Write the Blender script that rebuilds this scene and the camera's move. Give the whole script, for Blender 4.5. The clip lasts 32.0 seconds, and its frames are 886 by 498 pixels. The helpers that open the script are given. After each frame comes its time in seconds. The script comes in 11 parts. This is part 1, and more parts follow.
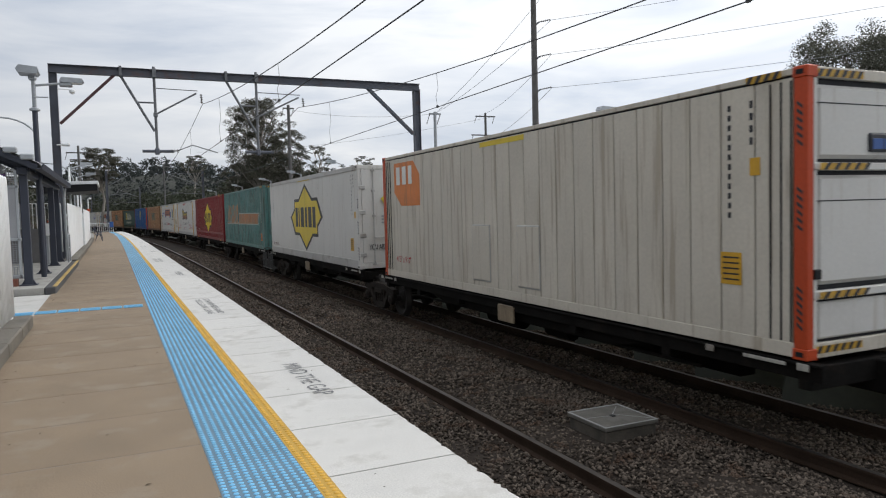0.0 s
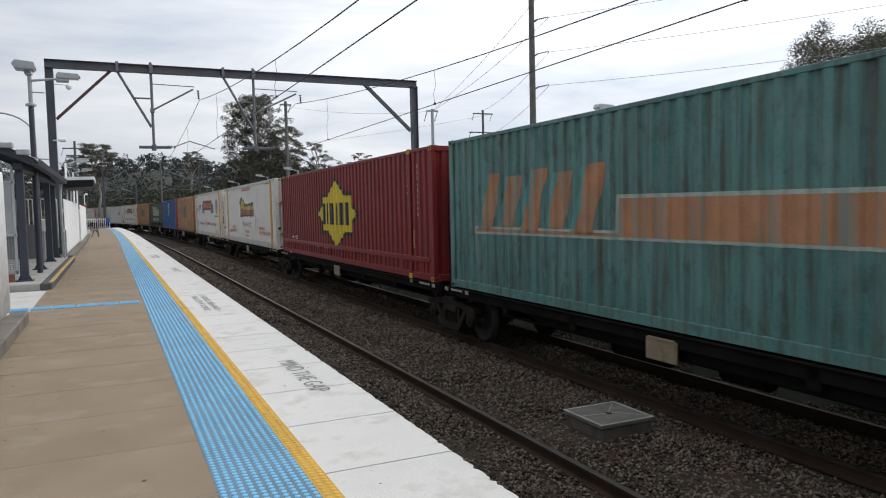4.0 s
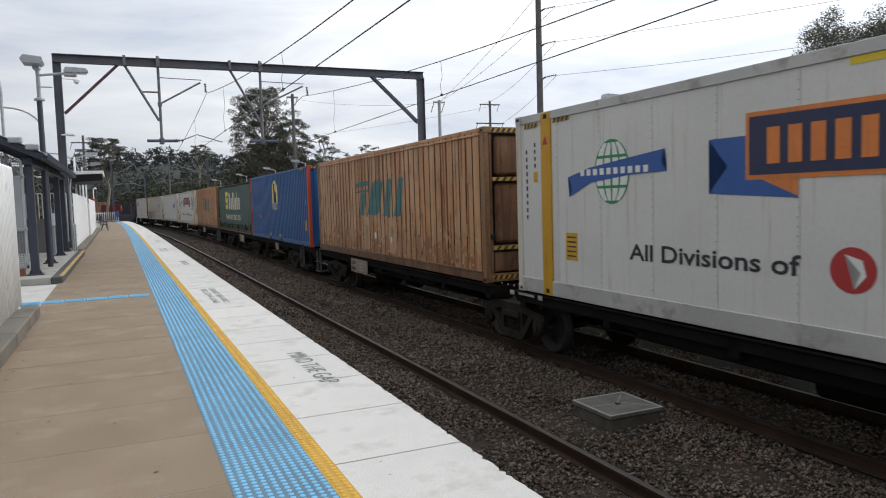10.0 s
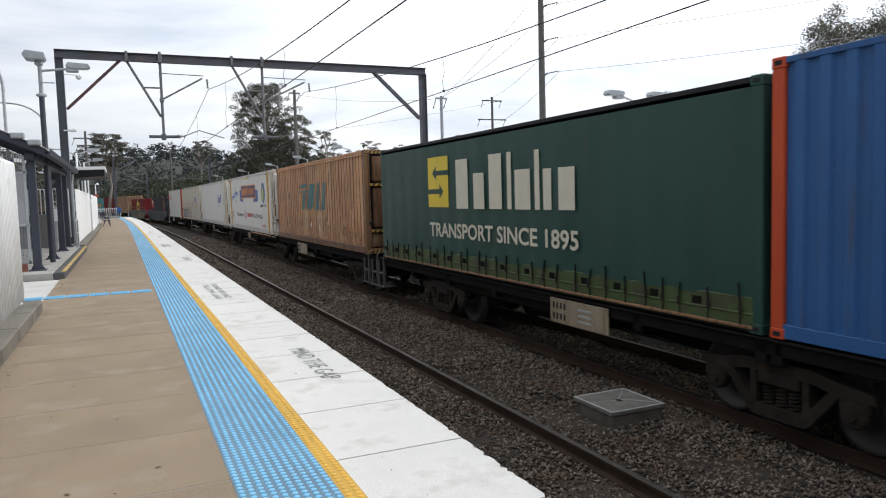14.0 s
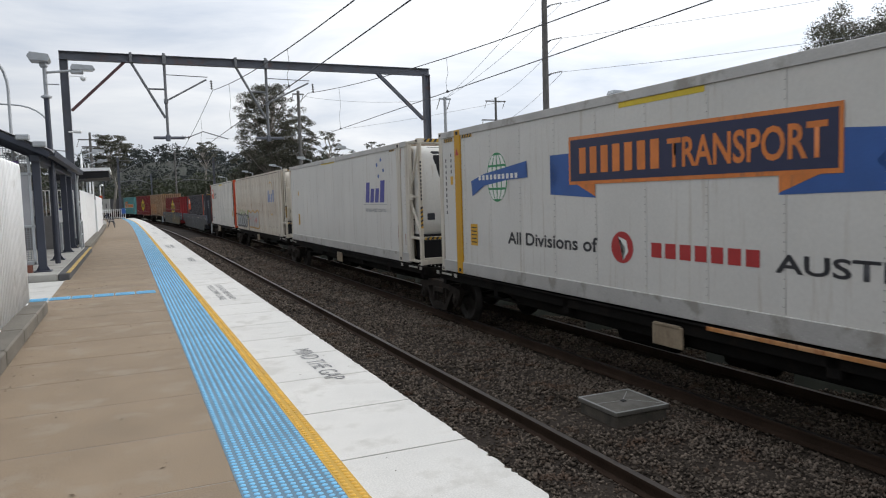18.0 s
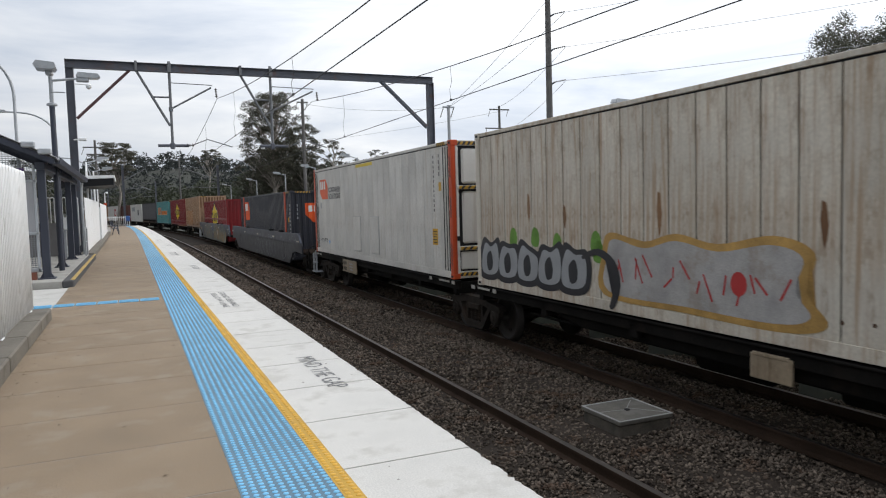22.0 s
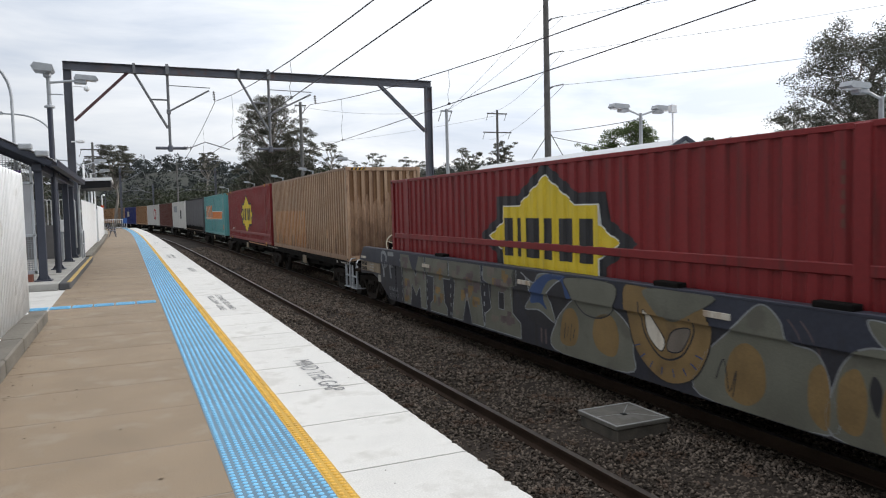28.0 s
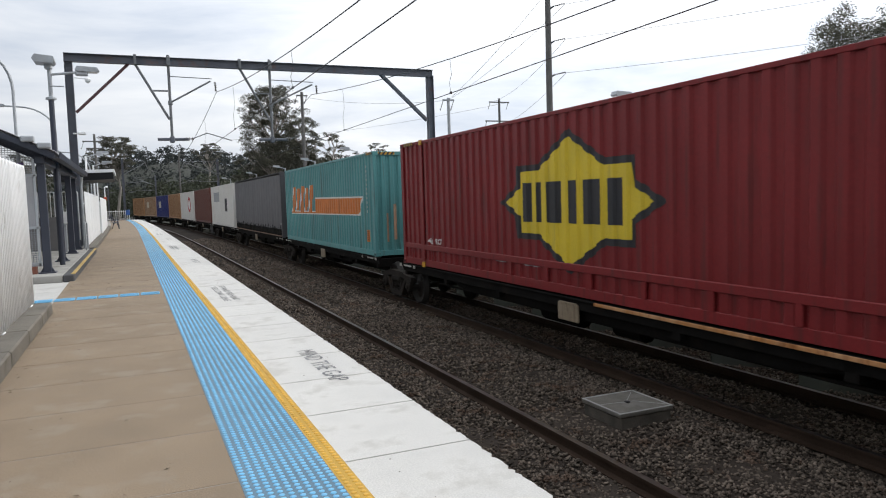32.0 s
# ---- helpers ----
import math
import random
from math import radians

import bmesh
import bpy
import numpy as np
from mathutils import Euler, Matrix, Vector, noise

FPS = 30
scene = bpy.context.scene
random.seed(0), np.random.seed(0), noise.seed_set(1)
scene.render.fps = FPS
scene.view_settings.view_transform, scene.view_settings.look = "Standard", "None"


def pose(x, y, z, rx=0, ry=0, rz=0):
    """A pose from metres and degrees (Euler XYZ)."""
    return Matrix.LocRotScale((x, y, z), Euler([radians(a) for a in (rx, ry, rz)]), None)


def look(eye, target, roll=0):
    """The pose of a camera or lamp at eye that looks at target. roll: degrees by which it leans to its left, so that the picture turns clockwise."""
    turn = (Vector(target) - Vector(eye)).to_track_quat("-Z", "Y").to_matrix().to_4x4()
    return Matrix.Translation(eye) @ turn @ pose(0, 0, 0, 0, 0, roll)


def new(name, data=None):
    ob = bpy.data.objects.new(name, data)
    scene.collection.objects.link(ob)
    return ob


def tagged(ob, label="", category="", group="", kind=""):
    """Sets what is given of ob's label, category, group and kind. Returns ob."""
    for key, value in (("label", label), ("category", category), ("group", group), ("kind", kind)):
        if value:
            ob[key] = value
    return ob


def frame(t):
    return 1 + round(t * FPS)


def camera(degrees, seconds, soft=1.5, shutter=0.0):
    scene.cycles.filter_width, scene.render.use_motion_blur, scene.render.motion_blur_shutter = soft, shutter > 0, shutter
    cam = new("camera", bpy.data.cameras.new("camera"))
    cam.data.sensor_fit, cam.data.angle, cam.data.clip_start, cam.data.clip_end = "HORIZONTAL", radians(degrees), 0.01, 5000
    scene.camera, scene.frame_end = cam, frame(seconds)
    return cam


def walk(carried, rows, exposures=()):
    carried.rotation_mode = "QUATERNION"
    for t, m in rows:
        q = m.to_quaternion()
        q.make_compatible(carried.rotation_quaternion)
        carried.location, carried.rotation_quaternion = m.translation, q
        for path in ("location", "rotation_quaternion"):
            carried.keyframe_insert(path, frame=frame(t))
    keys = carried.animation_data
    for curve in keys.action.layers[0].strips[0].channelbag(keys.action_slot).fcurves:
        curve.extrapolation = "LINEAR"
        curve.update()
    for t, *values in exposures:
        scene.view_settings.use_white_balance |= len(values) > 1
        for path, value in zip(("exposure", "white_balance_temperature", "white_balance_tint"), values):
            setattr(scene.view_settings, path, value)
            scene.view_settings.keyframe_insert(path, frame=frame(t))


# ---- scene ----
EYE = 1.53
RAIL = -1.19          # rail head level; the platform is 0
X_EDGE, X_YELLOW, X_BLUE = 1.88, 1.06, 0.46
X_TRACK1, X_TRACK2 = 3.61, 7.46
cam = camera(63.4, 32.0, soft=1.1, shutter=0.12)
walk(cam, [
    (0.0, pose(0, 0, EYE, 86.849, 1.519, -24.508)),
    (0.5, pose(0, 0, EYE, 86.796, 1.453, -24.410)),
    (1.0, pose(0, 0, EYE, 86.725, 1.410, -24.271)),
    (1.5, pose(0, 0, EYE, 86.699, 1.763, -24.177)),
    (2.0, pose(0, 0, EYE, 86.709, 1.895, -24.338)),
    (2.5, pose(0, 0, EYE, 86.701, 1.665, -24.481)),
    (3.0, pose(0, 0, EYE, 86.642, 1.477, -24.597)),
    (3.5, pose(0, 0, EYE, 86.615, 1.298, -24.738)),
    (5.5, pose(0, 0, EYE, 86.651, 1.384, -24.726)),
    (6.0, pose(0, 0, EYE, 86.630, 1.508, -24.746)),
    (6.5, pose(0, 0, EYE, 86.551, 1.597, -24.772)),
    (7.0, pose(0, 0, EYE, 86.458, 1.647, -24.775)),
    (7.5, pose(0, 0, EYE, 86.313, 1.592, -24.698)),
    (8.0, pose(0, 0, EYE, 86.178, 1.489, -24.585)),
    (8.5, pose(0, 0, EYE, 86.053, 1.583, -24.397)),
    (9.0, pose(0, 0, EYE, 85.986, 1.560, -24.254)),
    (9.5, pose(0, 0, EYE, 85.955, 1.728, -24.171)),
    (10.0, pose(0, 0, EYE, 85.959, 1.707, -24.140)),
    (10.5, pose(0, 0, EYE, 85.944, 1.666, -24.084)),
    (11.0, pose(0, 0, EYE, 85.862, 1.616, -24.064)),
    (11.5, pose(0, 0, EYE, 85.754, 1.572, -24.040)),
    (12.0, pose(0, 0, EYE, 85.639, 1.463, -23.996)),
    (12.5, pose(0, 0, EYE, 85.614, 1.475, -24.011)),
    (13.0, pose(0, 0, EYE, 85.607, 1.488, -24.042)),
    (13.5, pose(0, 0, EYE, 85.638, 1.545, -24.033)),
    (14.0, pose(0, 0, EYE, 85.666, 1.617, -23.990)),
    (14.5, pose(0, 0, EYE, 85.716, 1.583, -23.913)),
    (16.5, pose(0, 0, EYE, 85.804, 1.802, -23.715)),
    (17.0, pose(0, 0, EYE, 85.771, 1.816, -23.725)),
    (17.5, pose(0, 0, EYE, 85.745, 1.833, -23.740)),
    (18.0, pose(0, 0, EYE, 85.720, 1.719, -23.691)),
    (18.5, pose(0, 0, EYE, 85.784, 1.691, -23.713)),
    (19.0, pose(0, 0, EYE, 85.912, 1.681, -23.769)),
    (19.5, pose(0, 0, EYE, 86.073, 1.583, -23.787)),
    (20.0, pose(0, 0, EYE, 86.250, 1.618, -23.746)),
    (20.5, pose(0, 0, EYE, 86.382, 1.743, -23.671)),
    (21.0, pose(0, 0, EYE, 86.395, 1.739, -23.597)),
    (21.5, pose(0, 0, EYE, 86.391, 1.731, -23.498)),
    (22.0, pose(0, 0, EYE, 86.364, 1.619, -23.414)),
    (22.5, pose(0, 0, EYE, 86.389, 1.436, -23.340)),
    (23.0, pose(0, 0, EYE, 86.447, 1.419, -23.314)),
    (23.5, pose(0, 0, EYE, 86.529, 1.420, -23.318)),
    (24.0, pose(0, 0, EYE, 86.608, 1.597, -23.342)),
    (24.5, pose(0, 0, EYE, 86.685, 1.641, -23.404)),
    (25.0, pose(0, 0, EYE, 86.739, 1.587, -23.535)),
    (25.5, pose(0, 0, EYE, 86.779, 1.586, -23.610)),
    (27.5, pose(0, 0, EYE, 86.801, 1.387, -23.561)),
    (28.0, pose(0, 0, EYE, 86.653, 1.382, -23.604)),
    (28.5, pose(0, 0, EYE, 86.447, 1.439, -23.653)),
    (29.0, pose(0, 0, EYE, 86.148, 1.572, -23.701)),
    (29.5, pose(0, 0, EYE, 85.884, 1.716, -23.661)),
    (30.0, pose(0, 0, EYE, 85.699, 1.739, -23.574)),
    (30.5, pose(0, 0, EYE, 85.619, 1.817, -23.468)),
    (31.0, pose(0, 0, EYE, 85.633, 1.874, -23.423)),
    (31.5, pose(0, 0, EYE, 85.713, 1.892, -23.395)),
    (32.0, pose(0, 0, EYE, 85.816, 1.786, -23.405)),
], exposures=[(0.0, -0.15), (3.0, -0.15), (5.8, 0.2), (6.8, 0.1), (8.0, -0.05), (9.0, -0.03), (11.0, -0.03), (11.9, 0.17), (13.0, 0.27), (14.5, 0.2), (17.0, 0.2), (17.9, 0.02), (19.0, -0.02), (25.0, 0.1), (32.0, 0.12)])

# ---- light ----
world = bpy.data.worlds.new("overcast")
scene.world = world
world.use_nodes = True
wn = world.node_tree.nodes
wl = world.node_tree.links
wn.clear()
w_out = wn.new("ShaderNodeOutputWorld")
w_bg = wn.new("ShaderNodeBackground")
w_sky = wn.new("ShaderNodeTexSky")
w_sky.sky_type = "NISHITA"
w_sky.sun_disc = False
w_sky.sun_elevation = radians(31)
w_sky.sun_rotation = radians(80)
w_sky.air_density, w_sky.dust_density = 1.0, 3.0
w_tc = wn.new("ShaderNodeTexCoord")
w_map = wn.new("ShaderNodeMapping")
w_map.inputs["Scale"].default_value = (1.0, 1.0, 5.0)
w_n = wn.new("ShaderNodeTexNoise")
w_n.inputs["Scale"].default_value = 2.6
w_n.inputs["Detail"].default_value = 7
w_n.inputs["Roughness"].default_value = 0.55
w_n.inputs["Distortion"].default_value = 0.4
w_ramp = wn.new("ShaderNodeValToRGB")
w_ramp.color_ramp.elements[0].position, w_ramp.color_ramp.elements[0].color = 0.34, (0.60, 0.66, 0.76, 1)
w_ramp.color_ramp.elements[1].position, w_ramp.color_ramp.elements[1].color = 0.60, (0.92, 0.94, 0.97, 1)
w_dim = wn.new("ShaderNodeMixRGB")
w_dim.blend_type = "MULTIPLY"
w_dim.inputs[0].default_value = 1
w_dim.inputs[2].default_value = (0.10, 0.10, 0.10, 1)
w_mix = wn.new("ShaderNodeMixRGB")
w_mix.inputs[0].default_value = 0.90
wl.new(w_tc.outputs["Generated"], w_map.inputs[0])
wl.new(w_map.outputs[0], w_n.inputs["Vector"])
wl.new(w_n.outputs["Fac"], w_ramp.inputs[0])
wl.new(w_sky.outputs[0], w_dim.inputs[1])
wl.new(w_dim.outputs[0], w_mix.inputs[1])
wl.new(w_ramp.outputs[0], w_mix.inputs[2])
# the cloud is thinner, and brighter, round the hidden sun
w_dot = wn.new("ShaderNodeVectorMath")
w_dot.operation = "DOT_PRODUCT"
w_dot.inputs[1].default_value = Vector((70, 12, 42)).normalized()
w_nrm = wn.new("ShaderNodeVectorMath")
w_nrm.operation = "NORMALIZE"
w_glow = wn.new("ShaderNodeMapRange")
w_glow.inputs["From Min"].default_value, w_glow.inputs["From Max"].default_value = -0.8, 0.9
w_glow.inputs["To Min"].default_value, w_glow.inputs["To Max"].default_value = 0.44, 1.41
w_lit = wn.new("ShaderNodeMixRGB")
w_lit.blend_type = "MULTIPLY"
w_lit.inputs[0].default_value = 1
wl.new(w_tc.outputs["Generated"], w_nrm.inputs[0])
wl.new(w_nrm.outputs[0], w_dot.inputs[0])
wl.new(w_dot.outputs["Value"], w_glow.inputs["Value"])
wl.new(w_mix.outputs[0], w_lit.inputs[1])
wl.new(w_glow.outputs[0], w_lit.inputs[2])
# an overcast sky brightens towards the zenith
w_sep = wn.new("ShaderNodeSeparateXYZ")
w_zen = wn.new("ShaderNodeMapRange")
w_zen.inputs["From Min"].default_value, w_zen.inputs["From Max"].default_value = 0.0, 1.0
w_zen.inputs["To Min"].default_value, w_zen.inputs["To Max"].default_value = 0.92, 1.45
w_top = wn.new("ShaderNodeMixRGB")
w_top.blend_type = "MULTIPLY"
w_top.inputs[0].default_value = 1
wl.new(w_nrm.outputs[0], w_sep.inputs[0])
wl.new(w_sep.outputs[2], w_zen.inputs["Value"])
wl.new(w_lit.outputs[0], w_top.inputs[1])
wl.new(w_zen.outputs[0], w_top.inputs[2])
wl.new(w_top.outputs[0], w_bg.inputs[0])
wl.new(w_bg.outputs[0], w_out.inputs[0])
w_bg.inputs[1].default_value = 1.0

sun = new("sun", bpy.data.lights.new("sun", "SUN"))
sun.data.energy, sun.data.angle, sun.data.color = 1.3, radians(35), (1.0, 0.945, 0.87)
sun.matrix_world = look((70, 12, 42), (0, 0, 0))

# ---- the line of the tracks ----
KNOTS = np.array([0, 20, 40, 60, 90, 130, 200])
BENDS = np.array([0.5747, -0.1458, 0.3241, 0.6359, 1.9553, 1.6581, 1.5987]) * 1e-3
STN = np.arange(-330.0, 520.0, 1.0)
_k = np.interp(STN, KNOTS, BENDS)
_th = np.concatenate([[0], np.cumsum((_k[1:] + _k[:-1]) / 2)])
_i0 = 330
_th -= _th[_i0]
_px = np.concatenate([[0], np.cumsum((-np.sin(_th[1:]) - np.sin(_th[:-1])) / 2)])
_py = np.concatenate([[0], np.cumsum((np.cos(_th[1:]) + np.cos(_th[:-1])) / 2)])
_px -= _px[_i0]
_py -= _py[_i0]


def at(s, off=0.0):
    """Place and heading at station s, off metres to the right of the reference line."""
    th = float(np.interp(s, STN, _th))
    return (float(np.interp(s, STN, _px)) + off * math.cos(th), float(np.interp(s, STN, _py)) + off * math.sin(th), th)


def stand(s, off, z=0.0, turn=0.0):
    x, y, th = at(s, off)
    return pose(x, y, z, 0, 0, math.degrees(th) + turn)


# ---- materials ----
def material(name, base, rough=0.6, metal=0.0, vary=0.15, scale=3.0, fine=60.0, dirt=None, dirt_amount=0.0, streak=False, bump=0.1, bump_scale=80.0, island=0.0, rand=0.0, spec=0.5, world_space=False, grain=None):
    """Base colour with two scales of variation, optional grime (streaked downwards or blotched) and a fine relief."""
    m = bpy.data.materials.new(name)
    m.use_nodes = True
    n, l = m.node_tree.nodes, m.node_tree.links
    b = n["Principled BSDF"]
    b.inputs["Roughness"].default_value = rough
    b.inputs["Metallic"].default_value = metal
    b.inputs["Specular IOR Level"].default_value = spec
    tc = n.new("ShaderNodeTexCoord")
    info = n.new("ShaderNodeObjectInfo")
    if world_space:
        vec = n.new("ShaderNodeNewGeometry").outputs["Position"]
    else:
        off = n.new("ShaderNodeVectorMath")
        off.operation = "MULTIPLY_ADD"
        comb = n.new("ShaderNodeCombineXYZ")
        for i in range(3):
            l.new(info.outputs["Random"], comb.inputs[i])
        l.new(comb.outputs[0], off.inputs[0])
        off.inputs[1].default_value = (37.0, 51.0, 23.0)
        l.new(tc.outputs["Object"], off.inputs[2])
        vec = off.outputs[0]

    def noise_tex(sc, det=4, src=None, rgh=0.55):
        t = n.new("ShaderNodeTexNoise")
        t.inputs["Scale"].default_value = sc
        t.inputs["Detail"].default_value = det
        t.inputs["Roughness"].default_value = rgh
        l.new(src or vec, t.inputs["Vector"])
        return t.outputs["Fac"]

    def mul(a, lo, hi, src, f0=0.3, f1=0.7):
        r = n.new("ShaderNodeMapRange")
        r.inputs["From Min"].default_value, r.inputs["From Max"].default_value = f0, f1
        r.inputs["To Min"].default_value, r.inputs["To Max"].default_value = lo, hi
        l.new(src, r.inputs["Value"])
        h = n.new("ShaderNodeMixRGB")
        h.blend_type = "MULTIPLY"
        h.inputs[0].default_value = 1
        l.new(a, h.inputs[1])
        l.new(r.outputs[0], h.inputs[2])
        return h.outputs[0]

    rgb = n.new("ShaderNodeRGB")
    rgb.outputs[0].default_value = (*base, 1)
    col = mul(rgb.outputs[0], 1 - vary, 1 + vary, noise_tex(scale, 5))
    grain = vary * 0.7 if grain is None else grain
    col = mul(col, 1 - grain, 1 + grain, noise_tex(fine, 3))
    if island:
        g = n.new("ShaderNodeNewGeometry")
        col = mul(col, 1 - island, 1 + island, g.outputs["Random Per Island"], 0, 1)
    if rand:
        col = mul(col, 1 - rand, 1 + rand, info.outputs["Random"], 0, 1)
    if dirt is not None:
        src = vec
        if streak:
            mp = n.new("ShaderNodeMapping")
            mp.inputs["Scale"].default_value = (7.0, 7.0, 0.35)
            l.new(vec, mp.inputs[0])
            src = mp.outputs[0]
        f = noise_tex(1.3 if streak else 2.2, 6, src, 0.62)
        r = n.new("ShaderNodeMapRange")
        r.inputs["From Min"].default_value, r.inputs["From Max"].default_value = 0.60 - 0.24 * dirt_amount, 0.70 - 0.22 * dirt_amount
        r.inputs["To Max"].default_value = min(1.0, 0.35 + dirt_amount)
        l.new(f, r.inputs["Value"])
        mx = n.new("ShaderNodeMixRGB")
        l.new(r.outputs[0], mx.inputs[0])
        l.new(col, mx.inputs[1])
        mx.inputs[2].default_value = (*dirt, 1)
        col = mx.outputs[0]
    l.new(col, b.inputs["Base Color"])
    rr = n.new("ShaderNodeMapRange")
    rr.inputs["To Min"].default_value, rr.inputs["To Max"].default_value = max(0.05, rough - 0.12), min(1.0, rough + 0.12)
    l.new(noise_tex(scale * 4, 4), rr.inputs["Value"])
    l.new(rr.outputs[0], b.inputs["Roughness"])
    if bump:
        bp = n.new("ShaderNodeBump")
        bp.inputs["Strength"].default_value = bump
        bp.inputs["Distance"].default_value = 0.01
        l.new(noise_tex(bump_scale, 4), bp.inputs["Height"])
        l.new(bp.outputs[0], b.inputs["Normal"])
    return m


# ---- mesh tools ----
class Geo:
    def __init__(self):
        self.v, self.f = [], []

    def add(self, verts, faces):
        k = len(self.v)
        self.v += [tuple(p) for p in verts]
        self.f += [tuple(i + k for i in f) for f in faces]
        return self

    def box(self, x0, y0, z0, x1, y1, z1):
        p = [(x, y, z) for z in (z0, z1) for y in (y0, y1) for x in (x0, x1)]
        return self.add(p, [(0, 2, 3, 1), (4, 5, 7, 6), (0, 1, 5, 4), (2, 6, 7, 3), (0, 4, 6, 2), (1, 3, 7, 5)])

    def chamfer(self, x0, y0, z0, x1, y1, z1, b):
        """A box with its edges cut off by b."""
        lo, hi = (x0, y0, z0), (x1, y1, z1)
        b = min(b, *[(h - l) * 0.45 for l, h in zip(lo, hi)])
        k, idx = len(self.v), {}
        for sx in (0, 1):
            for sy in (0, 1):
                for sz in (0, 1):
                    s = (sx, sy, sz)
                    for ax in range(3):
                        p = []
                        for i in range(3):
                            e = hi[i] if s[i] else lo[i]
                            p.append(e if i == ax else e + (-b if s[i] else b))
                        idx[s, ax] = len(self.v)
                        self.v.append(tuple(p))
        for ax in range(3):
            a, c = (ax + 1) % 3, (ax + 2) % 3
            for sd in (0, 1):
                q = []
                for u, w in ((0, 0), (1, 0), (1, 1), (0, 1)):
                    s = [0, 0, 0]
                    s[ax], s[a], s[c] = sd, u, w
                    q.append(idx[tuple(s), ax])
                self.f.append(tuple(q if sd else q[::-1]))
        for ax in range(3):
            a, c = (ax + 1) % 3, (ax + 2) % 3
            for u in (0, 1):
                for w in (0, 1):
                    s0, s1 = [0, 0, 0], [0, 0, 0]
                    s0[ax], s1[ax] = 0, 1
                    s0[a] = s1[a] = u
                    s0[c] = s1[c] = w
                    q = (idx[tuple(s0), a], idx[tuple(s1), a], idx[tuple(s1), c], idx[tuple(s0), c])
                    self.f.append(q if u == w else q[::-1])
        for sx in (0, 1):
            for sy in (0, 1):
                for sz in (0, 1):
                    q = tuple(idx[(sx, sy, sz), ax] for ax in range(3))
                    self.f.append(q if (sx + sy + sz) % 2 else q[::-1])
        return self

    def tube(self, pts, r, n=8, cap=True, r1=None):
        pts = [Vector(p) for p in pts]
        k, m = len(self.v), len(pts)
        side = None
        for i, p in enumerate(pts):
            d = (pts[min(i + 1, m - 1)] - pts[max(i - 1, 0)]).normalized()
            if side is None:
                side = d.cross(Vector((0, 0, 1)) if abs(d.z) < 0.9 else Vector((1, 0, 0))).normalized()
            side = (side - d * side.dot(d)).normalized()
            up = side.cross(d)
            rad = r if r1 is None else r + (r1 - r) * i / max(1, m - 1)
            for j in range(n):
                a = 2 * math.pi * j / n
                self.v.append(tuple(p + (side * math.cos(a) + up * math.sin(a)) * rad))
        for i in range(m - 1):
            for j in range(n):
                a, b = k + i * n + j, k + i * n + (j + 1) % n
                self.f.append((a, b, b + n, a + n))
        if cap:
            self.f.append(tuple(range(k + n - 1, k - 1, -1)))
            self.f.append(tuple(range(k + (m - 1) * n, k + m * n)))
        return self

    def beam(self, p0, p1, w, h):
        """A straight bar of rectangular section from p0 to p1; h lies upright where it can."""
        p0, p1 = Vector(p0), Vector(p1)
        d = (p1 - p0).normalized()
        side = d.cross(Vector((0, 0, 1)) if abs(d.z) < 0.95 else Vector((0, 1, 0))).normalized()
        up = side.cross(d)
        q = [(-1, -1), (1, -1), (1, 1), (-1, 1)]
        vs = [tuple(e + side * (w / 2 * a) + up * (h / 2 * b)) for e in (p0, p1) for a, b in q]
        return self.add(vs, [(3, 2, 1, 0), (4, 5, 6, 7), (0, 1, 5, 4), (1, 2, 6, 5), (2, 3, 7, 6), (3, 0, 4, 7)])

    def prism(self, poly, lo, hi, axis=0):
        """A polygon in the plane across axis, given in the other two axes, drawn out from lo to hi."""
        n = len(poly)

        def place(u, w, t):
            return (t, u, w) if axis == 0 else (u, t, w) if axis == 1 else (u, w, t)
        self.add([place(u, w, lo) for u, w in poly] + [place(u, w, hi) for u, w in poly],
                 [tuple(range(n))[::-1], tuple(range(n, 2 * n))] + [(i, (i + 1) % n, n + (i + 1) % n, n + i) for i in range(n)])
        return self

    def lathe(self, prof, origin, axis=0, n=20):
        """Rings (t, r) about an axis through origin."""
        k = len(self.v)
        for t, r in prof:
            for j in range(n):
                a = 2 * math.pi * j / n
                c = [r * math.cos(a), r * math.sin(a)]
                p = [0, 0, 0]
                p[axis], p[(axis + 1) % 3], p[(axis + 2) % 3] = t, c[0], c[1]
                self.v.append(tuple(p[i] + origin[i] for i in range(3)))
        for i in range(len(prof) - 1):
            for j in range(n):
                a, b = k + i * n + j, k + i * n + (j + 1) % n
                self.f.append((a, b, b + n, a + n))
        self.f.append(tuple(range(k + n - 1, k - 1, -1)))
        e = k + (len(prof) - 1) * n
        self.f.append(tuple(range(e, e + n)))
        return self

    def mesh(self, name, mat, smooth=False):
        me = bpy.data.meshes.new(name)
        me.from_pydata(self.v, [], self.f)
        if mat:
            me.materials.append(mat)
        if smooth:
            me.polygons.foreach_set("use_smooth", [True] * len(me.polygons))
        me.update()
        return me


def part(name, geo, mat, parent, label="", smooth=False, m=None):
    """One mesh object under a thing or a part."""
    data = geo.mesh(name, mat, smooth) if isinstance(geo, Geo) else geo
    ob = new(name, data)
    ob.parent = parent
    if m is not None:
        ob.matrix_basis = m
    if label:
        tagged(ob, label)
    return ob


def thing(name, label, category, m=None, group="", kind=""):
    ob = new(name)
    ob.empty_display_size = 0.2
    if m is not None:
        ob.matrix_basis = m
    return tagged(ob, label, category, group, kind)


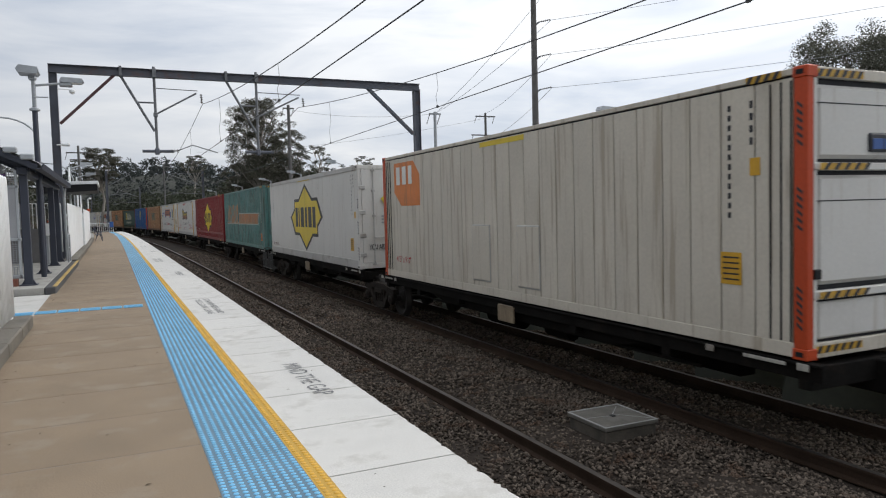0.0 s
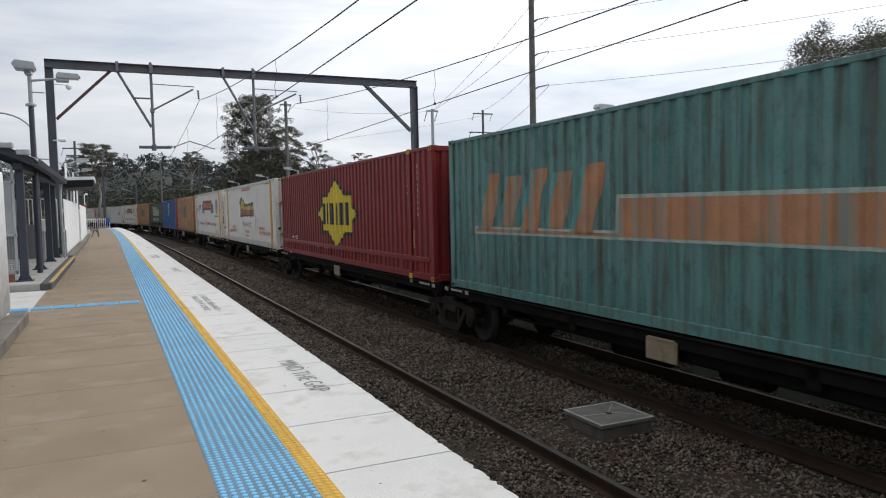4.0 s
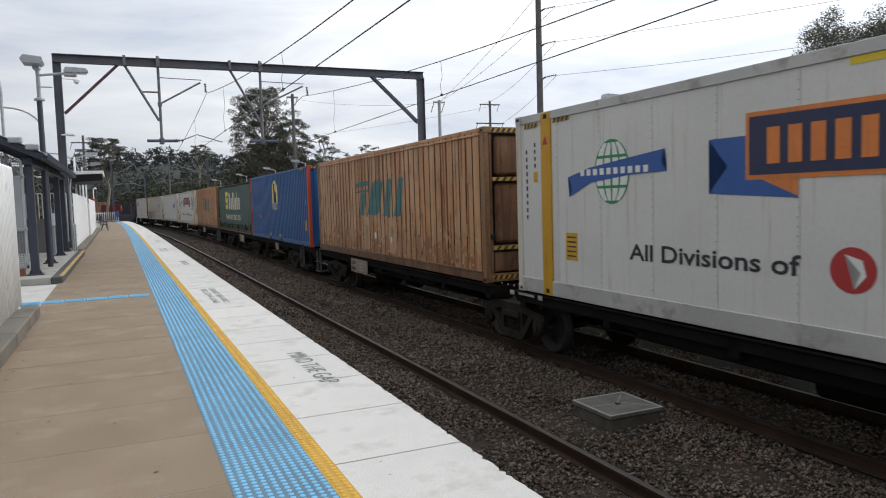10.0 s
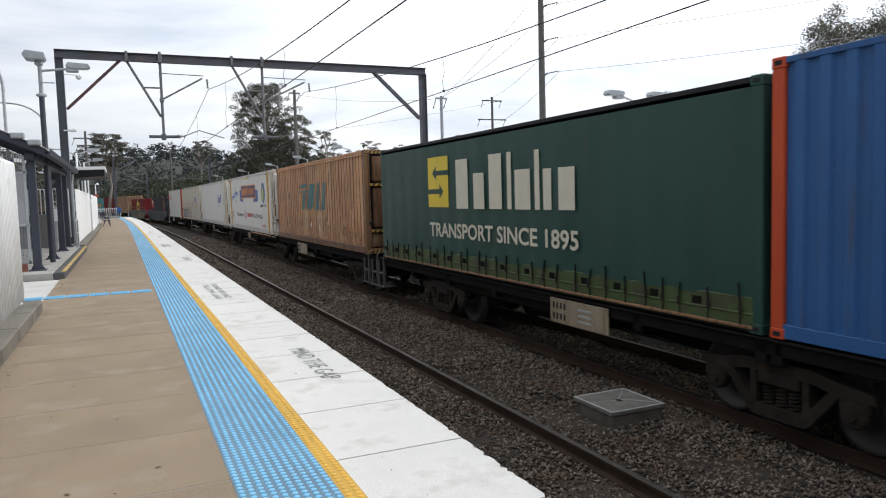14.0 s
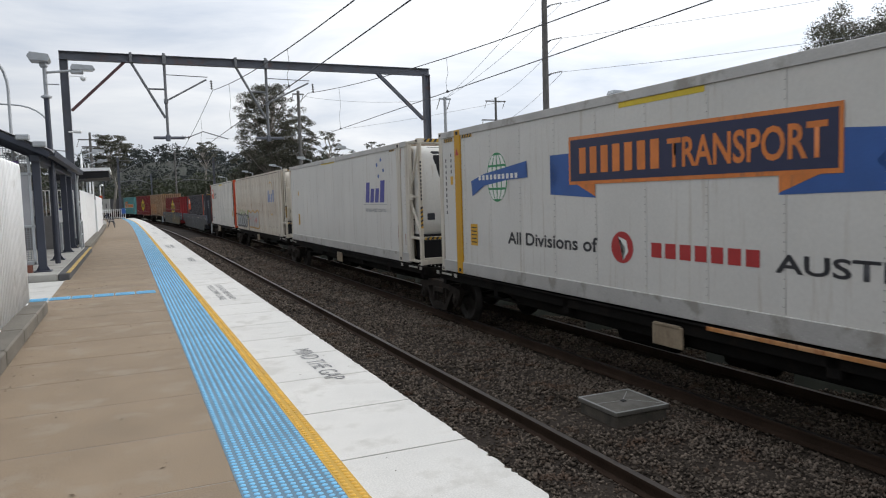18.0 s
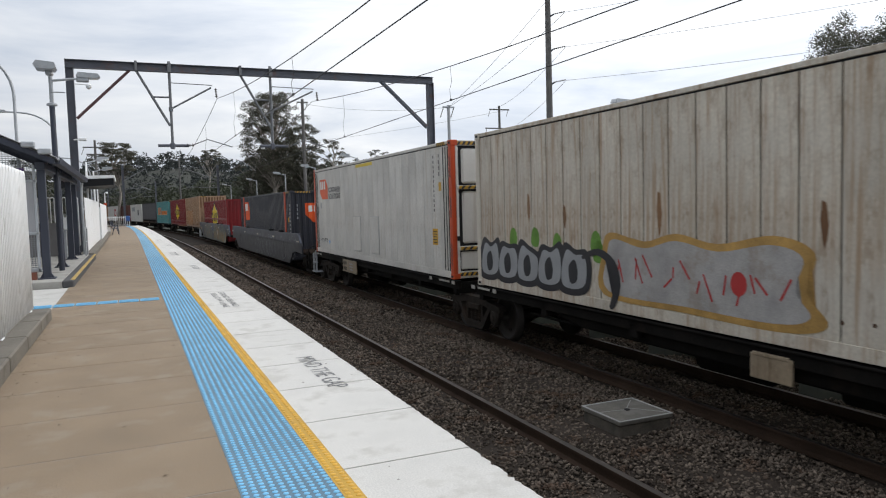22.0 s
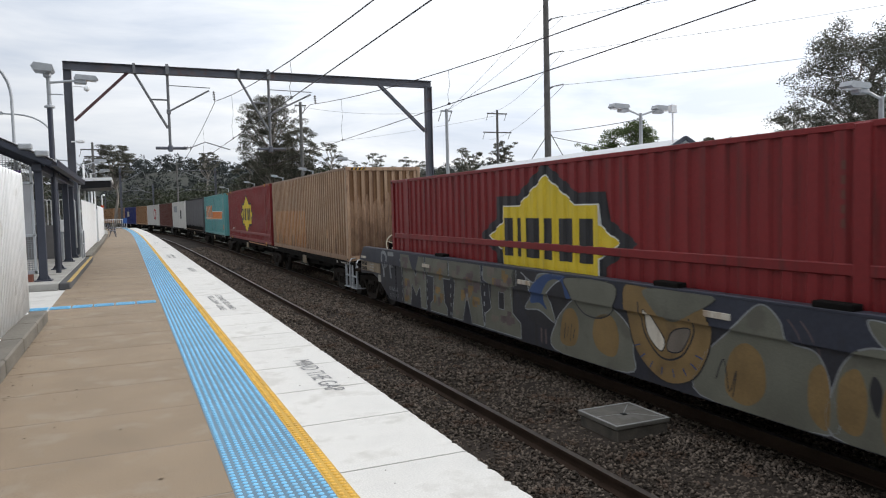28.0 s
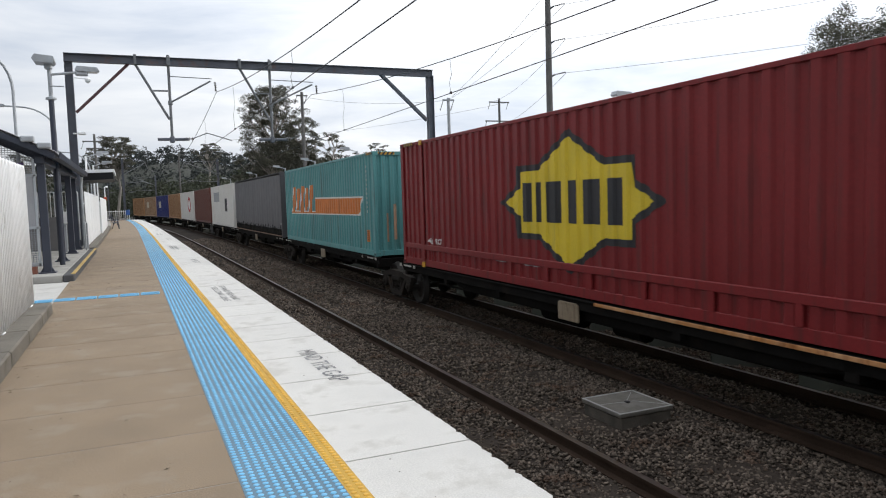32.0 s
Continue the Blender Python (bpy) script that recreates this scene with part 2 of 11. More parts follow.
def single(name, geo, mat, label, category, m=None, group="", kind="", smooth=False):
    ob = new(name, geo.mesh(name, mat, smooth) if isinstance(geo, Geo) else geo)
    if m is not None:
        ob.matrix_basis = m
    return tagged(ob, label, category, group, kind)


def ribbon(geo, s0, s1, step, prof, close=True):
    """Sweep a profile of (off, z) along the line from station s0 to s1."""
    ss = list(np.arange(s0, s1, step)) + [s1]
    n, k = len(prof), len(geo.v)
    for s in ss:
        for off, z in prof:
            x, y, _ = at(s, off)
            geo.v.append((x, y, z))
    for i in range(len(ss) - 1):
        for j in range(n if close else n - 1):
            a, b = k + i * n + j, k + i * n + (j + 1) % n
            geo.f.append((a, b, b + n, a + n))
    if close:
        geo.f.append(tuple(range(k + n - 1, k - 1, -1)))
        e = k + (len(ss) - 1) * n
        geo.f.append(tuple(range(e, e + n)))
    return geo


# materials of the setting
M_PAVE = material("brown_paving", (0.236, 0.176, 0.116), 0.85, vary=0.11, grain=0.36, scale=1.6, fine=120, dirt=(0.285, 0.235, 0.175), dirt_amount=0.24, bump=0.25, bump_scale=260, world_space=True, rand=0.05)
M_JOINT = material("pale_sealant", (0.27, 0.255, 0.235), 0.8, vary=0.1)
M_COPE = material("white_coping", (0.615, 0.598, 0.56), 0.8, vary=0.07, grain=0.13, scale=2.2, fine=100, dirt=(0.46, 0.44, 0.40), dirt_amount=0.3, bump=0.15, bump_scale=180, world_space=True, rand=0.03)
M_CONC = material("weathered_concrete", (0.36, 0.35, 0.32), 0.88, vary=0.16, scale=1.6, fine=90, dirt=(0.14, 0.13, 0.11), dirt_amount=0.22, bump=0.3, bump_scale=120, world_space=True)
M_CONC_L = material("pale_concrete", (0.50, 0.49, 0.46), 0.85, vary=0.09, scale=1.5, fine=100, dirt=(0.3, 0.28, 0.25), dirt_amount=0.1, bump=0.2, bump_scale=150, world_space=True)
# wall colour kept dark so that little light bounces back under the wagons
M_FARWALL = material("sooty_platform_wall", (0.085, 0.076, 0.066), 0.92, vary=0.2, scale=1.6, fine=60, dirt=(0.045, 0.04, 0.035), dirt_amount=0.3, bump=0.3, bump_scale=80, world_space=True)
M_BLUE = material("blue_tactile", (0.165, 0.46, 0.70), 0.5, vary=0.10, scale=1.4, fine=50, dirt=(0.17, 0.25, 0.32), dirt_amount=0.12, bump=0.05, island=0.10, world_space=True)
M_YELLOW = material("yellow_tactile", (0.66, 0.37, 0.035), 0.55, vary=0.12, scale=2, fine=50, dirt=(0.33, 0.22, 0.06), dirt_amount=0.15, bump=0.05, island=0.10, world_space=True)
M_TACBASE = material("tactile_bed", (0.125, 0.215, 0.285), 0.8, vary=0.12, scale=2, fine=90, world_space=True)
M_TACBASE_Y = material("yellow_tactile_bed", (0.52, 0.31, 0.05), 0.8, vary=0.14, scale=3, fine=90, world_space=True)
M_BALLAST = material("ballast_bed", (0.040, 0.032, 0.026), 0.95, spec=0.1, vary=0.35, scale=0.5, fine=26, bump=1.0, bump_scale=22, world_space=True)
M_STONE = material("ballast_stone", (0.112, 0.090, 0.072), 0.9, spec=0.15, vary=0.25, scale=4, fine=40, dirt=(0.11, 0.066, 0.044), dirt_amount=0.25, island=0.7, bump=0.2, world_space=True)
M_RAIL = material("rusty_rail_side", (0.042, 0.027, 0.019), 0.85, spec=0.12, vary=0.25, scale=2, fine=60, bump=0.3)
M_RAILTOP = material("worn_rail_head", (0.17, 0.152, 0.138), 0.36, metal=0.85, vary=0.12, scale=3)
M_GRASS = material("dry_verge", (0.022, 0.025, 0.016), 0.95, vary=0.35, scale=0.15, fine=6, bump=0.5, bump_scale=8, world_space=True)
M_ASPH = material("asphalt", (0.075, 0.075, 0.078), 0.9, vary=0.15, scale=0.4, fine=40, bump=0.2, world_space=True)
M_TEXT = material("dark_stencil", (0.19, 0.19, 0.19), 0.8, vary=0.3, scale=14, dirt=(0.5, 0.49, 0.47), dirt_amount=0.22, bump=0)
M_WHITE = material("white_powder_coat", (0.86, 0.87, 0.87), 0.45, vary=0.05, scale=2, dirt=(0.45, 0.44, 0.4), dirt_amount=0.06, bump=0.03, rand=0.04)
M_STEELGREY = material("grey_painted_steel", (0.036, 0.042, 0.062), 0.5, vary=0.12, scale=3, bump=0.05)
M_GALV = material("galvanised_steel", (0.40, 0.42, 0.44), 0.5, metal=0.35, vary=0.12, scale=6, fine=80, bump=0.05)
M_GANTRY = material("weathered_gantry_steel", (0.105, 0.112, 0.135), 0.6, vary=0.2, scale=1.5, dirt=(0.16, 0.075, 0.05), dirt_amount=0.14, bump=0.08)
M_WIRE = material("dark_wire", (0.045, 0.045, 0.05), 0.6, bump=0)
M_PWIRE = material("aluminium_line", (0.30, 0.31, 0.33), 0.6, bump=0)
M_POLE = material("weathered_timber_pole", (0.13, 0.125, 0.12), 0.85, vary=0.2, scale=2, fine=30, bump=0.2)


# ---- ground: one sheet out to the horizon ----
def smooth(a, b, x):
    t = np.clip((x - a) / (b - a), 0, 1)
    return t * t * (3 - 2 * t)


def off_line(xy):
    """Distance of points from the reference line, and the signed offset at the nearest station."""
    best, sign = np.full(len(xy), 1e9), np.zeros(len(xy))
    for i in range(0, len(STN), 4):
        dx, dy = xy[:, 0] - _px[i], xy[:, 1] - _py[i]
        d = np.hypot(dx, dy)
        k = d < best
        best[k] = d[k]
        sign[k] = (dx * math.cos(_th[i]) + dy * math.sin(_th[i]))[k]
    return best, sign


def relief(xy):
    """Height of the land: flat along the line, wooded ridges beyond."""
    r = np.hypot(xy[:, 0], xy[:, 1])
    az = np.degrees(np.arctan2(xy[:, 0], xy[:, 1]))
    d, off = off_line(xy)
    ridge = 23 + 3 * np.sin(np.radians(az * 5.1 + 20)) + 2 * np.sin(np.radians(az * 13 + 70)) + 1 * np.sin(np.radians(az * 31))
    ridge *= 1.0 + 0.30 * np.exp(-((az - 4) / 8.0) ** 2)
    far = smooth(170, 620, r)
    h = ridge * far * smooth(35, 150, d)
    h += 13 * np.exp(-((az - 47) / 10.0) ** 2) * smooth(205, 350, r)
    h -= 5.2 * np.exp(-((az - 49.5) / 7.0) ** 2) * smooth(27, 85, r) * (1 - smooth(150, 235, r))
    right = smooth(9.0, 9.3, off) * (r < 400)
    return -1.55 + h + right * 1.45 * (1 - smooth(60, 120, r)), off


def build_ground():
    na, radii = 240, np.concatenate([[0.01], np.geomspace(3, 3000, 70)])
    a = np.linspace(0, 2 * np.pi, na, endpoint=False)
    xy = np.stack([(radii[:, None] * np.sin(a)).ravel(), (radii[:, None] * np.cos(a)).ravel()], 1)
    z, off = relief(xy)
    z = np.where((off < 9.4) & (off > -4) & (z < 0.2), -1.60, z)
    g = Geo()
    g.v = [(float(p[0]), float(p[1]), float(q)) for p, q in zip(xy, z)]
    for i in range(len(radii) - 1):
        for j in range(na):
            k, n = i * na + j, i * na + (j + 1) % na
            g.f.append((k, n, n + na, k + na))
    single("ground", g, M_GRASS, "grassy and wooded valley ground with low ridges", "ground", kind="structure", smooth=True)


build_ground()


# ---- ballast and tracks ----
def build_tracks():
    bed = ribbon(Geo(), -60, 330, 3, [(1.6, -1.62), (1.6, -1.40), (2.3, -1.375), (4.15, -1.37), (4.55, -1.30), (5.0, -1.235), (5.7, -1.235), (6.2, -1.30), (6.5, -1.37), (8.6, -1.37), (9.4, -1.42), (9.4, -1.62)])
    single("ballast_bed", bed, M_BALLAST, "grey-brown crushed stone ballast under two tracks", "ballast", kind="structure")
    prof = [(-0.07, -0.16), (0.07, -0.16), (0.07, -0.145), (0.012, -0.125), (0.010, -0.045), (0.036, -0.035), (0.036, -0.004), (-0.036, -0.004), (-0.036, -0.035), (-0.010, -0.045), (-0.012, -0.125), (-0.07, -0.145)]
    top = [(-0.034, -0.006), (0.034, -0.006), (0.034, -0.001), (0.026, 0.0), (-0.026, 0.0), (-0.034, -0.001)]
    for name, mid in (("near_track", X_TRACK1), ("far_track", X_TRACK2)):
        t = thing(name, "pair of worn steel rails on ballast", "railway track", kind="structure")
        for side in (-1, 1):
            c = mid + side * 0.7175
            part("rail", ribbon(Geo(), -60, 300, 4, [(c + a, RAIL + b) for a, b in prof]), M_RAIL, t)
            part("rail_head", ribbon(Geo(), -60, 300, 4, [(c + a, RAIL + b) for a, b in top]), M_RAILTOP, t)


build_tracks()


def build_stones():
    """Loose ballast stones on the stretch that passes close by."""
    rng = np.random.default_rng(5)
    dirs = np.array([(1, 0, 0), (-1, 0, 0), (0, 1, 0), (0, -1, 0), (0, 0, 1), (0, 0, -1)], float)
    tri = np.array([(0, 2, 4), (2, 1, 4), (1, 3, 4), (3, 0, 4), (2, 0, 5), (1, 2, 5), (3, 1, 5), (0, 3, 5)])

    def batch(s0, s1, per, size, zs):
        n = int((s1 - s0) * 7.4 * per)
        s, o = rng.uniform(s0, s1, n), rng.uniform(1.75, 9.2, n)
        keep = np.ones(n, bool)
        for mid in (X_TRACK1, X_TRACK2):
            for side in (-1, 1):
                keep &= np.abs(o - mid - side * 0.7175) > 0.085
        keep &= ~((np.abs(o - 5.42) < 0.40) & (np.abs(s - 7.05) < 0.42))
        s, o = s[keep], o[keep]
        n = len(s)
        x = np.interp(s, STN, _px) + o * np.cos(np.interp(s, STN, _th))
        y = np.interp(s, STN, _py) + o * np.sin(np.interp(s, STN, _th))
        lump = 0.035 * np.sin(s * 2.1 + o * 3) * np.sin(s * 0.9 - o * 2.3)
        z = np.interp(o, [1.7, 4.15, 4.55, 5.0, 5.7, 6.2, 6.5, 9.3], [-1.37, -1.36, -1.295, -1.228, -1.228, -1.295, -1.36, -1.37]) + lump * 0.6 + rng.uniform(-0.012, 0.02, n) + zs
        base = dirs[None] * rng.uniform(0.55, 1.15, (n, 6, 1)) + rng.uniform(-0.28, 0.28, (n, 6, 3))
        base *= (rng.uniform(0.6, 1.35, n) * size)[:, None, None] * np.array([1, 1, 0.75])
        ang = rng.uniform(0, 6.28, n)
        c, q = np.cos(ang)[:, None], np.sin(ang)[:, None]
        vx = base[:, :, 0] * c - base[:, :, 1] * q + x[:, None]
        vy = base[:, :, 0] * q + base[:, :, 1] * c + y[:, None]
        vz = base[:, :, 2] + z[:, None]
        v = np.stack([vx, vy, vz], 2).reshape(-1, 3)
        f = (tri[None] + (np.arange(n) * 6)[:, None, None]).reshape(-1, 3)
        return v, f

    vs, fs, k = [], [], 0
    for args in ((1.5, 9, 800, 0.0255, 0), (9, 17, 500, 0.031, 0), (17, 34, 210, 0.043, 0), (34, 60, 60, 0.07, -0.01)):
        v, f = batch(*args)
        vs.append(v)
        fs.append(f + k)
        k += len(v)
    v, f = np.concatenate(vs), np.concatenate(fs)
    me = bpy.data.meshes.new("ballast_stones")
    me.vertices.add(len(v))
    me.vertices.foreach_set("co", v.ravel())
    me.loops.add(len(f) * 3)
    me.loops.foreach_set("vertex_index", f.ravel().astype(np.int32))
    me.polygons.add(len(f))
    me.polygons.foreach_set("loop_start", np.arange(0, len(f) * 3, 3, dtype=np.int32))
    me.materials.append(M_STONE)
    me.update()
    tagged(new("ballast_stones", me), "loose angular grey and brown ballast stones", "gravel", kind="stuff")


build_stones()


# ---- the near platform ----
PLAT_END = 89.0


def build_platform():
    p = thing("platform", "railway platform of brown paving with white coping", "platform", kind="structure")
    core = ribbon(Geo(), -12, PLAT_END, 2, [(-4.5, -1.6), (1.62, -1.6), (1.62, -0.16), (X_EDGE - 0.03, -0.16), (X_EDGE - 0.03, -0.06), (-4.5, -0.06)])
    part("core", core, M_CONC, p)
    part("joint_filler", ribbon(Geo(), -12, PLAT_END, 2, [(-1.24, -0.03), (X_BLUE, -0.03), (X_BLUE, -0.003), (-1.24, -0.003)]), M_JOINT, p, "pale joint sealant")
    part("tactile_bed", ribbon(Geo(), -12, PLAT_END, 2, [(X_BLUE, -0.03), (X_YELLOW - 0.105, -0.03), (X_YELLOW - 0.105, 0.0), (X_BLUE, 0.0)]), M_TACBASE, p, "grey bed of the blue tactile strip")
    part("yellow_bed", ribbon(Geo(), -12, PLAT_END, 2, [(X_YELLOW - 0.105, -0.03), (X_YELLOW, -0.03), (X_YELLOW, 0.0), (X_YELLOW - 0.105, 0.0)]), M_TACBASE_Y, p, "ochre bed of the yellow tactile strip")
    slab = Geo().chamfer(-1.24, -0.495, -0.06, X_BLUE, 0.495, 0.0, 0.004).mesh("paving_slab", M_PAVE)
    # coping slabs with a chipped outer edge, in six variants
    rng = np.random.default_rng(8)
    copes = []
    for k in range(6):
        edge = [(X_EDGE - 0.004 - abs(rng.normal()) * 0.006 - (0.018 if rng.random() < 0.06 else 0), -0.4925 + 0.985 * j / 28) for j in range(29)]
        g = Geo().prism([(X_YELLOW, 0.4925), (X_YELLOW, -0.4925)] + edge, -0.15, 0.0, 2)
        copes.append(g.mesh("coping_slab", M_COPE))
    for i in range(-6, 89):
        part("paving_slab", slab, None, p, m=stand(i + 0.5, 0))
        part("coping_slab", copes[(i * 5 + i // 6) % 6], None, p, m=stand(i + 0.5, 0))
    # entrance landing behind the fence line
    part("landing", Geo().chamfer(-4.4, 12.15, -0.1, -1.25, 16.75, -0.004, 0.005), M_CONC_L, p, "pale concrete landing")
    return p


platform = build_platform()


def stud_mesh(name, mat):
    g, n, r = Geo(), 8, 0.0175
    rings = ((r, 0.0), (r * 0.92, 0.003), (r * 0.62, 0.005))
    for rad, z in rings:
        for j in range(n):
            a = 2 * math.pi * j / n
            g.v.append((rad * math.cos(a), rad * math.sin(a), z))
    for i in range(2):
        for j in range(n):
            g.f.append((i * n + j, i * n + (j + 1) % n, (i + 1) * n + (j + 1) % n, (i + 1) * n + j))
    g.f.append(tuple(range(2 * n, 3 * n)))
    return g.mesh(name, mat, True)


def build_tactile():
    """Rows of raised studs: the nearest singly, the rest joined."""
    blue, yellow = stud_mesh("blue_stud", M_BLUE), stud_mesh("yellow_stud", M_YELLOW)
    cols = [(X_BLUE + 0.025 + 0.05 * i, blue) for i in range(10)] + [(X_YELLOW - 0.078 + 0.05 * i, yellow) for i in range(2)]
    for row in range(23):
        for off, me in cols:
            part(me.name, me, None, platform, m=stand(3.4 + 0.05 * row, off))
    # joined remainder
    for name, mat, offs in (("blue_studs", M_BLUE, [c for c, me in cols if me is blue]), ("yellow_studs", M_YELLOW, [c for c, me in cols if me is yellow])):
        v, f, k = [], [], 0
        s = 0.4
        while s < PLAT_END - 0.4:
            near = s < 26
            if not 3.38 < s < 4.53:
                for off in offs:
                    x, y, _ = at(s, off)
                    n = 6 if near else 4
                    ln = 0.0175 if near else 0.06
                    for rad, z in ((1.0, 0.0), (0.8, 0.005)):
                        for j in range(n):
                            a = 2 * math.pi * (j + 0.5) / n
                            v.append((x + 0.0175 * rad * math.cos(a), y + ln * rad * math.sin(a), z))
                    for j in range(n):
                        f.append((k + j, k + (j + 1) % n, k + n + (j + 1) % n, k + n + j))
                    f.append(tuple(range(k + n, k + 2 * n)))
                    k += 2 * n
            s += 0.05 if near else 0.15
        me = bpy.data.meshes.new(name)
        me.from_pydata(v, [], f)
        me.materials.append(mat)
        ob = new(name, me)
        ob.parent = platform
        tagged(ob, "raised %s warning studs" % name.split("_")[0], kind="stuff")
    # the strip that leads from the entrance across to the edge
    tile = Geo().chamfer(-0.155, -0.15, 0.0, 0.155, 0.15, 0.012, 0.004)
    for i in range(5):
        tile.chamfer(-0.145, -0.132 + i * 0.06, 0.012, 0.145, -0.108 + i * 0.06, 0.017, 0.002)
    me = tile.mesh("tactile_tile", M_BLUE)
    for i in range(6):
        part("tactile_tile", me, None, platform, "blue directional tactile tile", m=stand(13.45, -1.42 + 0.332 * i, 0.0))


build_tactile()


# ---- lettering ----
def letter_mesh(text, size, name, mat, depth=0.0):
    cu = bpy.data.curves.new("lettering", "FONT")
    cu.body, cu.size, cu.align_x, cu.align_y = text, size, "CENTER", "CENTER"
    cu.resolution_u = 3
    cu.extrude = depth
    cu.offset = size * 0.02 if mat is not M_TEXT else 0.0
    ob = bpy.data.objects.new("lettering", cu)
    me = bpy.data.meshes.new_from_object(ob)
    bpy.data.objects.remove(ob)
    bpy.data.curves.remove(cu)
    me.name = name
    me.materials.clear()
    me.materials.append(mat)
    return me


def fit_text(me, w, h):
    """Scale a flat lettering to w by h metres, centred."""
    co = np.empty(len(me.vertices) * 3)
    me.vertices.foreach_get("co", co)
    co = co.reshape(-1, 3)
    lo, hi = co.min(0), co.max(0)
    co[:, 0] = (co[:, 0] - (lo[0] + hi[0]) / 2) * w / max(1e-6, hi[0] - lo[0])
    co[:, 1] = (co[:, 1] - (lo[1] + hi[1]) / 2) * h / max(1e-6, hi[1] - lo[1])
    me.vertices.foreach_set("co", co.ravel())
    me.update()
    return me


def build_stencils():
    gap = fit_text(letter_mesh("MIND THE GAP", 0.2, "stencil_lettering", M_TEXT), 1.38, 0.17)
    for s in (6.55, 20.5, 34.5, 48.0, 62.0):
        part("stencil_lettering", gap, None, platform, "dark stencilled words", m=stand(s, 1.55, 0.003, -90))
    line = fit_text(letter_mesh("STAND BEHIND", 0.2, "stencil_line", M_TEXT), 2.2, 0.10)
    line2 = fit_text(letter_mesh("YELLOW LINE", 0.2, "stencil_line", M_TEXT), 2.2, 0.10)
    for s in (12.7, 27.5, 41.0, 55.0):
        part("stencil_line", line, None, platform, "dark stencilled words", m=stand(s, 1.47, 0.003, -90))
        part("stencil_line", line2, None, platform, "dark stencilled words", m=stand(s, 1.32, 0.003, -90))


build_stencils()


def build_litter():
    """Small fallen leaves and grit on the paving, thicker along the kerb."""
    rng = np.random.default_rng(41)
    g = Geo()
    for k in range(230):
        s, o = rng.uniform(2.2, 24), (-1.15 + rng.exponential(0.35) if k % 3 else rng.uniform(-1.15, 1.8))
        if not -1.2 < o < 1.85 or X_BLUE - 0.02 < o < X_YELLOW:
            continue
        x, y, _ = at(s, o)
        a, ln = rng.uniform(0, 6.28), rng.uniform(0.008, 0.030) * (1 if o < X_BLUE else 0.5)
        c, q = math.cos(a) * ln, math.sin(a) * ln
        w = rng.uniform(0.25, 0.5)
        g.add([(x - c, y - q, 0.003), (x + q * w, y - c * w, 0.007), (x + c, y + q, 0.004), (x - q * w, y + c * w, 0.006)], [(0, 1, 2, 3)])
    ob = new("fallen_leaves", g.mesh("fallen_leaves", material("dry_leaf_litter", (0.075, 0.05, 0.028), 0.9, vary=0.3, island=0.6, bump=0)))
    tagged(ob, "small dry leaves and grit scattered on the paving", "leaf litter", kind="stuff")


build_litter()


# ---- the far platform ----
def build_far_platform():
    p = thing("far_platform", "opposite railway platform with pale coping and blue tactile strip", "platform", kind="structure")
    e = 9.30
    part("core", ribbon(Geo(), -12, 60, 3, [(e + 0.25, -1.6), (e + 7.5, -1.6), (e + 7.5, -0.02), (e + 0.25, -0.02)]), M_FARWALL, p)
    part("coping", ribbon(Geo(), -12, 60, 3, [(e, -0.16), (e + 0.8, -0.16), (e + 0.8, 0.0), (e, 0.0)]), M_COPE, p, "white platform coping")
    part("tactile_strip", ribbon(Geo(), -12, 60, 3, [(e + 0.8, -0.05), (e + 1.4, -0.05), (e + 1.4, 0.004), (e + 0.8, 0.004)]), M_BLUE, p, "blue tactile strip")
    part("asphalt_surface", ribbon(Geo(), -12, 60, 3, [(e + 1.4, -0.06), (e + 3.6, -0.06), (e + 3.6, 0.0), (e + 1.4, 0.0)]), M_ASPH, p, "dark asphalt surface")
    part("inner_tactile_strip", ribbon(Geo(), -12, 60, 3, [(e + 3.6, -0.06), (e + 3.9, -0.06), (e + 3.9, 0.006), (e + 3.6, 0.006)]), M_BLUE, p, "blue tactile strip")
    part("paving", ribbon(Geo(), -12, 60, 3, [(e + 3.9, -0.06), (e + 7.5, -0.06), (e + 7.5, 0.0), (e + 3.9, 0.0)]), M_CONC_L, p, "pale concrete paving")


build_far_platform()

# ---- the freight train ----
SPEED, DRAG = 8.0374, -0.000263     # metres a second


def run(t):
    return SPEED * t + DRAG * t * t / 2


def paint(name, col, dirt=(0.10, 0.075, 0.055), amount=0.16, rough=0.45, vary=0.10, streak=True):
    return material(name, col, rough, spec=0.3, vary=vary, scale=0.7, fine=25, dirt=dirt, dirt_amount=amount, streak=streak, bump=0.05, bump_scale=30)


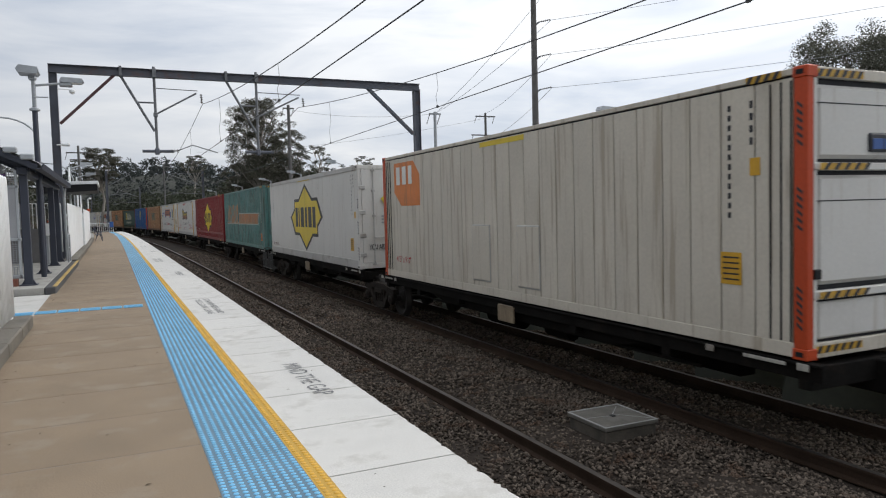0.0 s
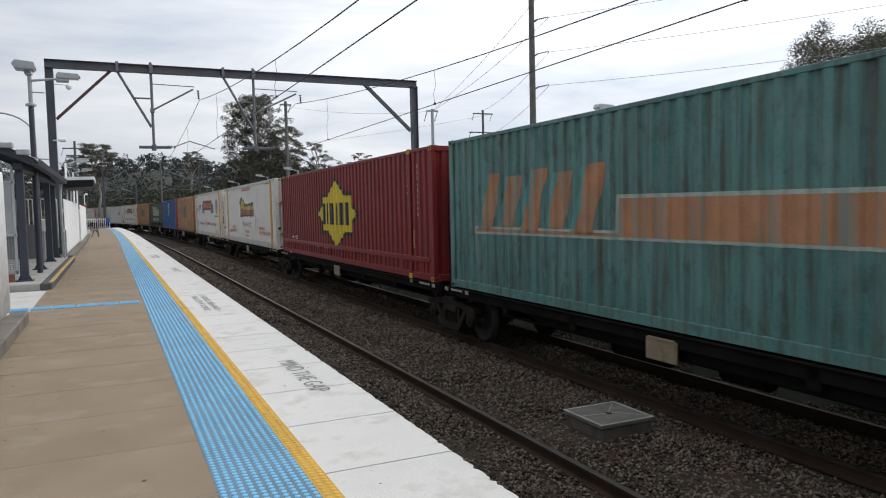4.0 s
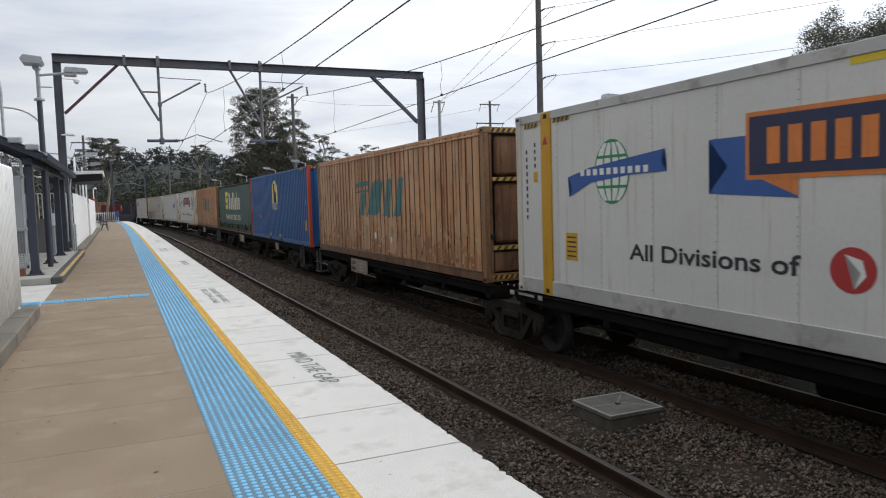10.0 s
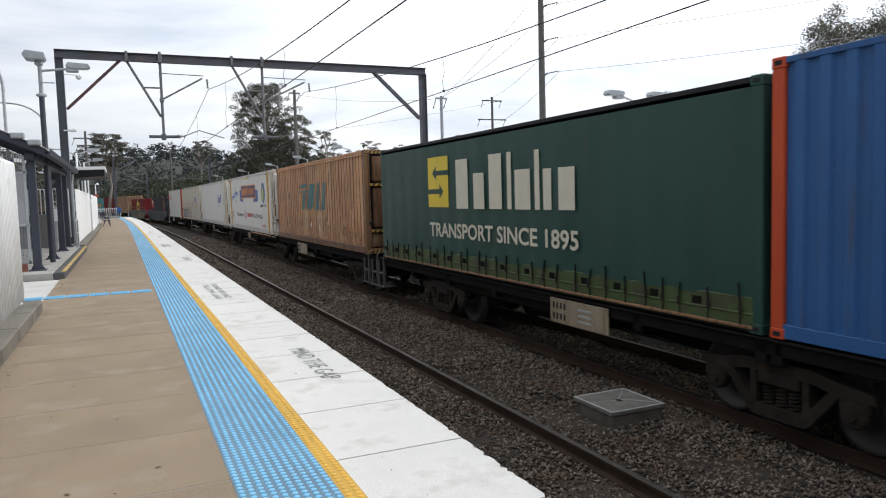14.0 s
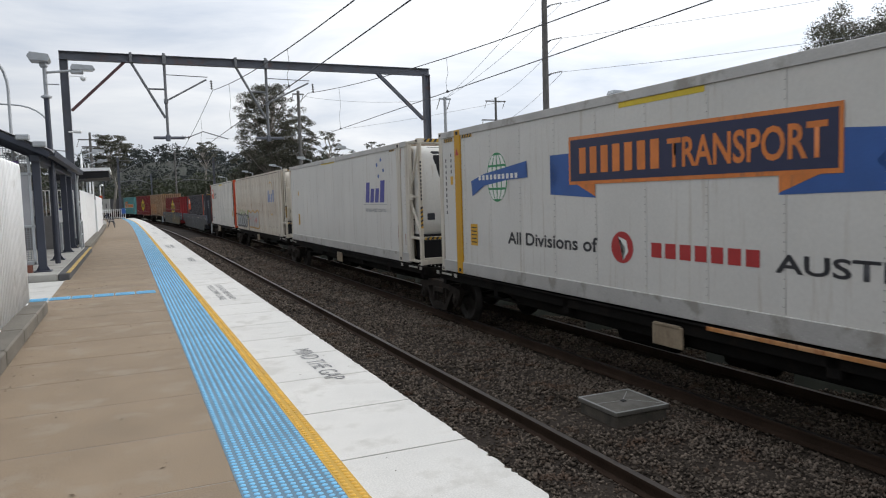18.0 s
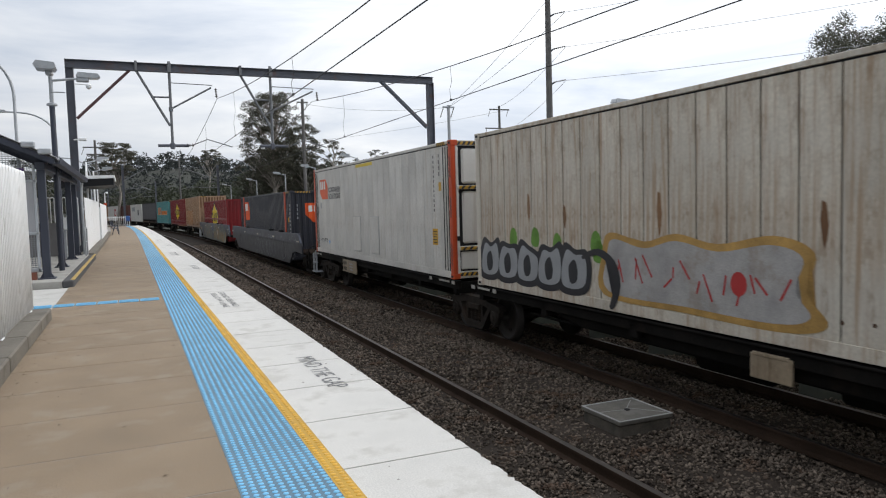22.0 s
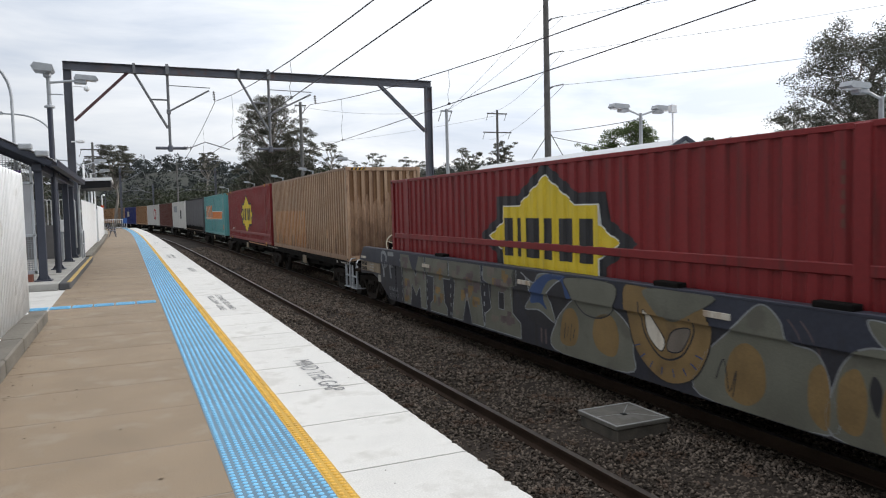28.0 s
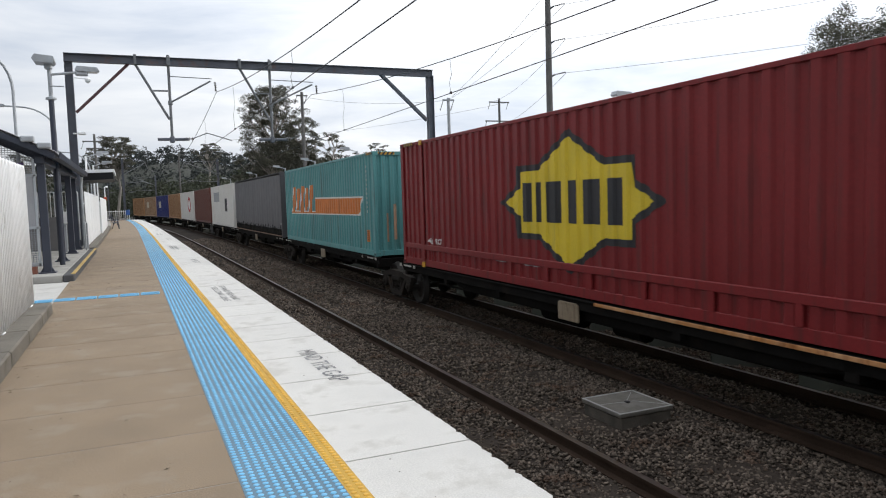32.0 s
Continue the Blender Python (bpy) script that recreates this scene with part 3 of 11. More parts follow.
P_WHITE = paint("white_container_paint", (0.63, 0.615, 0.58), (0.40, 0.34, 0.27), 0.09, vary=0.05)
P_CREAM = paint("dirty_cream_container_paint", (0.58, 0.535, 0.455), (0.30, 0.24, 0.17), 0.22, vary=0.08)
P_TEAL2 = paint("teal_paint", (0.105, 0.30, 0.30), (0.11, 0.13, 0.115), 0.24, vary=0.12)
P_RED = paint("dark_red_paint", (0.20, 0.019, 0.021), (0.085, 0.024, 0.022), 0.24, vary=0.12)
def rusty(name, base, rust, pale, amount=0.5, much=1.0, layers=None):
    """Old paint: pale worn areas and rust that runs down in streaks."""
    m = paint(name, base, rust, amount, vary=0.16)
    n, l = m.node_tree.nodes, m.node_tree.links
    b = n["Principled BSDF"]
    src = b.inputs["Base Color"].links[0].from_socket
    tc = n.new("ShaderNodeTexCoord")
    for scale, sc, colour, lo, hi, most in layers or (((1.6, 1.6, 0.9), 1.1, pale, 0.48, 0.62, 0.75), ((11.0, 11.0, 0.5), 1.0, rust, 0.49, 0.60, 0.80), ((3.0, 3.0, 1.3), 1.7, tuple(c * 0.72 for c in rust), 0.54, 0.62, 0.80)):
        mp, nz, r, mx = n.new("ShaderNodeMapping"), n.new("ShaderNodeTexNoise"), n.new("ShaderNodeMapRange"), n.new("ShaderNodeMixRGB")
        mp.inputs["Scale"].default_value = scale
        mp.inputs["Location"].default_value = (sc * 7, sc * 3, sc)
        nz.inputs["Scale"].default_value, nz.inputs["Detail"].default_value, nz.inputs["Roughness"].default_value = sc, 7, 0.65
        r.inputs["From Min"].default_value, r.inputs["From Max"].default_value, r.inputs["To Max"].default_value = lo, hi, most * much
        mx.inputs[2].default_value = (*colour, 1)
        l.new(tc.outputs["Object"], mp.inputs[0])
        l.new(mp.outputs[0], nz.inputs["Vector"])
        l.new(nz.outputs["Fac"], r.inputs["Value"])
        l.new(r.outputs[0], mx.inputs[0])
        l.new(src, mx.inputs[1])
        src = mx.outputs[0]
    l.new(src, b.inputs["Base Color"])
    return m


# sheet-by-sheet fading, narrow rust runs, blotches of grime, small scuffs
OLD_RIBS = (((0.3, 2.4, 0.22), 1.0, (0.62, 0.40, 0.235), 0.42, 0.62, 0.55), ((0.3, 7.0, 0.16), 1.0, (0.235, 0.062, 0.014), 0.54, 0.66, 0.90), ((1.0, 1.0, 0.7), 2.3, (0.185, 0.080, 0.032), 0.52, 0.70, 0.55), ((1.0, 1.0, 0.6), 13.0, (0.50, 0.40, 0.29), 0.655, 0.69, 0.55))
P_TAN = rusty("rusty_tan_paint", (0.485, 0.245, 0.100), (0.235, 0.088, 0.030), (0.52, 0.33, 0.18), 0.10, 1.0, OLD_RIBS)
P_OFFW = rusty("grimy_white_paint", (0.60, 0.585, 0.545), (0.42, 0.35, 0.27), (0.64, 0.63, 0.59), 0.10, 0.22)
P_RUSTEND = rusty("rusted_end_paint", (0.43, 0.285, 0.185), (0.15, 0.075, 0.042), (0.42, 0.29, 0.18), 0.10, 0.45)
P_TANW = rusty("rust_washed_tan_paint", (0.315, 0.132, 0.048), (0.2, 0.075, 0.027), (0.4, 0.25, 0.14), 0.12, 1.0, OLD_RIBS)
P_ORANGE = rusty("rusty_orange_paint", (0.47, 0.205, 0.066), (0.24, 0.085, 0.028), (0.54, 0.34, 0.17), 0.22, 1.0, OLD_RIBS)
P_TEAL = rusty("faded_teal_paint", (0.092, 0.220, 0.208), (0.090, 0.080, 0.060), (0.17, 0.29, 0.27), 0.34, 0.55)
P_BEIGE = rusty("beige_paint", (0.475, 0.315, 0.195), (0.27, 0.135, 0.065), (0.56, 0.42, 0.29), 0.08, 0.5)
P_GREY_W = rusty("dusty_off_white_paint", (0.55, 0.51, 0.435), (0.33, 0.205, 0.11), (0.58, 0.55, 0.49), 0.24, 0.52)
P_BLUE = paint("blue_paint", (0.028, 0.100, 0.265), (0.07, 0.06, 0.06), 0.12, vary=0.10)
P_BLUE2 = paint("deep_blue_paint", (0.02, 0.03, 0.16), (0.05, 0.05, 0.05), 0.12)
P_SLATE = paint("slate_grey_paint", (0.033, 0.0345, 0.044), (0.075, 0.07, 0.065), 0.14, vary=0.10)
P_BROWN = paint("red_brown_paint", (0.13, 0.045, 0.035), (0.09, 0.05, 0.04), 0.2)
P_GREEN = paint("dark_green_tarpaulin", (0.018, 0.060, 0.048), (0.05, 0.06, 0.05), 0.10, rough=0.5)
P_GREYT = paint("dark_grey_tarpaulin", (0.085, 0.082, 0.088), (0.06, 0.055, 0.05), 0.14, rough=0.55)
P_ORED = paint("orange_red_paint", (0.50, 0.068, 0.020), (0.16, 0.05, 0.03), 0.16)
P_YEL = paint("yellow_paint", (0.56, 0.30, 0.018), (0.22, 0.12, 0.03), 0.20)
P_ALU = material("aluminium_rail", (0.48, 0.47, 0.45), 0.5, metal=0.3, vary=0.12, scale=1.5, dirt=(0.2, 0.17, 0.13), dirt_amount=0.2, bump=0.05)
P_BLACK = material("sooty_underframe", (0.010, 0.0092, 0.0085), 0.8, spec=0.06, vary=0.3, scale=2, fine=30, dirt=(0.020, 0.015, 0.012), dirt_amount=0.2, bump=0.15)
P_BOGIE = material("dusty_bogie_steel", (0.024, 0.020, 0.017), 0.8, spec=0.1, vary=0.3, scale=4, fine=40, dirt=(0.045, 0.031, 0.022), dirt_amount=0.2, bump=0.2)
P_STEP = material("worn_grey_step", (0.075, 0.074, 0.072), 0.7, vary=0.25, scale=6, spec=0.2, bump=0.1)
P_WHEEL = material("wheel_steel", (0.035, 0.031, 0.028), 0.6, metal=0.4, vary=0.2, scale=5, bump=0.1)
P_WELL = paint("blue_grey_well_wagon_paint", (0.040, 0.044, 0.062), (0.034, 0.033, 0.038), 0.2, vary=0.15, streak=False)
P_WELLB = paint("dusty_well_side_paint", (0.036, 0.037, 0.046), (0.034, 0.030, 0.028), 0.3, vary=0.2)
P_DECK = material("rust_brown_deck", (0.026, 0.020, 0.017), 1.0, spec=0.0, vary=0.25, scale=3, dirt=(0.03, 0.025, 0.02), dirt_amount=0.2, bump=0.15)
P_RIVET = material("dull_rivet", (0.22, 0.21, 0.20), 0.5, metal=0.3, vary=0.2, bump=0)
P_BLK = material("black_trim", (0.014, 0.014, 0.016), 0.55, spec=0.2, vary=0.15, bump=0.03)
# lettering and emblem colours
D_BLACK = material("black_emblem", (0.022, 0.022, 0.026), 0.5, vary=0.15, bump=0)
D_YEL = material("yellow_emblem", (0.70, 0.52, 0.03), 0.5, vary=0.10, scale=1, dirt=(0.4, 0.28, 0.05), dirt_amount=0.1, streak=True, bump=0)
D_FADED = material("faded_orange_emblem", (0.42, 0.20, 0.10), 0.6, vary=0.2, scale=2, dirt=(0.17, 0.25, 0.23), dirt_amount=0.45, streak=True, bump=0)
D_SCF = material("red_orange_emblem", (0.74, 0.100, 0.014), 0.5, vary=0.10, scale=1, bump=0)
D_HAZ = material("dull_warning_yellow", (0.50, 0.29, 0.03), 0.5, vary=0.15, bump=0)
D_AMBER = material("amber_placard", (0.60, 0.33, 0.02), 0.5, vary=0.12, bump=0)
D_PALEY = material("pale_yellow_emblem", (0.72, 0.62, 0.22), 0.5, vary=0.08, bump=0)
D_ORANGE = material("orange_emblem", (0.66, 0.20, 0.04), 0.5, vary=0.12, dirt=(0.3, 0.13, 0.06), dirt_amount=0.15, streak=True, bump=0)
D_BLUE = material("blue_emblem", (0.03, 0.10, 0.33), 0.5, vary=0.08, bump=0)
D_FBLUE = material("faded_blue_emblem", (0.13, 0.20, 0.42), 0.6, vary=0.25, scale=5, bump=0)
D_NAVY = material("navy_emblem", (0.02, 0.025, 0.07), 0.5, vary=0.08, bump=0)
D_VIOLET = material("violet_blue_emblem", (0.05, 0.05, 0.30), 0.5, vary=0.08, bump=0)
D_GREEN = material("green_emblem", (0.03, 0.24, 0.09), 0.5, vary=0.08, bump=0)
D_TEAL = material("faded_teal_emblem", (0.050, 0.160, 0.160), 0.6, vary=0.2, scale=3, dirt=(0.15, 0.11, 0.06), dirt_amount=0.25, streak=True, bump=0)
D_RED = material("red_emblem", (0.42, 0.03, 0.03), 0.5, vary=0.1, bump=0)
D_WHITE = material("white_emblem", (0.74, 0.74, 0.70), 0.5, vary=0.06, bump=0)
D_GREY = material("grey_emblem", (0.30, 0.31, 0.32), 0.5, vary=0.1, bump=0)
D_PALE = material("pale_graffiti", (0.24, 0.255, 0.265), 0.6, vary=0.3, scale=3, bump=0)
D_CREAM = material("cream_emblem", (0.62, 0.58, 0.46), 0.5, vary=0.06, bump=0)


def ramp_profile(period, depth, cuts=(0, 0.40, 0.52, 0.88, 1.0)):
    """A trapezoidal corrugation: depth below the outer face at u, and its fold lines."""
    us = np.array(cuts) * period
    ds = np.array([0, 0, 1, 1, 0]) * depth

    def deep(u):
        return float(np.interp(u % period, us, ds))

    def folds(a, b):
        out = []
        k = math.floor(a / period)
        while k * period < b:
            out += [k * period + x for x in us[:4] if a < k * period + x < b]
            k += 1
        return out
    return deep, folds


def flat_profile():
    return (lambda u: 0.0), (lambda a, b: [])


def corr_sheet(g, length, z0, z1, place, prof, groove=None):
    """A folded sheet: place(u, depth, z) gives the point. groove collects the faces of the fold bottoms and slopes."""
    deep, folds = prof
    us = [0.0] + folds(0.0, length) + [length]
    k = len(g.v)
    for u in us:
        d = deep(u)
        g.v += [place(u, d, z0), place(u, d, z1)]
    for i in range(len(us) - 1):
        a = k + 2 * i
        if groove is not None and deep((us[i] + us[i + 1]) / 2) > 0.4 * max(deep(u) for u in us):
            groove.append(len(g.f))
        g.f.append((a, a + 1, a + 3, a + 2))
    return g


def decal(parent, name, mat, shapes, place, prof, lift=0.004, label=""):
    """Flat paint in (u, v), folded over a corrugated face. shapes: polygons, or one flat mesh."""
    bm = bmesh.new()
    if isinstance(shapes, list):
        for poly in shapes:
            bm.faces.new([bm.verts.new((u, v, 0)) for u, v in poly])
    else:
        bm.from_mesh(shapes)
        bpy.data.meshes.remove(shapes)
    deep, folds = prof
    xs = [w.co.x for w in bm.verts]
    for c in folds(min(xs), max(xs)):
        bmesh.ops.bisect_plane(bm, geom=bm.verts[:] + bm.edges[:] + bm.faces[:], dist=1e-5, plane_co=(c, 0, 0), plane_no=(1, 0, 0))
    for w in bm.verts:
        w.co = place(w.co.x, deep(w.co.x) - lift, w.co.y)
    bmesh.ops.triangulate(bm, faces=[f for f in bm.faces if len(f.verts) > 4])
    me = bpy.data.meshes.new(name)
    bm.to_mesh(me)
    bm.free()
    me.materials.append(mat)
    return part(name, me, None, parent, label)


def rect(u, v, w, h):
    return [(u - w / 2, v - h / 2), (u + w / 2, v - h / 2), (u + w / 2, v + h / 2), (u - w / 2, v + h / 2)]


def disc(u, v, a, b, n=28):
    return [(u + a * math.cos(2 * math.pi * i / n), v + b * math.sin(2 * math.pi * i / n)) for i in range(n)]


def star(u, v, a, b):
    q = [(0, 1), (0.45, 0.52), (0.755, 0.52), (0.755, 0.24), (1, 0)]
    pts = q + [(x, -y) for x, y in q[-2::-1]]
    pts += [(-x, y) for x, y in pts[-2:0:-1]]
    return [(u + a * x, v + b * y) for x, y in pts]


def offset(poly, d):
    """The polygon grown by d all round, with sharp corners."""
    n = len(poly)
    turn = 1 if sum(poly[i][0] * poly[(i + 1) % n][1] - poly[(i + 1) % n][0] * poly[i][1] for i in range(n)) > 0 else -1
    out = []
    for i in range(n):
        p0, p1, p2 = Vector(poly[i - 1]), Vector(poly[i]), Vector(poly[(i + 1) % n])
        a, b = (p1 - p0).normalized(), (p2 - p1).normalized()
        na, nb = Vector((a.y, -a.x)) * turn, Vector((b.y, -b.x)) * turn
        m = (na + nb).normalized()
        out.append(tuple(p1 + m * (d / max(0.35, m.dot(na)))))
    return out


def blocks(u, v, w, h, n, slant=0.0, fill=0.74, wob=0.0):
    """n plain upright bars where a word stands."""
    out, p = [], w / n
    for i in range(n):
        c = u - w / 2 + p * (i + 0.5)
        hh = h * (1 - wob * (i % 2))
        b = p * fill / 2
        out.append([(c - b - slant * hh / 2, v - hh / 2), (c + b - slant * hh / 2, v - hh / 2), (c + b + slant * hh / 2, v + hh / 2), (c - b + slant * hh / 2, v + hh / 2)])
    return out


def words(text, u, v, w, h):
    me = fit_text(letter_mesh(text, 0.2, "wording", D_BLACK), w, h)
    me.transform(Matrix.Translation((u, v, 0)))
    return me


def split_words(me):
    """One flat mesh for every word of a line of lettering."""
    co = np.empty(len(me.vertices) * 3)
    me.vertices.foreach_get("co", co)
    co = co.reshape(-1, 3)
    polys = [tuple(p.vertices) for p in me.polygons]
    tall = co[:, 1].max() - co[:, 1].min()
    wide = co[:, 0].max() - co[:, 0].min()
    if tall > wide:
        return [me]
    spans = sorted((co[list(p), 0].min(), co[list(p), 0].max(), i) for i, p in enumerate(polys))
    groups, end = [], -1e9
    for a, b, i in spans:
        if a > end + 0.30 * tall:
            groups.append([])
        groups[-1].append(i)
        end = max(end, b)
    if len(groups) < 2:
        return [me]
    out = []
    for g in groups:
        used = sorted({v for i in g for v in polys[i]})
        at_ = {v: k for k, v in enumerate(used)}
        m = bpy.data.meshes.new("wording")
        m.from_pydata([tuple(co[v]) for v in used], [], [tuple(at_[v] for v in polys[i]) for i in g])
        out.append(m)
    bpy.data.meshes.remove(me)
    return out


CAST = Geo().chamfer(-0.081, -0.089, -0.059, 0.081, 0.089, 0.059, 0.010)
CAST_SLOT = Geo().chamfer(-0.003, -0.045, -0.025, 0.003, 0.045, 0.025, 0.002).mesh("casting_slot", P_BLK)
CASTS = {}


def riveted(g, mat):
    """A panel mesh whose rivets, built after the sheet itself, are bare metal."""
    me = g.mesh("panel", mat)
    if len(g.f) > 30:
        me.materials.append(P_RIVET)
        me.polygons.foreach_set("material_index", [0] * 26 + [1] * (len(g.f) - 26))
    return me


class Box:
    """A freight container in its own space: y runs back along the train, z = 0 is its underside."""

    def __init__(self, name, label, length, height, mat, post=None, rail=None, category="container", width=2.46, group="containers on the train", cage=0.0):
        self.L, self.H, self.W = length, height, width
        self.mat = mat
        self.ob = thing(name, label, category, group=group)
        self.post, self.rail = post or mat, rail or mat
        self.frame = self.rail if self.post.name == "orange_red_paint" else self.post
        L, H, W = length, height, width
        for sx in (-1, 1):
            for sy in (-1, 1):
                x, y = sx * W / 2, sy * L / 2
                pw, pd = (0.085, 0.085) if cage and sy < 0 else (0.10, 0.16)
                g = Geo().chamfer(min(x, x - sx * pw), min(y, y - sy * pd), 0.11, max(x, x - sx * pw), max(y, y - sy * pd), H - 0.11, 0.012)
                part("corner_post", g, self.post, self.ob)
                for z in (0.059, H - 0.059):
                    cm = CASTS.setdefault(self.post.name, CAST.mesh("corner_casting", self.post))
                    c = part("corner_casting", cm, None, self.ob, m=Matrix.Translation((x - sx * 0.076, y - sy * 0.085, z)))
                    part("casting_slot", CAST_SLOT, None, c, m=Matrix.Translation((sx * 0.083, 0, 0)))
        a, b = -L / 2 + (cage or 0.15), L / 2 - 0.15
        for sx in (-1, 1):
            x = sx * (W / 2 - 0.005)
            deep_rail = self.rail.name == "aluminium_rail"
            xo = x + sx * (0.016 if deep_rail else 0.0)
            rg = Geo().chamfer(min(xo, x - sx * 0.06), a, 0.015, max(xo, x - sx * 0.06), b, 0.25 if deep_rail else 0.165, 0.006)
            if deep_rail and sx < 0:
                for k in range(int(L / 0.22)):
                    rg.chamfer(xo - 0.004, a + 0.1 + 0.22 * k, 0.05, xo + 0.004, a + 0.13 + 0.22 * k, 0.08, 0.003)
            part("bottom_side_rail", rg, self.rail, self.ob)
            part("top_side_rail", Geo().chamfer(min(xo, x - sx * 0.06), a, H - (0.14 if deep_rail else 0.075), max(xo, x - sx * 0.06), b, H - 0.01, 0.006), self.rail, self.ob)
        for sy in (-1, 1):
            y = sy * (L / 2 - 0.01)
            part("end_sill", Geo().chamfer(-W / 2 + 0.1, min(y, y - sy * 0.10), 0.015, W / 2 - 0.1, max(y, y - sy * 0.10), 0.165, 0.006), self.frame, self.ob)
            part("end_header", Geo().chamfer(-W / 2 + 0.1, min(y, y - sy * 0.10), H - 0.12, W / 2 - 0.1, max(y, y - sy * 0.10), H - 0.01, 0.006), self.frame, self.ob)
        part("floor", Geo().box(-W / 2 + 0.05, a, 0.10, W / 2 - 0.05, b, 0.16), P_BLK, self.ob)
        self.prof = flat_profile()
        self.eprof = flat_profile()

    # faces: u runs to the right as one looks at them
    def side(self, u, d, v):
        return (-self.W / 2 + 0.012 + d, self.L / 2 - u, v)

    def far_side(self, u, d, v):
        return (self.W / 2 - 0.012 - d, -self.L / 2 + u, v)

    def near_end(self, u, d, v):
        return (u - self.W / 2, -self.L / 2 + 0.03 + d, v)

    def far_end(self, u, d, v):
        return (self.W / 2 - u, self.L / 2 - 0.03 - d, v)

    def walls(self, period=0.278, depth=0.036, mat=None, end=True, roof=True, groove_mat=None, cuts=(0, 0.40, 0.52, 0.88, 1.0)):
        """Corrugated sheets all round; a second, darker material goes on the folds where given."""
        mat = mat or self.mat
        self.prof = ramp_profile(period, depth, cuts)
        self.eprof = ramp_profile(0.25, 0.045)
        for pl, nm, ln, pr in ((self.side, "side_wall", self.L, self.prof), (self.far_side, "side_wall", self.L, self.prof), (self.far_end, "end_wall", self.W, self.eprof)) + (((self.near_end, "end_wall", self.W, self.eprof),) if end else ()):
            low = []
            ob = part(nm, corr_sheet(Geo(), ln, 0.16, self.H - 0.07, pl, pr, low if groove_mat else None), mat, self.ob)
            if groove_mat:
                ob.data.materials.append(groove_mat)
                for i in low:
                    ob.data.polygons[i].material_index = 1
        if roof:
            self.roof(mat)
        return self

    def roof(self, mat):
        part("roof", Geo().chamfer(-self.W / 2 + 0.04, -self.L / 2 + 0.12, self.H - 0.05, self.W / 2 - 0.04, self.L / 2 - 0.12, self.H - 0.02, 0.008), mat, self.ob)

    def panelled(self, pitch, mat=None, back=None, end=True, rib=0.0):
        """Smooth insulated walls of upright panels with open joints."""
        mat, W, L, H = mat or self.mat, self.W, self.L, self.H
        part("inner_wall", Geo().box(-W / 2 + 0.03, -L / 2 + 0.06, 0.15, W / 2 - 0.03, L / 2 - 0.06, H - 0.06), back or P_ALU, self.ob)
        n = round((L - 0.34) / pitch)
        w = (L - 0.34) / n
        gap_ = 0.005 if rib else 0.009
        pm = Geo().chamfer(-0.014, -w / 2 + gap_, 0.165, 0.014, w / 2 - gap_, H - 0.10, 0.004)
        if rib:
            for y in (-w / 2 + 0.018, 0.0):
                for k in range(27):
                    pm.chamfer(-0.019, y, 0.22 + 0.096 * k, -0.010, y + 0.012, 0.232 + 0.096 * k, 0.002)
        pm = riveted(pm, mat)
        for i in range(n):
            y = -L / 2 + 0.17 + w * (i + 0.5)
            part("panel", pm, None, self.ob, m=Matrix.Translation((-W / 2 + 0.024, y, 0)))
        part("side_wall", Geo().box(W / 2 - 0.03, -L / 2 + 0.1, 0.16, W / 2 - 0.01, L / 2 - 0.1, H - 0.1), mat, self.ob)
        ends = (1, -1) if end else (1,)
        for s in ends:
            y = s * (L / 2 - 0.04)
            part("end_wall", Geo().chamfer(-W / 2 + 0.09, y - 0.02, 0.16, W / 2 - 0.09, y + 0.02, H - 0.12, 0.004), mat, self.ob)
        self.roof(mat)
        return self

    def sign(self, name, mat, shapes, label="", lift=0.006):
        if not isinstance(shapes, list):
            for one in split_words(shapes):
                decal(self.ob, name, mat, one, self.side, self.prof, lift, label)
            return
        for one in ([[q] for q in shapes] if isinstance(shapes, list) and len(shapes) <= 12 else [shapes]):
            decal(self.ob, name, mat, one, self.side, self.prof, lift, label)

    def end_sign(self, name, mat, shapes, label="", lift=0.006):
        if not isinstance(shapes, list):
            for one in split_words(shapes):
                decal(self.ob, name, mat, one, self.near_end, self.eprof, lift, label)
            return
        for one in ([[q] for q in shapes] if isinstance(shapes, list) and len(shapes) <= 12 else [shapes]):
            decal(self.ob, name, mat, one, self.near_end, self.eprof, lift, label)

    def hazard(self, u0, w, v, face="side", n=None):
        """Black and yellow warning stripes."""
        n = n or max(3, round(w / 0.12))
        place, prof, lift = (self.side, self.prof, 0.009) if face == "side" else (self.near_end, self.eprof, 0.009)
        if v > self.H - 0.10 or v < 0.16:
            prof, lift = flat_profile(), 0.027
        decal(self.ob, "warning_stripe", D_HAZ, [rect(u0 + w / 2, v, w, 0.075)], place, prof, lift, "yellow and black warning stripe")
        p = w / n
        for i in range(n):
            decal(self.ob, "warning_hatching", D_BLACK, [[(u0 + p * i, v - 0.037), (u0 + p * (i + 0.5), v - 0.037), (u0 + p * (i + 0.9), v + 0.037), (u0 + p * (i + 0.4), v + 0.037)]], place, prof, lift + 0.003)

    def code(self, u, v0, v1, mat=None, n=9, face="side", w=0.045):
        """A column of small unreadable bars."""
        p = (v1 - v0) / n
        (self.sign if face == "side" else self.end_sign)("code_mark", mat or D_BLACK, [rect(u, v0 + p * (i + 0.5), w, p * 0.6) for i in range(n)])

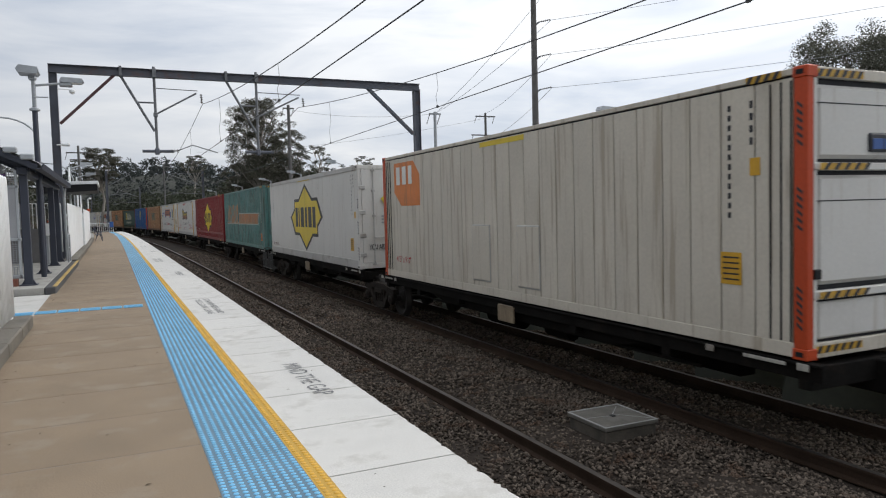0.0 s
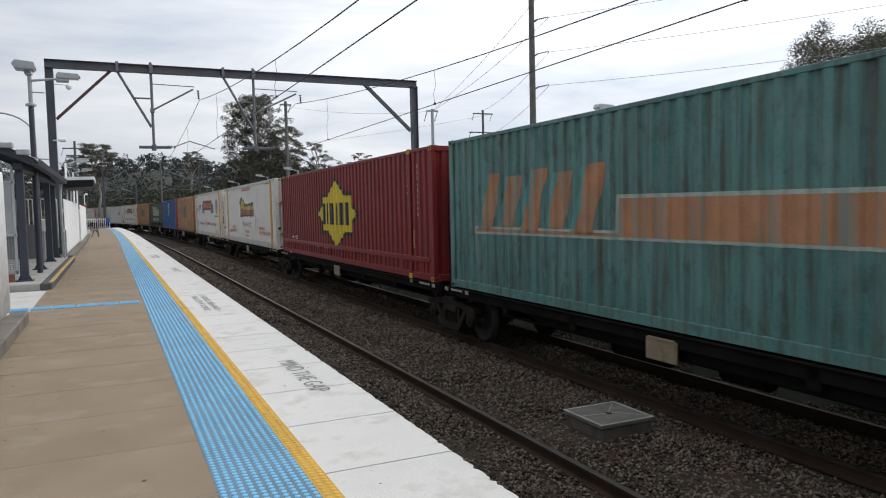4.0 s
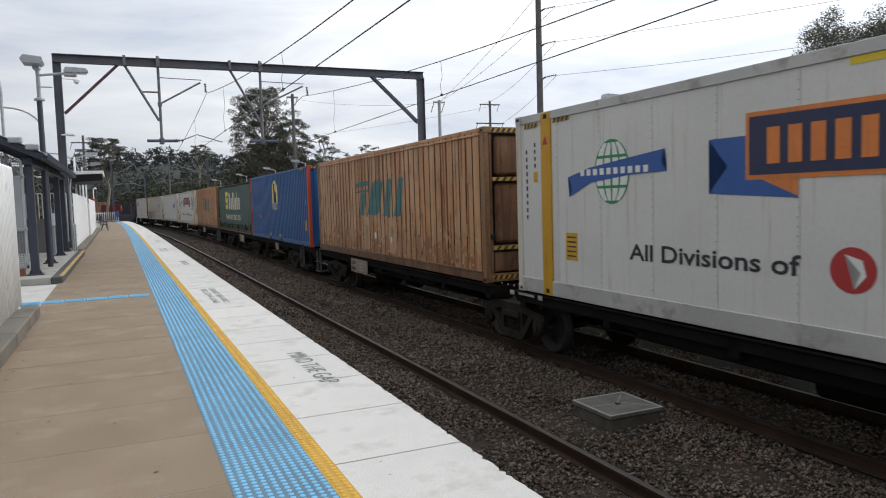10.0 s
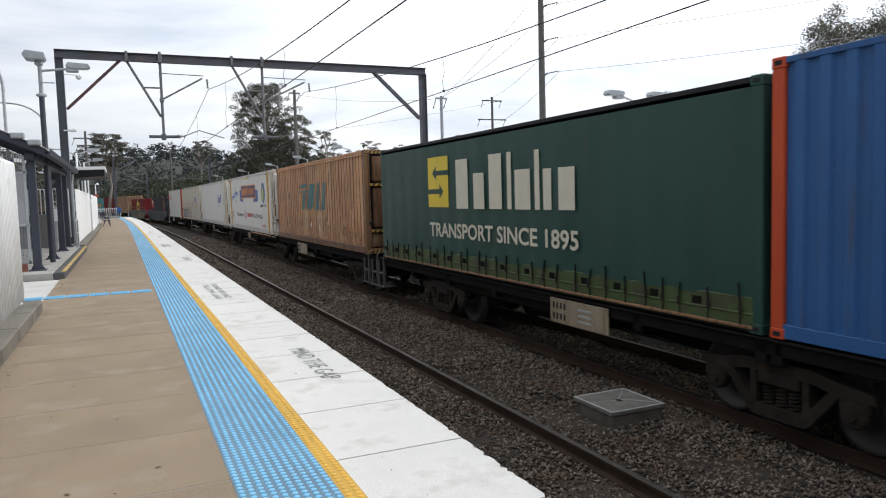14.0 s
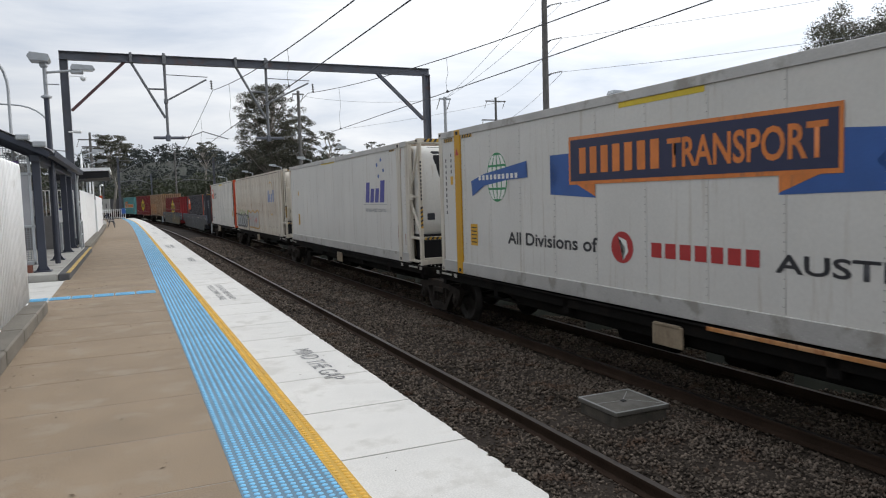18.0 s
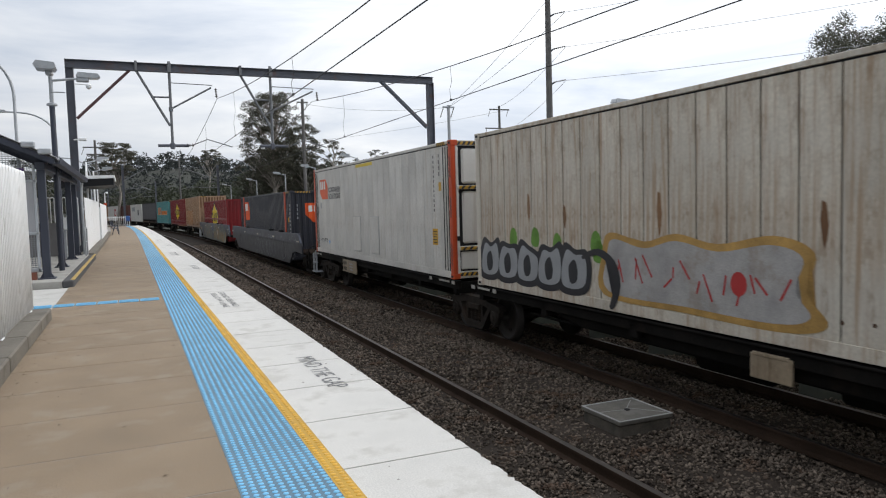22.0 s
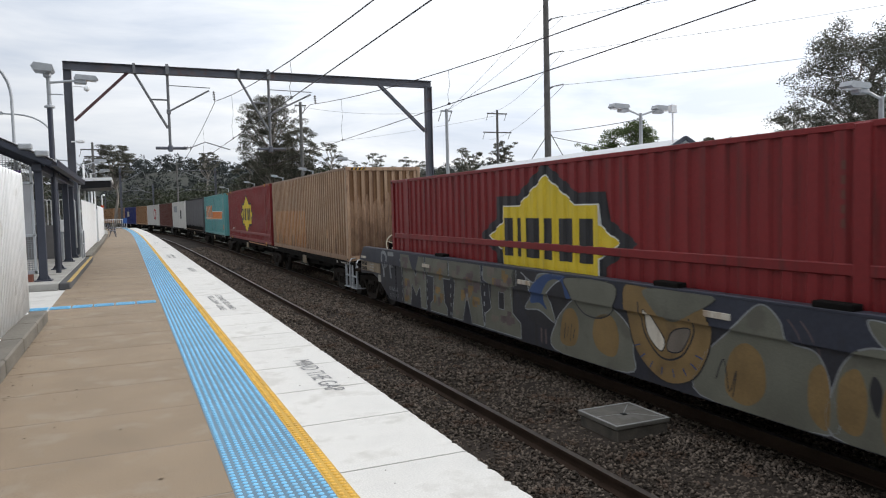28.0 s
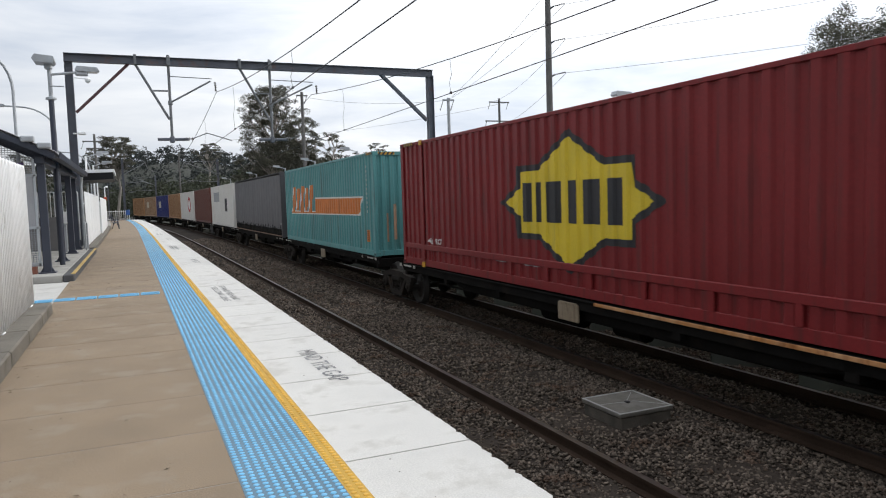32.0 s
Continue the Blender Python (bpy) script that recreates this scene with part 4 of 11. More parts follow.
    def placard(self, u, v, w=0.32, h=0.5, face="side", mat=None):
        put = self.sign if face == "side" else self.end_sign
        put("placard", mat or D_AMBER, [rect(u, v, w, h)], "amber warning placard", 0.008)
        if h > 0.25:
            put("placard_line", D_BLACK, [rect(u, v + h * (0.34 - 0.17 * i), w * 0.76, h * 0.05) for i in range(5)], "", 0.011)


# -- underframes and bogies
def wheelset_mesh():
    g = Geo().tube([(-0.95, 0, 0), (0.95, 0, 0)], 0.075, 12)
    for s in (-1, 1):
        prof = [(s * 0.655, 0.49), (s * 0.69, 0.49), (s * 0.705, 0.462), (s * 0.79, 0.452), (s * 0.79, 0.40), (s * 0.755, 0.37), (s * 0.745, 0.16), (s * 0.79, 0.13), (s * 0.79, 0.085)]
        g.lathe(prof, (0, 0, 0), 0, 28)
    for s in (-1, 1):
        for i in range(3):
            a = 2 * math.pi * i / 3
            g.chamfer(s * 0.755 - 0.012, 0.26 * math.cos(a) - 0.035, 0.26 * math.sin(a) - 0.035, s * 0.755 + 0.012, 0.26 * math.cos(a) + 0.035, 0.26 * math.sin(a) + 0.035, 0.006)
    return g.mesh("wheelset", P_WHEEL, True)


def side_frame_mesh():
    """Cast side frame of a three-piece bogie, with its windows and spring nest opening."""
    g = Geo()
    t0, t1 = -0.075, 0.075
    g.prism([(-1.13, 0.60), (-1.10, 0.70), (-0.72, 0.74), (-0.45, 0.80), (0.45, 0.80), (0.72, 0.74), (1.10, 0.70), (1.13, 0.60), (0.74, 0.60), (0.42, 0.66), (-0.42, 0.66), (-0.74, 0.60)], t0, t1)
    g.prism([(-0.74, 0.60), (-0.62, 0.62), (-0.30, 0.28), (-0.42, 0.22)], t0, t1)
    g.prism([(0.74, 0.60), (0.62, 0.62), (0.30, 0.28), (0.42, 0.22)], t0, t1)
    g.prism([(-0.42, 0.22), (-0.30, 0.30), (0.30, 0.30), (0.42, 0.22), (0.34, 0.16), (-0.34, 0.16)], t0, t1)
    for s in (-1, 1):
        g.prism([(s * 0.30, 0.28), (s * 0.30, 0.68), (s * 0.38, 0.68), (s * 0.38, 0.28)], t0 * 0.8, t1 * 0.8)
    return g.mesh("side_frame", P_BOGIE)


def spring_mesh():
    g = Geo()
    for y in (-0.17, 0.0, 0.17):
        pts = [(0.045 * math.cos(a * 0.9), y + 0.062 * math.sin(a * 0.9), 0.30 + 0.24 * a / 40) for a in range(41)]
        g.tube(pts, 0.016, 5)
    g.chamfer(-0.09, -0.27, 0.53, 0.09, 0.27, 0.66, 0.02)
    return g.mesh("spring_nest", P_BOGIE, False)


MESH_WHEELSET, MESH_FRAME, MESH_SPRING = wheelset_mesh(), side_frame_mesh(), spring_mesh()
MESH_AXLEBOX = Geo().lathe([(-0.05, 0.15), (0.02, 0.15), (0.05, 0.13), (0.06, 0.07), (0.085, 0.06)], (0, 0, 0), 0, 14).chamfer(-0.09, -0.17, 0.02, 0.03, 0.17, 0.17, 0.02).mesh("axle_box", P_BOGIE)
MESH_BOLSTER = Geo().chamfer(-1.0, -0.20, 0.50, 1.0, 0.20, 0.74, 0.03).lathe([(0.72, 0.22), (0.86, 0.22)], (0, 0, 0), 2, 16).chamfer(-0.70, -0.62, 0.42, 0.70, -0.50, 0.54, 0.02).chamfer(-0.70, 0.50, 0.42, 0.70, 0.62, 0.54, 0.02).mesh("bogie", P_BOGIE)
WHEELSETS = []


def bogie(parent, y):
    b = part("bogie", MESH_BOLSTER, None, parent, "dusty three-piece freight bogie", m=Matrix.Translation((0, y, 0)))
    for s in (-1, 1):
        part("side_frame", MESH_FRAME, None, b, m=Matrix.Translation((s * 1.0, 0, 0)))
        part("spring_nest", MESH_SPRING, None, b, m=Matrix.Translation((s * 1.0, 0, 0)))
        for a in (-0.89, 0.89):
            part("axle_box", MESH_AXLEBOX, None, b, m=Matrix.Translation((s * 1.04, a, 0.46)) @ pose(0, 0, 0, 0, 0, 0 if s > 0 else 180))
    for a in (-0.89, 0.89):
        w = part("wheelset", MESH_WHEELSET, None, b, m=Matrix.Translation((0, a, 0.46)), smooth=False)
        WHEELSETS.append((w, a))
    return b


def steps(parent, y, mat, x=-1.25):
    """A shunter's step: hanging ladder frame, grated tread and a low grab rail."""
    rail = Geo().tube([(x - 0.02, y - 0.22, 1.00), (x - 0.03, y - 0.26, 1.12), (x + 0.06, y - 0.16, 1.20), (x + 0.30, y + 0.10, 1.20), (x + 0.34, y + 0.16, 1.12), (x + 0.34, y + 0.18, 1.0)], 0.018, 7)
    st = part("shunter_step", rail, mat, parent, "steel step with grab rail")
    for s in (-0.20, 0.20):
        part("step_hanger", Geo().chamfer(x - 0.03, y + s - 0.034, 0.36, x + 0.03, y + s + 0.034, 1.02, 0.008), mat, st)
    part("step_rung", Geo().chamfer(x - 0.03, y - 0.22, 0.67, x + 0.05, y + 0.22, 0.71, 0.008), mat, st)
    part("tread_frame", Geo().tube([(x - 0.05, y - 0.26, 0.35), (x + 0.30, y - 0.26, 0.35), (x + 0.30, y + 0.26, 0.35), (x - 0.05, y + 0.26, 0.35), (x - 0.05, y - 0.26, 0.35)], 0.020, 6), mat, st)
    for k in range(5):
        part("tread_bar", Geo().beam((x - 0.04, y - 0.18 + 0.09 * k, 0.35), (x + 0.29, y - 0.18 + 0.09 * k, 0.35), 0.014, 0.018), mat, st)
    return st


def coupler(parent, y, s):
    g = Geo().chamfer(-0.10, min(y, y + s * 0.75), 0.62, 0.10, max(y, y + s * 0.75), 0.84, 0.03)
    g.chamfer(-0.17, min(y + s * 0.55, y + s * 0.80), 0.58, 0.17, max(y + s * 0.55, y + s * 0.80), 0.88, 0.05)
    part("coupler", g, P_BOGIE, parent)
    h = Geo().tube([(0.35, y, 0.80), (0.36, y + s * 0.25, 0.50), (0.33, y + s * 0.5, 0.42), (0.30, y + s * 0.72, 0.55)], 0.03, 7)
    part("brake_hose", h, P_BLK, parent)


def hand_brake(parent, y, x, mat):
    g = Geo()
    ring = [(x + 0.30 * math.cos(a), y, 1.62 + 0.30 * math.sin(a)) for a in np.linspace(0, 2 * math.pi, 25)]
    g.tube(ring, 0.018, 6, False)
    for i in range(5):
        a = 2 * math.pi * i / 5 + 0.3
        g.tube([(x, y + 0.02, 1.62), (x + 0.30 * math.cos(a), y, 1.62 + 0.30 * math.sin(a))], 0.014, 5)
    g.lathe([(-0.03, 0.05), (0.05, 0.05)], (x, y, 1.62), 1, 10)
    hb = part("hand_brake", g, mat, parent, "spoked hand brake wheel")
    part("brake_stand", Geo().chamfer(x - 0.16, y + 0.05, 0.95, x + 0.10, y + 0.22, 1.70, 0.02), P_BLACK, hb)


def flat_wagon(i, length, near, far, gap_far, inset):
    """A skeletal container wagon. near, far: 'joint' (articulated) or 'end'."""
    w = thing("container_wagon", "black skeletal container wagon with sooty underframe", "wagon", group="wagons of the train")
    y0, y1 = -length / 2 - (0.35 if near == "joint" else 0.55), length / 2 + (0.35 if far == "joint" else 0.55)
    part("centre_sill", Geo().chamfer(-0.20, y0, 0.66, 0.20, y1, 1.02, 0.015).chamfer(-0.14, y0 + 2.2, 0.44, 0.14, y1 - 2.2, 0.68, 0.015), P_BLACK, w)
    for s in (-1, 1):
        part("side_sill", Geo().chamfer(min(s * 1.20, s * 1.13), y0 + 0.2, 0.90, max(s * 1.20, s * 1.13), y1 - 0.2, 1.075, 0.008).chamfer(min(s * 1.24, s * 1.12), y0 + 0.2, 1.055, max(s * 1.24, s * 1.12), y1 - 0.2, 1.085, 0.006), P_BLACK, w)
        # fish-bellied stiffener below the sill
        part("truss_bar", Geo().prism([(y0 + 2.6, 0.90), (y0 + 3.6, 0.74), (y1 - 3.6, 0.74), (y1 - 2.6, 0.90)], s * 1.05 - 0.02, s * 1.05 + 0.02), P_BLACK, w)
    n = 7
    for k in range(n):
        y = y0 + 0.4 + (y1 - y0 - 0.8) * k / (n - 1)
        part("cross_bearer", Geo().chamfer(-1.2, y - 0.08, 0.80, 1.2, y + 0.08, 1.04, 0.01), P_BLACK, w)
    if i in (6, 8, 9, 13):
        y = length / 2 - (8.75 if i == 8 else 4.28)
        pl = part("data_plate", Geo().chamfer(-1.235, y - 0.75, 0.64, -1.205, y + 0.75, 1.03, 0.008), P_PLATE, w, "wide grimy cream data panel")
        for k in range(4):
            part("number_bar", Geo().chamfer(-1.240, y + 0.64 - 0.10 * k - 0.022, 0.87, -1.232, y + 0.64 - 0.10 * k + 0.022, 0.97, 0.002), P_BLK, pl)
            part("number_bar", Geo().chamfer(-1.240, y + 0.64 - 0.10 * k - 0.022, 0.70, -1.232, y + 0.64 - 0.10 * k + 0.022, 0.80, 0.002), P_BLK, pl)
        for k in range(3):
            part("text_bar", Geo().chamfer(-1.240, y - 0.35, 0.72 + 0.09 * k, -1.232, y - 0.02, 0.755 + 0.09 * k, 0.002), D_GREY, pl)
    else:
        part("data_plate", Geo().chamfer(-1.225, -0.28, 0.70, -1.19, 0.28, 0.98, 0.008).chamfer(-1.235, -0.24, 0.96, -1.20, 0.24, 1.0, 0.006), P_PLATE, w, "grimy pale data plate")
    # white end marks on the sill
    for y, ln in () if i in (6, 7, 8, 9) else ((length / 2 + 0.22, 0.14), (length / 2 - 0.25, 0.5), (length / 2 - 0.70, 0.13), (-length / 2 + 1.28, 0.13), (-length / 2 + 0.52, 0.55), (-length / 2 + 0.04, 0.14)):
        part("end_mark", Geo().chamfer(-1.246, y - ln / 2, 1.0 if ln < 0.2 else 1.02, -1.232, y + ln / 2, 1.075 if ln < 0.2 else 1.06, 0.004), D_SILL, w, "worn white mark on the sill")
    part("brake_cylinder", Geo().tube([(-0.55, -1.1, 0.62), (-0.55, -0.45, 0.62)], 0.16, 12), P_BLACK, w)
    part("air_reservoir", Geo().tube([(-0.5, 0.6, 0.60), (-0.5, 1.7, 0.60)], 0.19, 12), P_BLACK, w)
    if i in (5, 10, 17):
        part("sill_patch", Geo().chamfer(-1.252, -length * 0.42, 1.03, -1.238, -length * 0.05, 1.08, 0.004), P_ORANGE, w, "rusty orange strip on the sill")
    part("brake_pipe", Geo().tube([(-1.0, y0 + 2, 0.72), (-1.0, y1 - 2, 0.72)], 0.022, 6), P_BLACK, w)
    if near == "end":
        bogie(w, -length / 2 + inset)
        coupler(w, y0, -1)
        steps(w, -length / 2 - 0.02 if inset < 2 else -length / 2 + 1.2, M_GALV if i == 16 else P_STEP)
        if inset < 2:
            steps(w, -length / 2 - 0.72, M_GALV if i == 16 else P_STEP)
        if inset < 2:
            hand_brake(w, y0 - 0.08, 0.10, D_CREAM if i == 16 else P_BOGIE)
        part("headstock", Geo().chamfer(-1.25, y0 - 0.06, 0.72, 1.25, y0 + 0.06, 1.04, 0.015), P_BLACK, w)
    if far == "end":
        bogie(w, length / 2 - inset)
        coupler(w, y1, 1)
        steps(w, length / 2 + 0.15, M_GALV if i == 13 else P_STEP)
        part("headstock", Geo().chamfer(-1.25, y1 - 0.06, 0.72, 1.25, y1 + 0.06, 1.04, 0.015), P_BLACK, w)
    else:
        bogie(w, length / 2 + gap_far / 2)
        part("articulation", Geo().chamfer(-0.45, length / 2 - 0.1, 0.80, 0.45, length / 2 + gap_far + 0.1, 0.98, 0.03), P_BOGIE, w)
    return w


def curve(ctrl, closed=False, n=5):
    """A smooth line through the given points."""
    m = len(ctrl)
    out = []
    for i in range(m if closed else m - 1):
        p = [ctrl[(i + j) % m] if closed else ctrl[min(m - 1, max(0, i + j))] for j in (-1, 0, 1, 2)]
        for k in range(n):
            t = k / n
            out.append(tuple(0.5 * (2 * p[1][c] + (p[2][c] - p[0][c]) * t + (2 * p[0][c] - 5 * p[1][c] + 4 * p[2][c] - p[3][c]) * t * t + (3 * p[1][c] - p[0][c] - 3 * p[2][c] + p[3][c]) * t ** 3) for c in (0, 1)))
    if not closed:
        out.append(tuple(ctrl[-1]))
    return out


def clip_z(poly, z, above):
    """The part of a polygon above or below a height."""
    out = []
    for i, p in enumerate(poly):
        q = poly[(i + 1) % len(poly)]
        pin, qin = (p[1] >= z) == above, (q[1] >= z) == above
        if pin:
            out.append(p)
        if pin != qin:
            t = (z - p[1]) / (q[1] - p[1])
            out.append((p[0] + (q[0] - p[0]) * t, z))
    return out if len(out) > 2 else []


BAND_Z = 1.30


def graffiti(w, length, style):
    """Sprayed shapes on the wagon's near side, over the proud top band and the panel below it: u from the far end."""
    rng = random.Random(31 if style else 30)

    def spray(name, mat, polys, k, label=""):
        for above, x in ((True, -1.478), (False, -1.4305)):
            g = Geo()
            for poly in polys:
                q = clip_z(poly, BAND_Z, above)
                q = clip_z(clip_z(q, 1.645, False), 0.43, True) if q else q
                if len(q) > 2:
                    g.prism([(length / 2 - u, z) for u, z in q], x - 0.0009 * k, x + 0.004)
            if g.v:
                part(name, g, mat, w, label)

    def stroke(ctrl, wd, mat, k=4, closed=False, n=5, name="graffiti_line"):
        p = curve(ctrl, closed, n)
        if closed:
            p = p + [p[0]]
        g, m = Geo(), len(p)
        for i, (u, z) in enumerate(p):
            (ua, za), (ub, zb) = p[max(0, i - 1)], p[min(m - 1, i + 1)]
            d = math.hypot(ub - ua, zb - za) or 1e-6
            for sg in (-1, 1):
                uu, zz = u - sg * (zb - za) / d * wd / 2, z + sg * (ub - ua) / d * wd / 2
                zz = min(1.645, max(0.43, zz))
                g.v.append(((-1.478 if zz >= BAND_Z else -1.4305) - 0.0009 * k, length / 2 - uu, zz))
        g.f = [(2 * i, 2 * i + 1, 2 * i + 3, 2 * i + 2) for i in range(m - 1)]
        part(name, g, mat, w)

    def swell(ctrl, mat, k, edge=None, wd=0.03, label="swollen sprayed shape"):
        c = curve(ctrl, True)
        spray("graffiti_shape", mat, [c], k, label)
        if edge:
            stroke(ctrl, wd, edge, k + 1, True)

    if not style:
        u = -1.6
        while u < length + 1.6:
            a = rng.uniform(0.28, 0.46)
            faint = G_FAINT if u < length * 0.45 or rng.random() < 0.3 else D_PALE
            top = rng.uniform(1.38, 1.58)
            if 0.3 < u < length - 0.6:
                stroke([(u - a * 1.1, top - 0.25), (u - a * 0.6, top), (u - a * 0.1, top - 0.12), (u - a * 0.9, 1.05), (u - a, 0.75), (u - a * 0.5, 0.55), (u + a * 0.2, 0.56), (u + a * 0.8, 0.72), (u + a * 0.9, 1.0), (u + a * 0.55, top - 0.18), (u + a * 1.1, top - 0.02)], 0.024, faint)
                if rng.random() < 0.6:
                    c = rng.uniform(-0.15, 0.1)
                    stroke([(u + c - 0.10, 1.12), (u + c, 0.92), (u + c + 0.10, 1.10), (u + c + 0.13, 1.22)], 0.020, faint)
                if rng.random() < 0.45:
                    stroke([(u + 0.05, 1.22), (u + 0.08, 0.86), (u - 0.05, 0.80)], 0.018, faint)
            u += a * 2 * rng.uniform(0.92, 1.12)
        # the last letters, larger, and tags over the bogie
        for k, u in enumerate((length + 0.05, length + 0.95)):
            stroke([(u - 0.45, 1.45), (u - 0.1, 1.56), (u + 0.05, 1.38), (u - 0.30, 1.22), (u - 0.42, 0.95), (u - 0.25, 0.72), (u + 0.1, 0.62), (u + 0.32, 0.85), (u + 0.25, 1.2)], 0.024, G_FAINT)
        for k, (u, w0, h0) in enumerate(((length + 0.75, 0.10, 0.20), (length + 1.02, 0.07, 0.14), (length + 1.30, 0.12, 0.22), (length + 1.58, 0.06, 0.12), (length + 1.85, 0.09, 0.18))):
            z = 1.35 + 0.02 * (k % 3)
            stroke([(u - w0, z), (u - w0 * 0.6, z + h0), (u + w0 * 0.2, z + h0 * 0.5), (u + w0, z + h0 * (0.3 + 0.5 * (k % 2)))], 0.020, D_PALE)
            if k % 2 == 0:
                stroke([(u - w0, z + h0 * 0.4), (u + w0, z + h0 * 0.15)], 0.016, D_PALE, n=1)
        for k in range(5):
            u = length + 0.15 + 0.16 * k
            stroke([(u - 0.06, 1.10), (u, 1.22), (u + 0.03, 1.05), (u - 0.03, 0.98)], 0.016, G_FAINT)
        return
    # camouflage block letters with pale edges
    letters = ([(1.30, 0.46), (1.22, 1.62), (1.75, 1.62), (2.10, 1.15), (2.40, 1.62), (2.72, 1.62), (2.72, 0.46), (2.40, 0.46), (2.35, 0.95), (2.10, 0.70), (1.85, 0.95), (1.75, 0.46)],
               [(2.80, 1.62), (4.0, 1.62), (4.0, 1.22), (3.65, 1.22), (3.72, 0.70), (3.85, 0.62), (3.85, 0.46), (2.95, 0.46), (2.95, 0.62), (3.10, 0.70), (3.15, 1.22), (2.80, 1.22)],
               [(4.06, 1.62), (5.50, 1.62), (5.50, 1.30), (5.40, 1.20), (5.52, 0.46), (5.02, 0.46), (4.80, 1.02), (4.60, 0.46), (4.10, 0.46), (4.25, 1.20), (4.06, 1.30)],
               [(5.60, 1.62), (6.84, 1.62), (6.84, 1.36), (6.62, 1.30), (6.62, 0.85), (6.90, 0.72), (6.90, 0.46), (5.58, 0.46), (5.58, 0.72), (5.82, 0.85), (5.82, 1.30), (5.60, 1.36)])

    def inside(poly, pu, pz):
        hit = False
        for (a, c), (d, g) in zip(poly, poly[1:] + poly[:1]):
            if (c > pz) != (g > pz) and pu < a + (pz - c) / (g - c) * (d - a):
                hit = not hit
        return hit
    for k, poly in enumerate(letters):
        spray("graffiti_letter", G_OLIVE, [poly], 1, "grey-green sprayed letter shape")
        for a, c in zip(poly, poly[1:] + poly[:1]):
            if not (a[1] > 1.6 and c[1] > 1.6):
                stroke([a, c], 0.018, D_PALE, 3, n=1)
        u0, u1 = min(p[0] for p in poly), max(p[0] for p in poly)
        for j in range(26):
            pu, pz, a, c = rng.uniform(u0, u1), rng.uniform(0.48, 1.45), rng.uniform(0.12, 0.30), rng.uniform(0.10, 0.22)
            if all(inside(poly, p, q) for p in (pu, pu + a) for q in (pz, pz + c)):
                spray("graffiti_patch", (G_OCHRE, G_MAUVE, G_TAUPE, G_MAUVE)[j % 4], [[(pu, pz), (pu + a * 0.6, pz), (pu + a * 0.6, pz + c * 0.3), (pu + a, pz + c * 0.3), (pu + a, pz + c), (pu, pz + c)]], 2)
        for j in range(6):
            spray("graffiti_window", D_PALE, [rect(u0 - 0.04 + 0.02 * (j % 2), 0.52 + 0.19 * j, 0.035, 0.075)], 3)
    spray("graffiti_window", D_BLACK, [rect(6.22, 1.03, 0.20, 0.30)], 4)
    stroke([(6.12, 0.88), (6.32, 0.88), (6.32, 1.18), (6.12, 1.18)], 0.018, D_PALE, 5, True, n=1)
    stroke([(-0.14, 0.95), (-0.16, 1.55), (0.10, 1.58), (0.20, 1.44), (0.06, 1.27), (-0.12, 1.24)], 0.105, D_PALE, 2, n=3)
    stroke([(0.74, 1.58), (0.32, 1.58)], 0.105, D_PALE, 2, n=1)
    stroke([(0.37, 1.60), (0.40, 0.96)], 0.105, D_PALE, 2, n=1)
    stroke([(0.40, 1.28), (0.62, 1.28)], 0.095, D_PALE, 2, n=1)
    for k in range(6):
        v = 0.26 + 0.11 * k
        stroke([(v, 0.66), (v + 0.03, 0.76), (v + 0.07, 0.66)], 0.020, D_PALE, 2, n=2)
        stroke([(v + 0.03, 0.50), (v + 0.08, 0.60)], 0.020, D_PALE, 2, n=1)
    # swollen shapes in blue, grey-green and ochre, overlapping
    swell([(6.75, 1.62), (6.95, 1.05), (7.25, 0.82), (7.9, 0.78), (8.2, 1.1), (8.3, 1.63)], D_BLACK, 1)
    swell([(7.0, 1.60), (7.15, 1.52), (7.25, 1.25), (7.05, 1.0), (7.5, 1.02), (7.95, 0.88), (7.85, 1.15), (7.75, 1.28), (8.0, 1.48), (8.25, 1.62), (7.6, 1.62), (7.4, 1.46)], G_OLIVE, 2, D_PALE, 0.022)
    swell([(7.32, 1.38), (7.22, 1.12), (7.50, 1.14), (7.72, 1.06), (7.62, 1.25), (7.85, 1.52), (8.2, 1.55), (8.35, 1.3), (8.5, 1.4), (8.3, 1.63), (7.75, 1.62)], G_BLUE, 3)
    for v in (7.55, 7.68):
        stroke([(v, 0.74), (v + 0.01, 0.50)], 0.05, G_MAUVE, 2, n=1)
    swell([(7.95, 0.46), (8.0, 0.9), (8.25, 1.15), (8.5, 1.3), (8.9, 1.32), (9.4, 1.28), (9.78, 1.05), (9.85, 0.75), (9.72, 0.45)], G_OLIVE, 3, D_PALE, 0.020)
    swell([(8.35, 1.62), (8.42, 1.40), (8.7, 1.14), (9.1, 1.10), (9.42, 1.25), (9.50, 1.62)], G_OLIVE, 5, D_BLACK, 0.020)
    swell([(8.12, 0.62), (8.2, 1.05), (8.45, 1.16), (8.6, 0.95), (8.5, 0.62)], G_OCHRE, 4)
    swell([(8.95, 0.85), (9.05, 1.12), (9.4, 1.16), (9.55, 0.9), (9.45, 0.62), (9.1, 0.64)], G_OCHRE, 5)
    for k in range(4):
        stroke([(8.22 + 0.08 * k, 0.66 + 0.05 * (k % 2)), (8.26 + 0.08 * k, 0.92 - 0.05 * (k % 2))], 0.014, D_BLACK, 6, n=1)
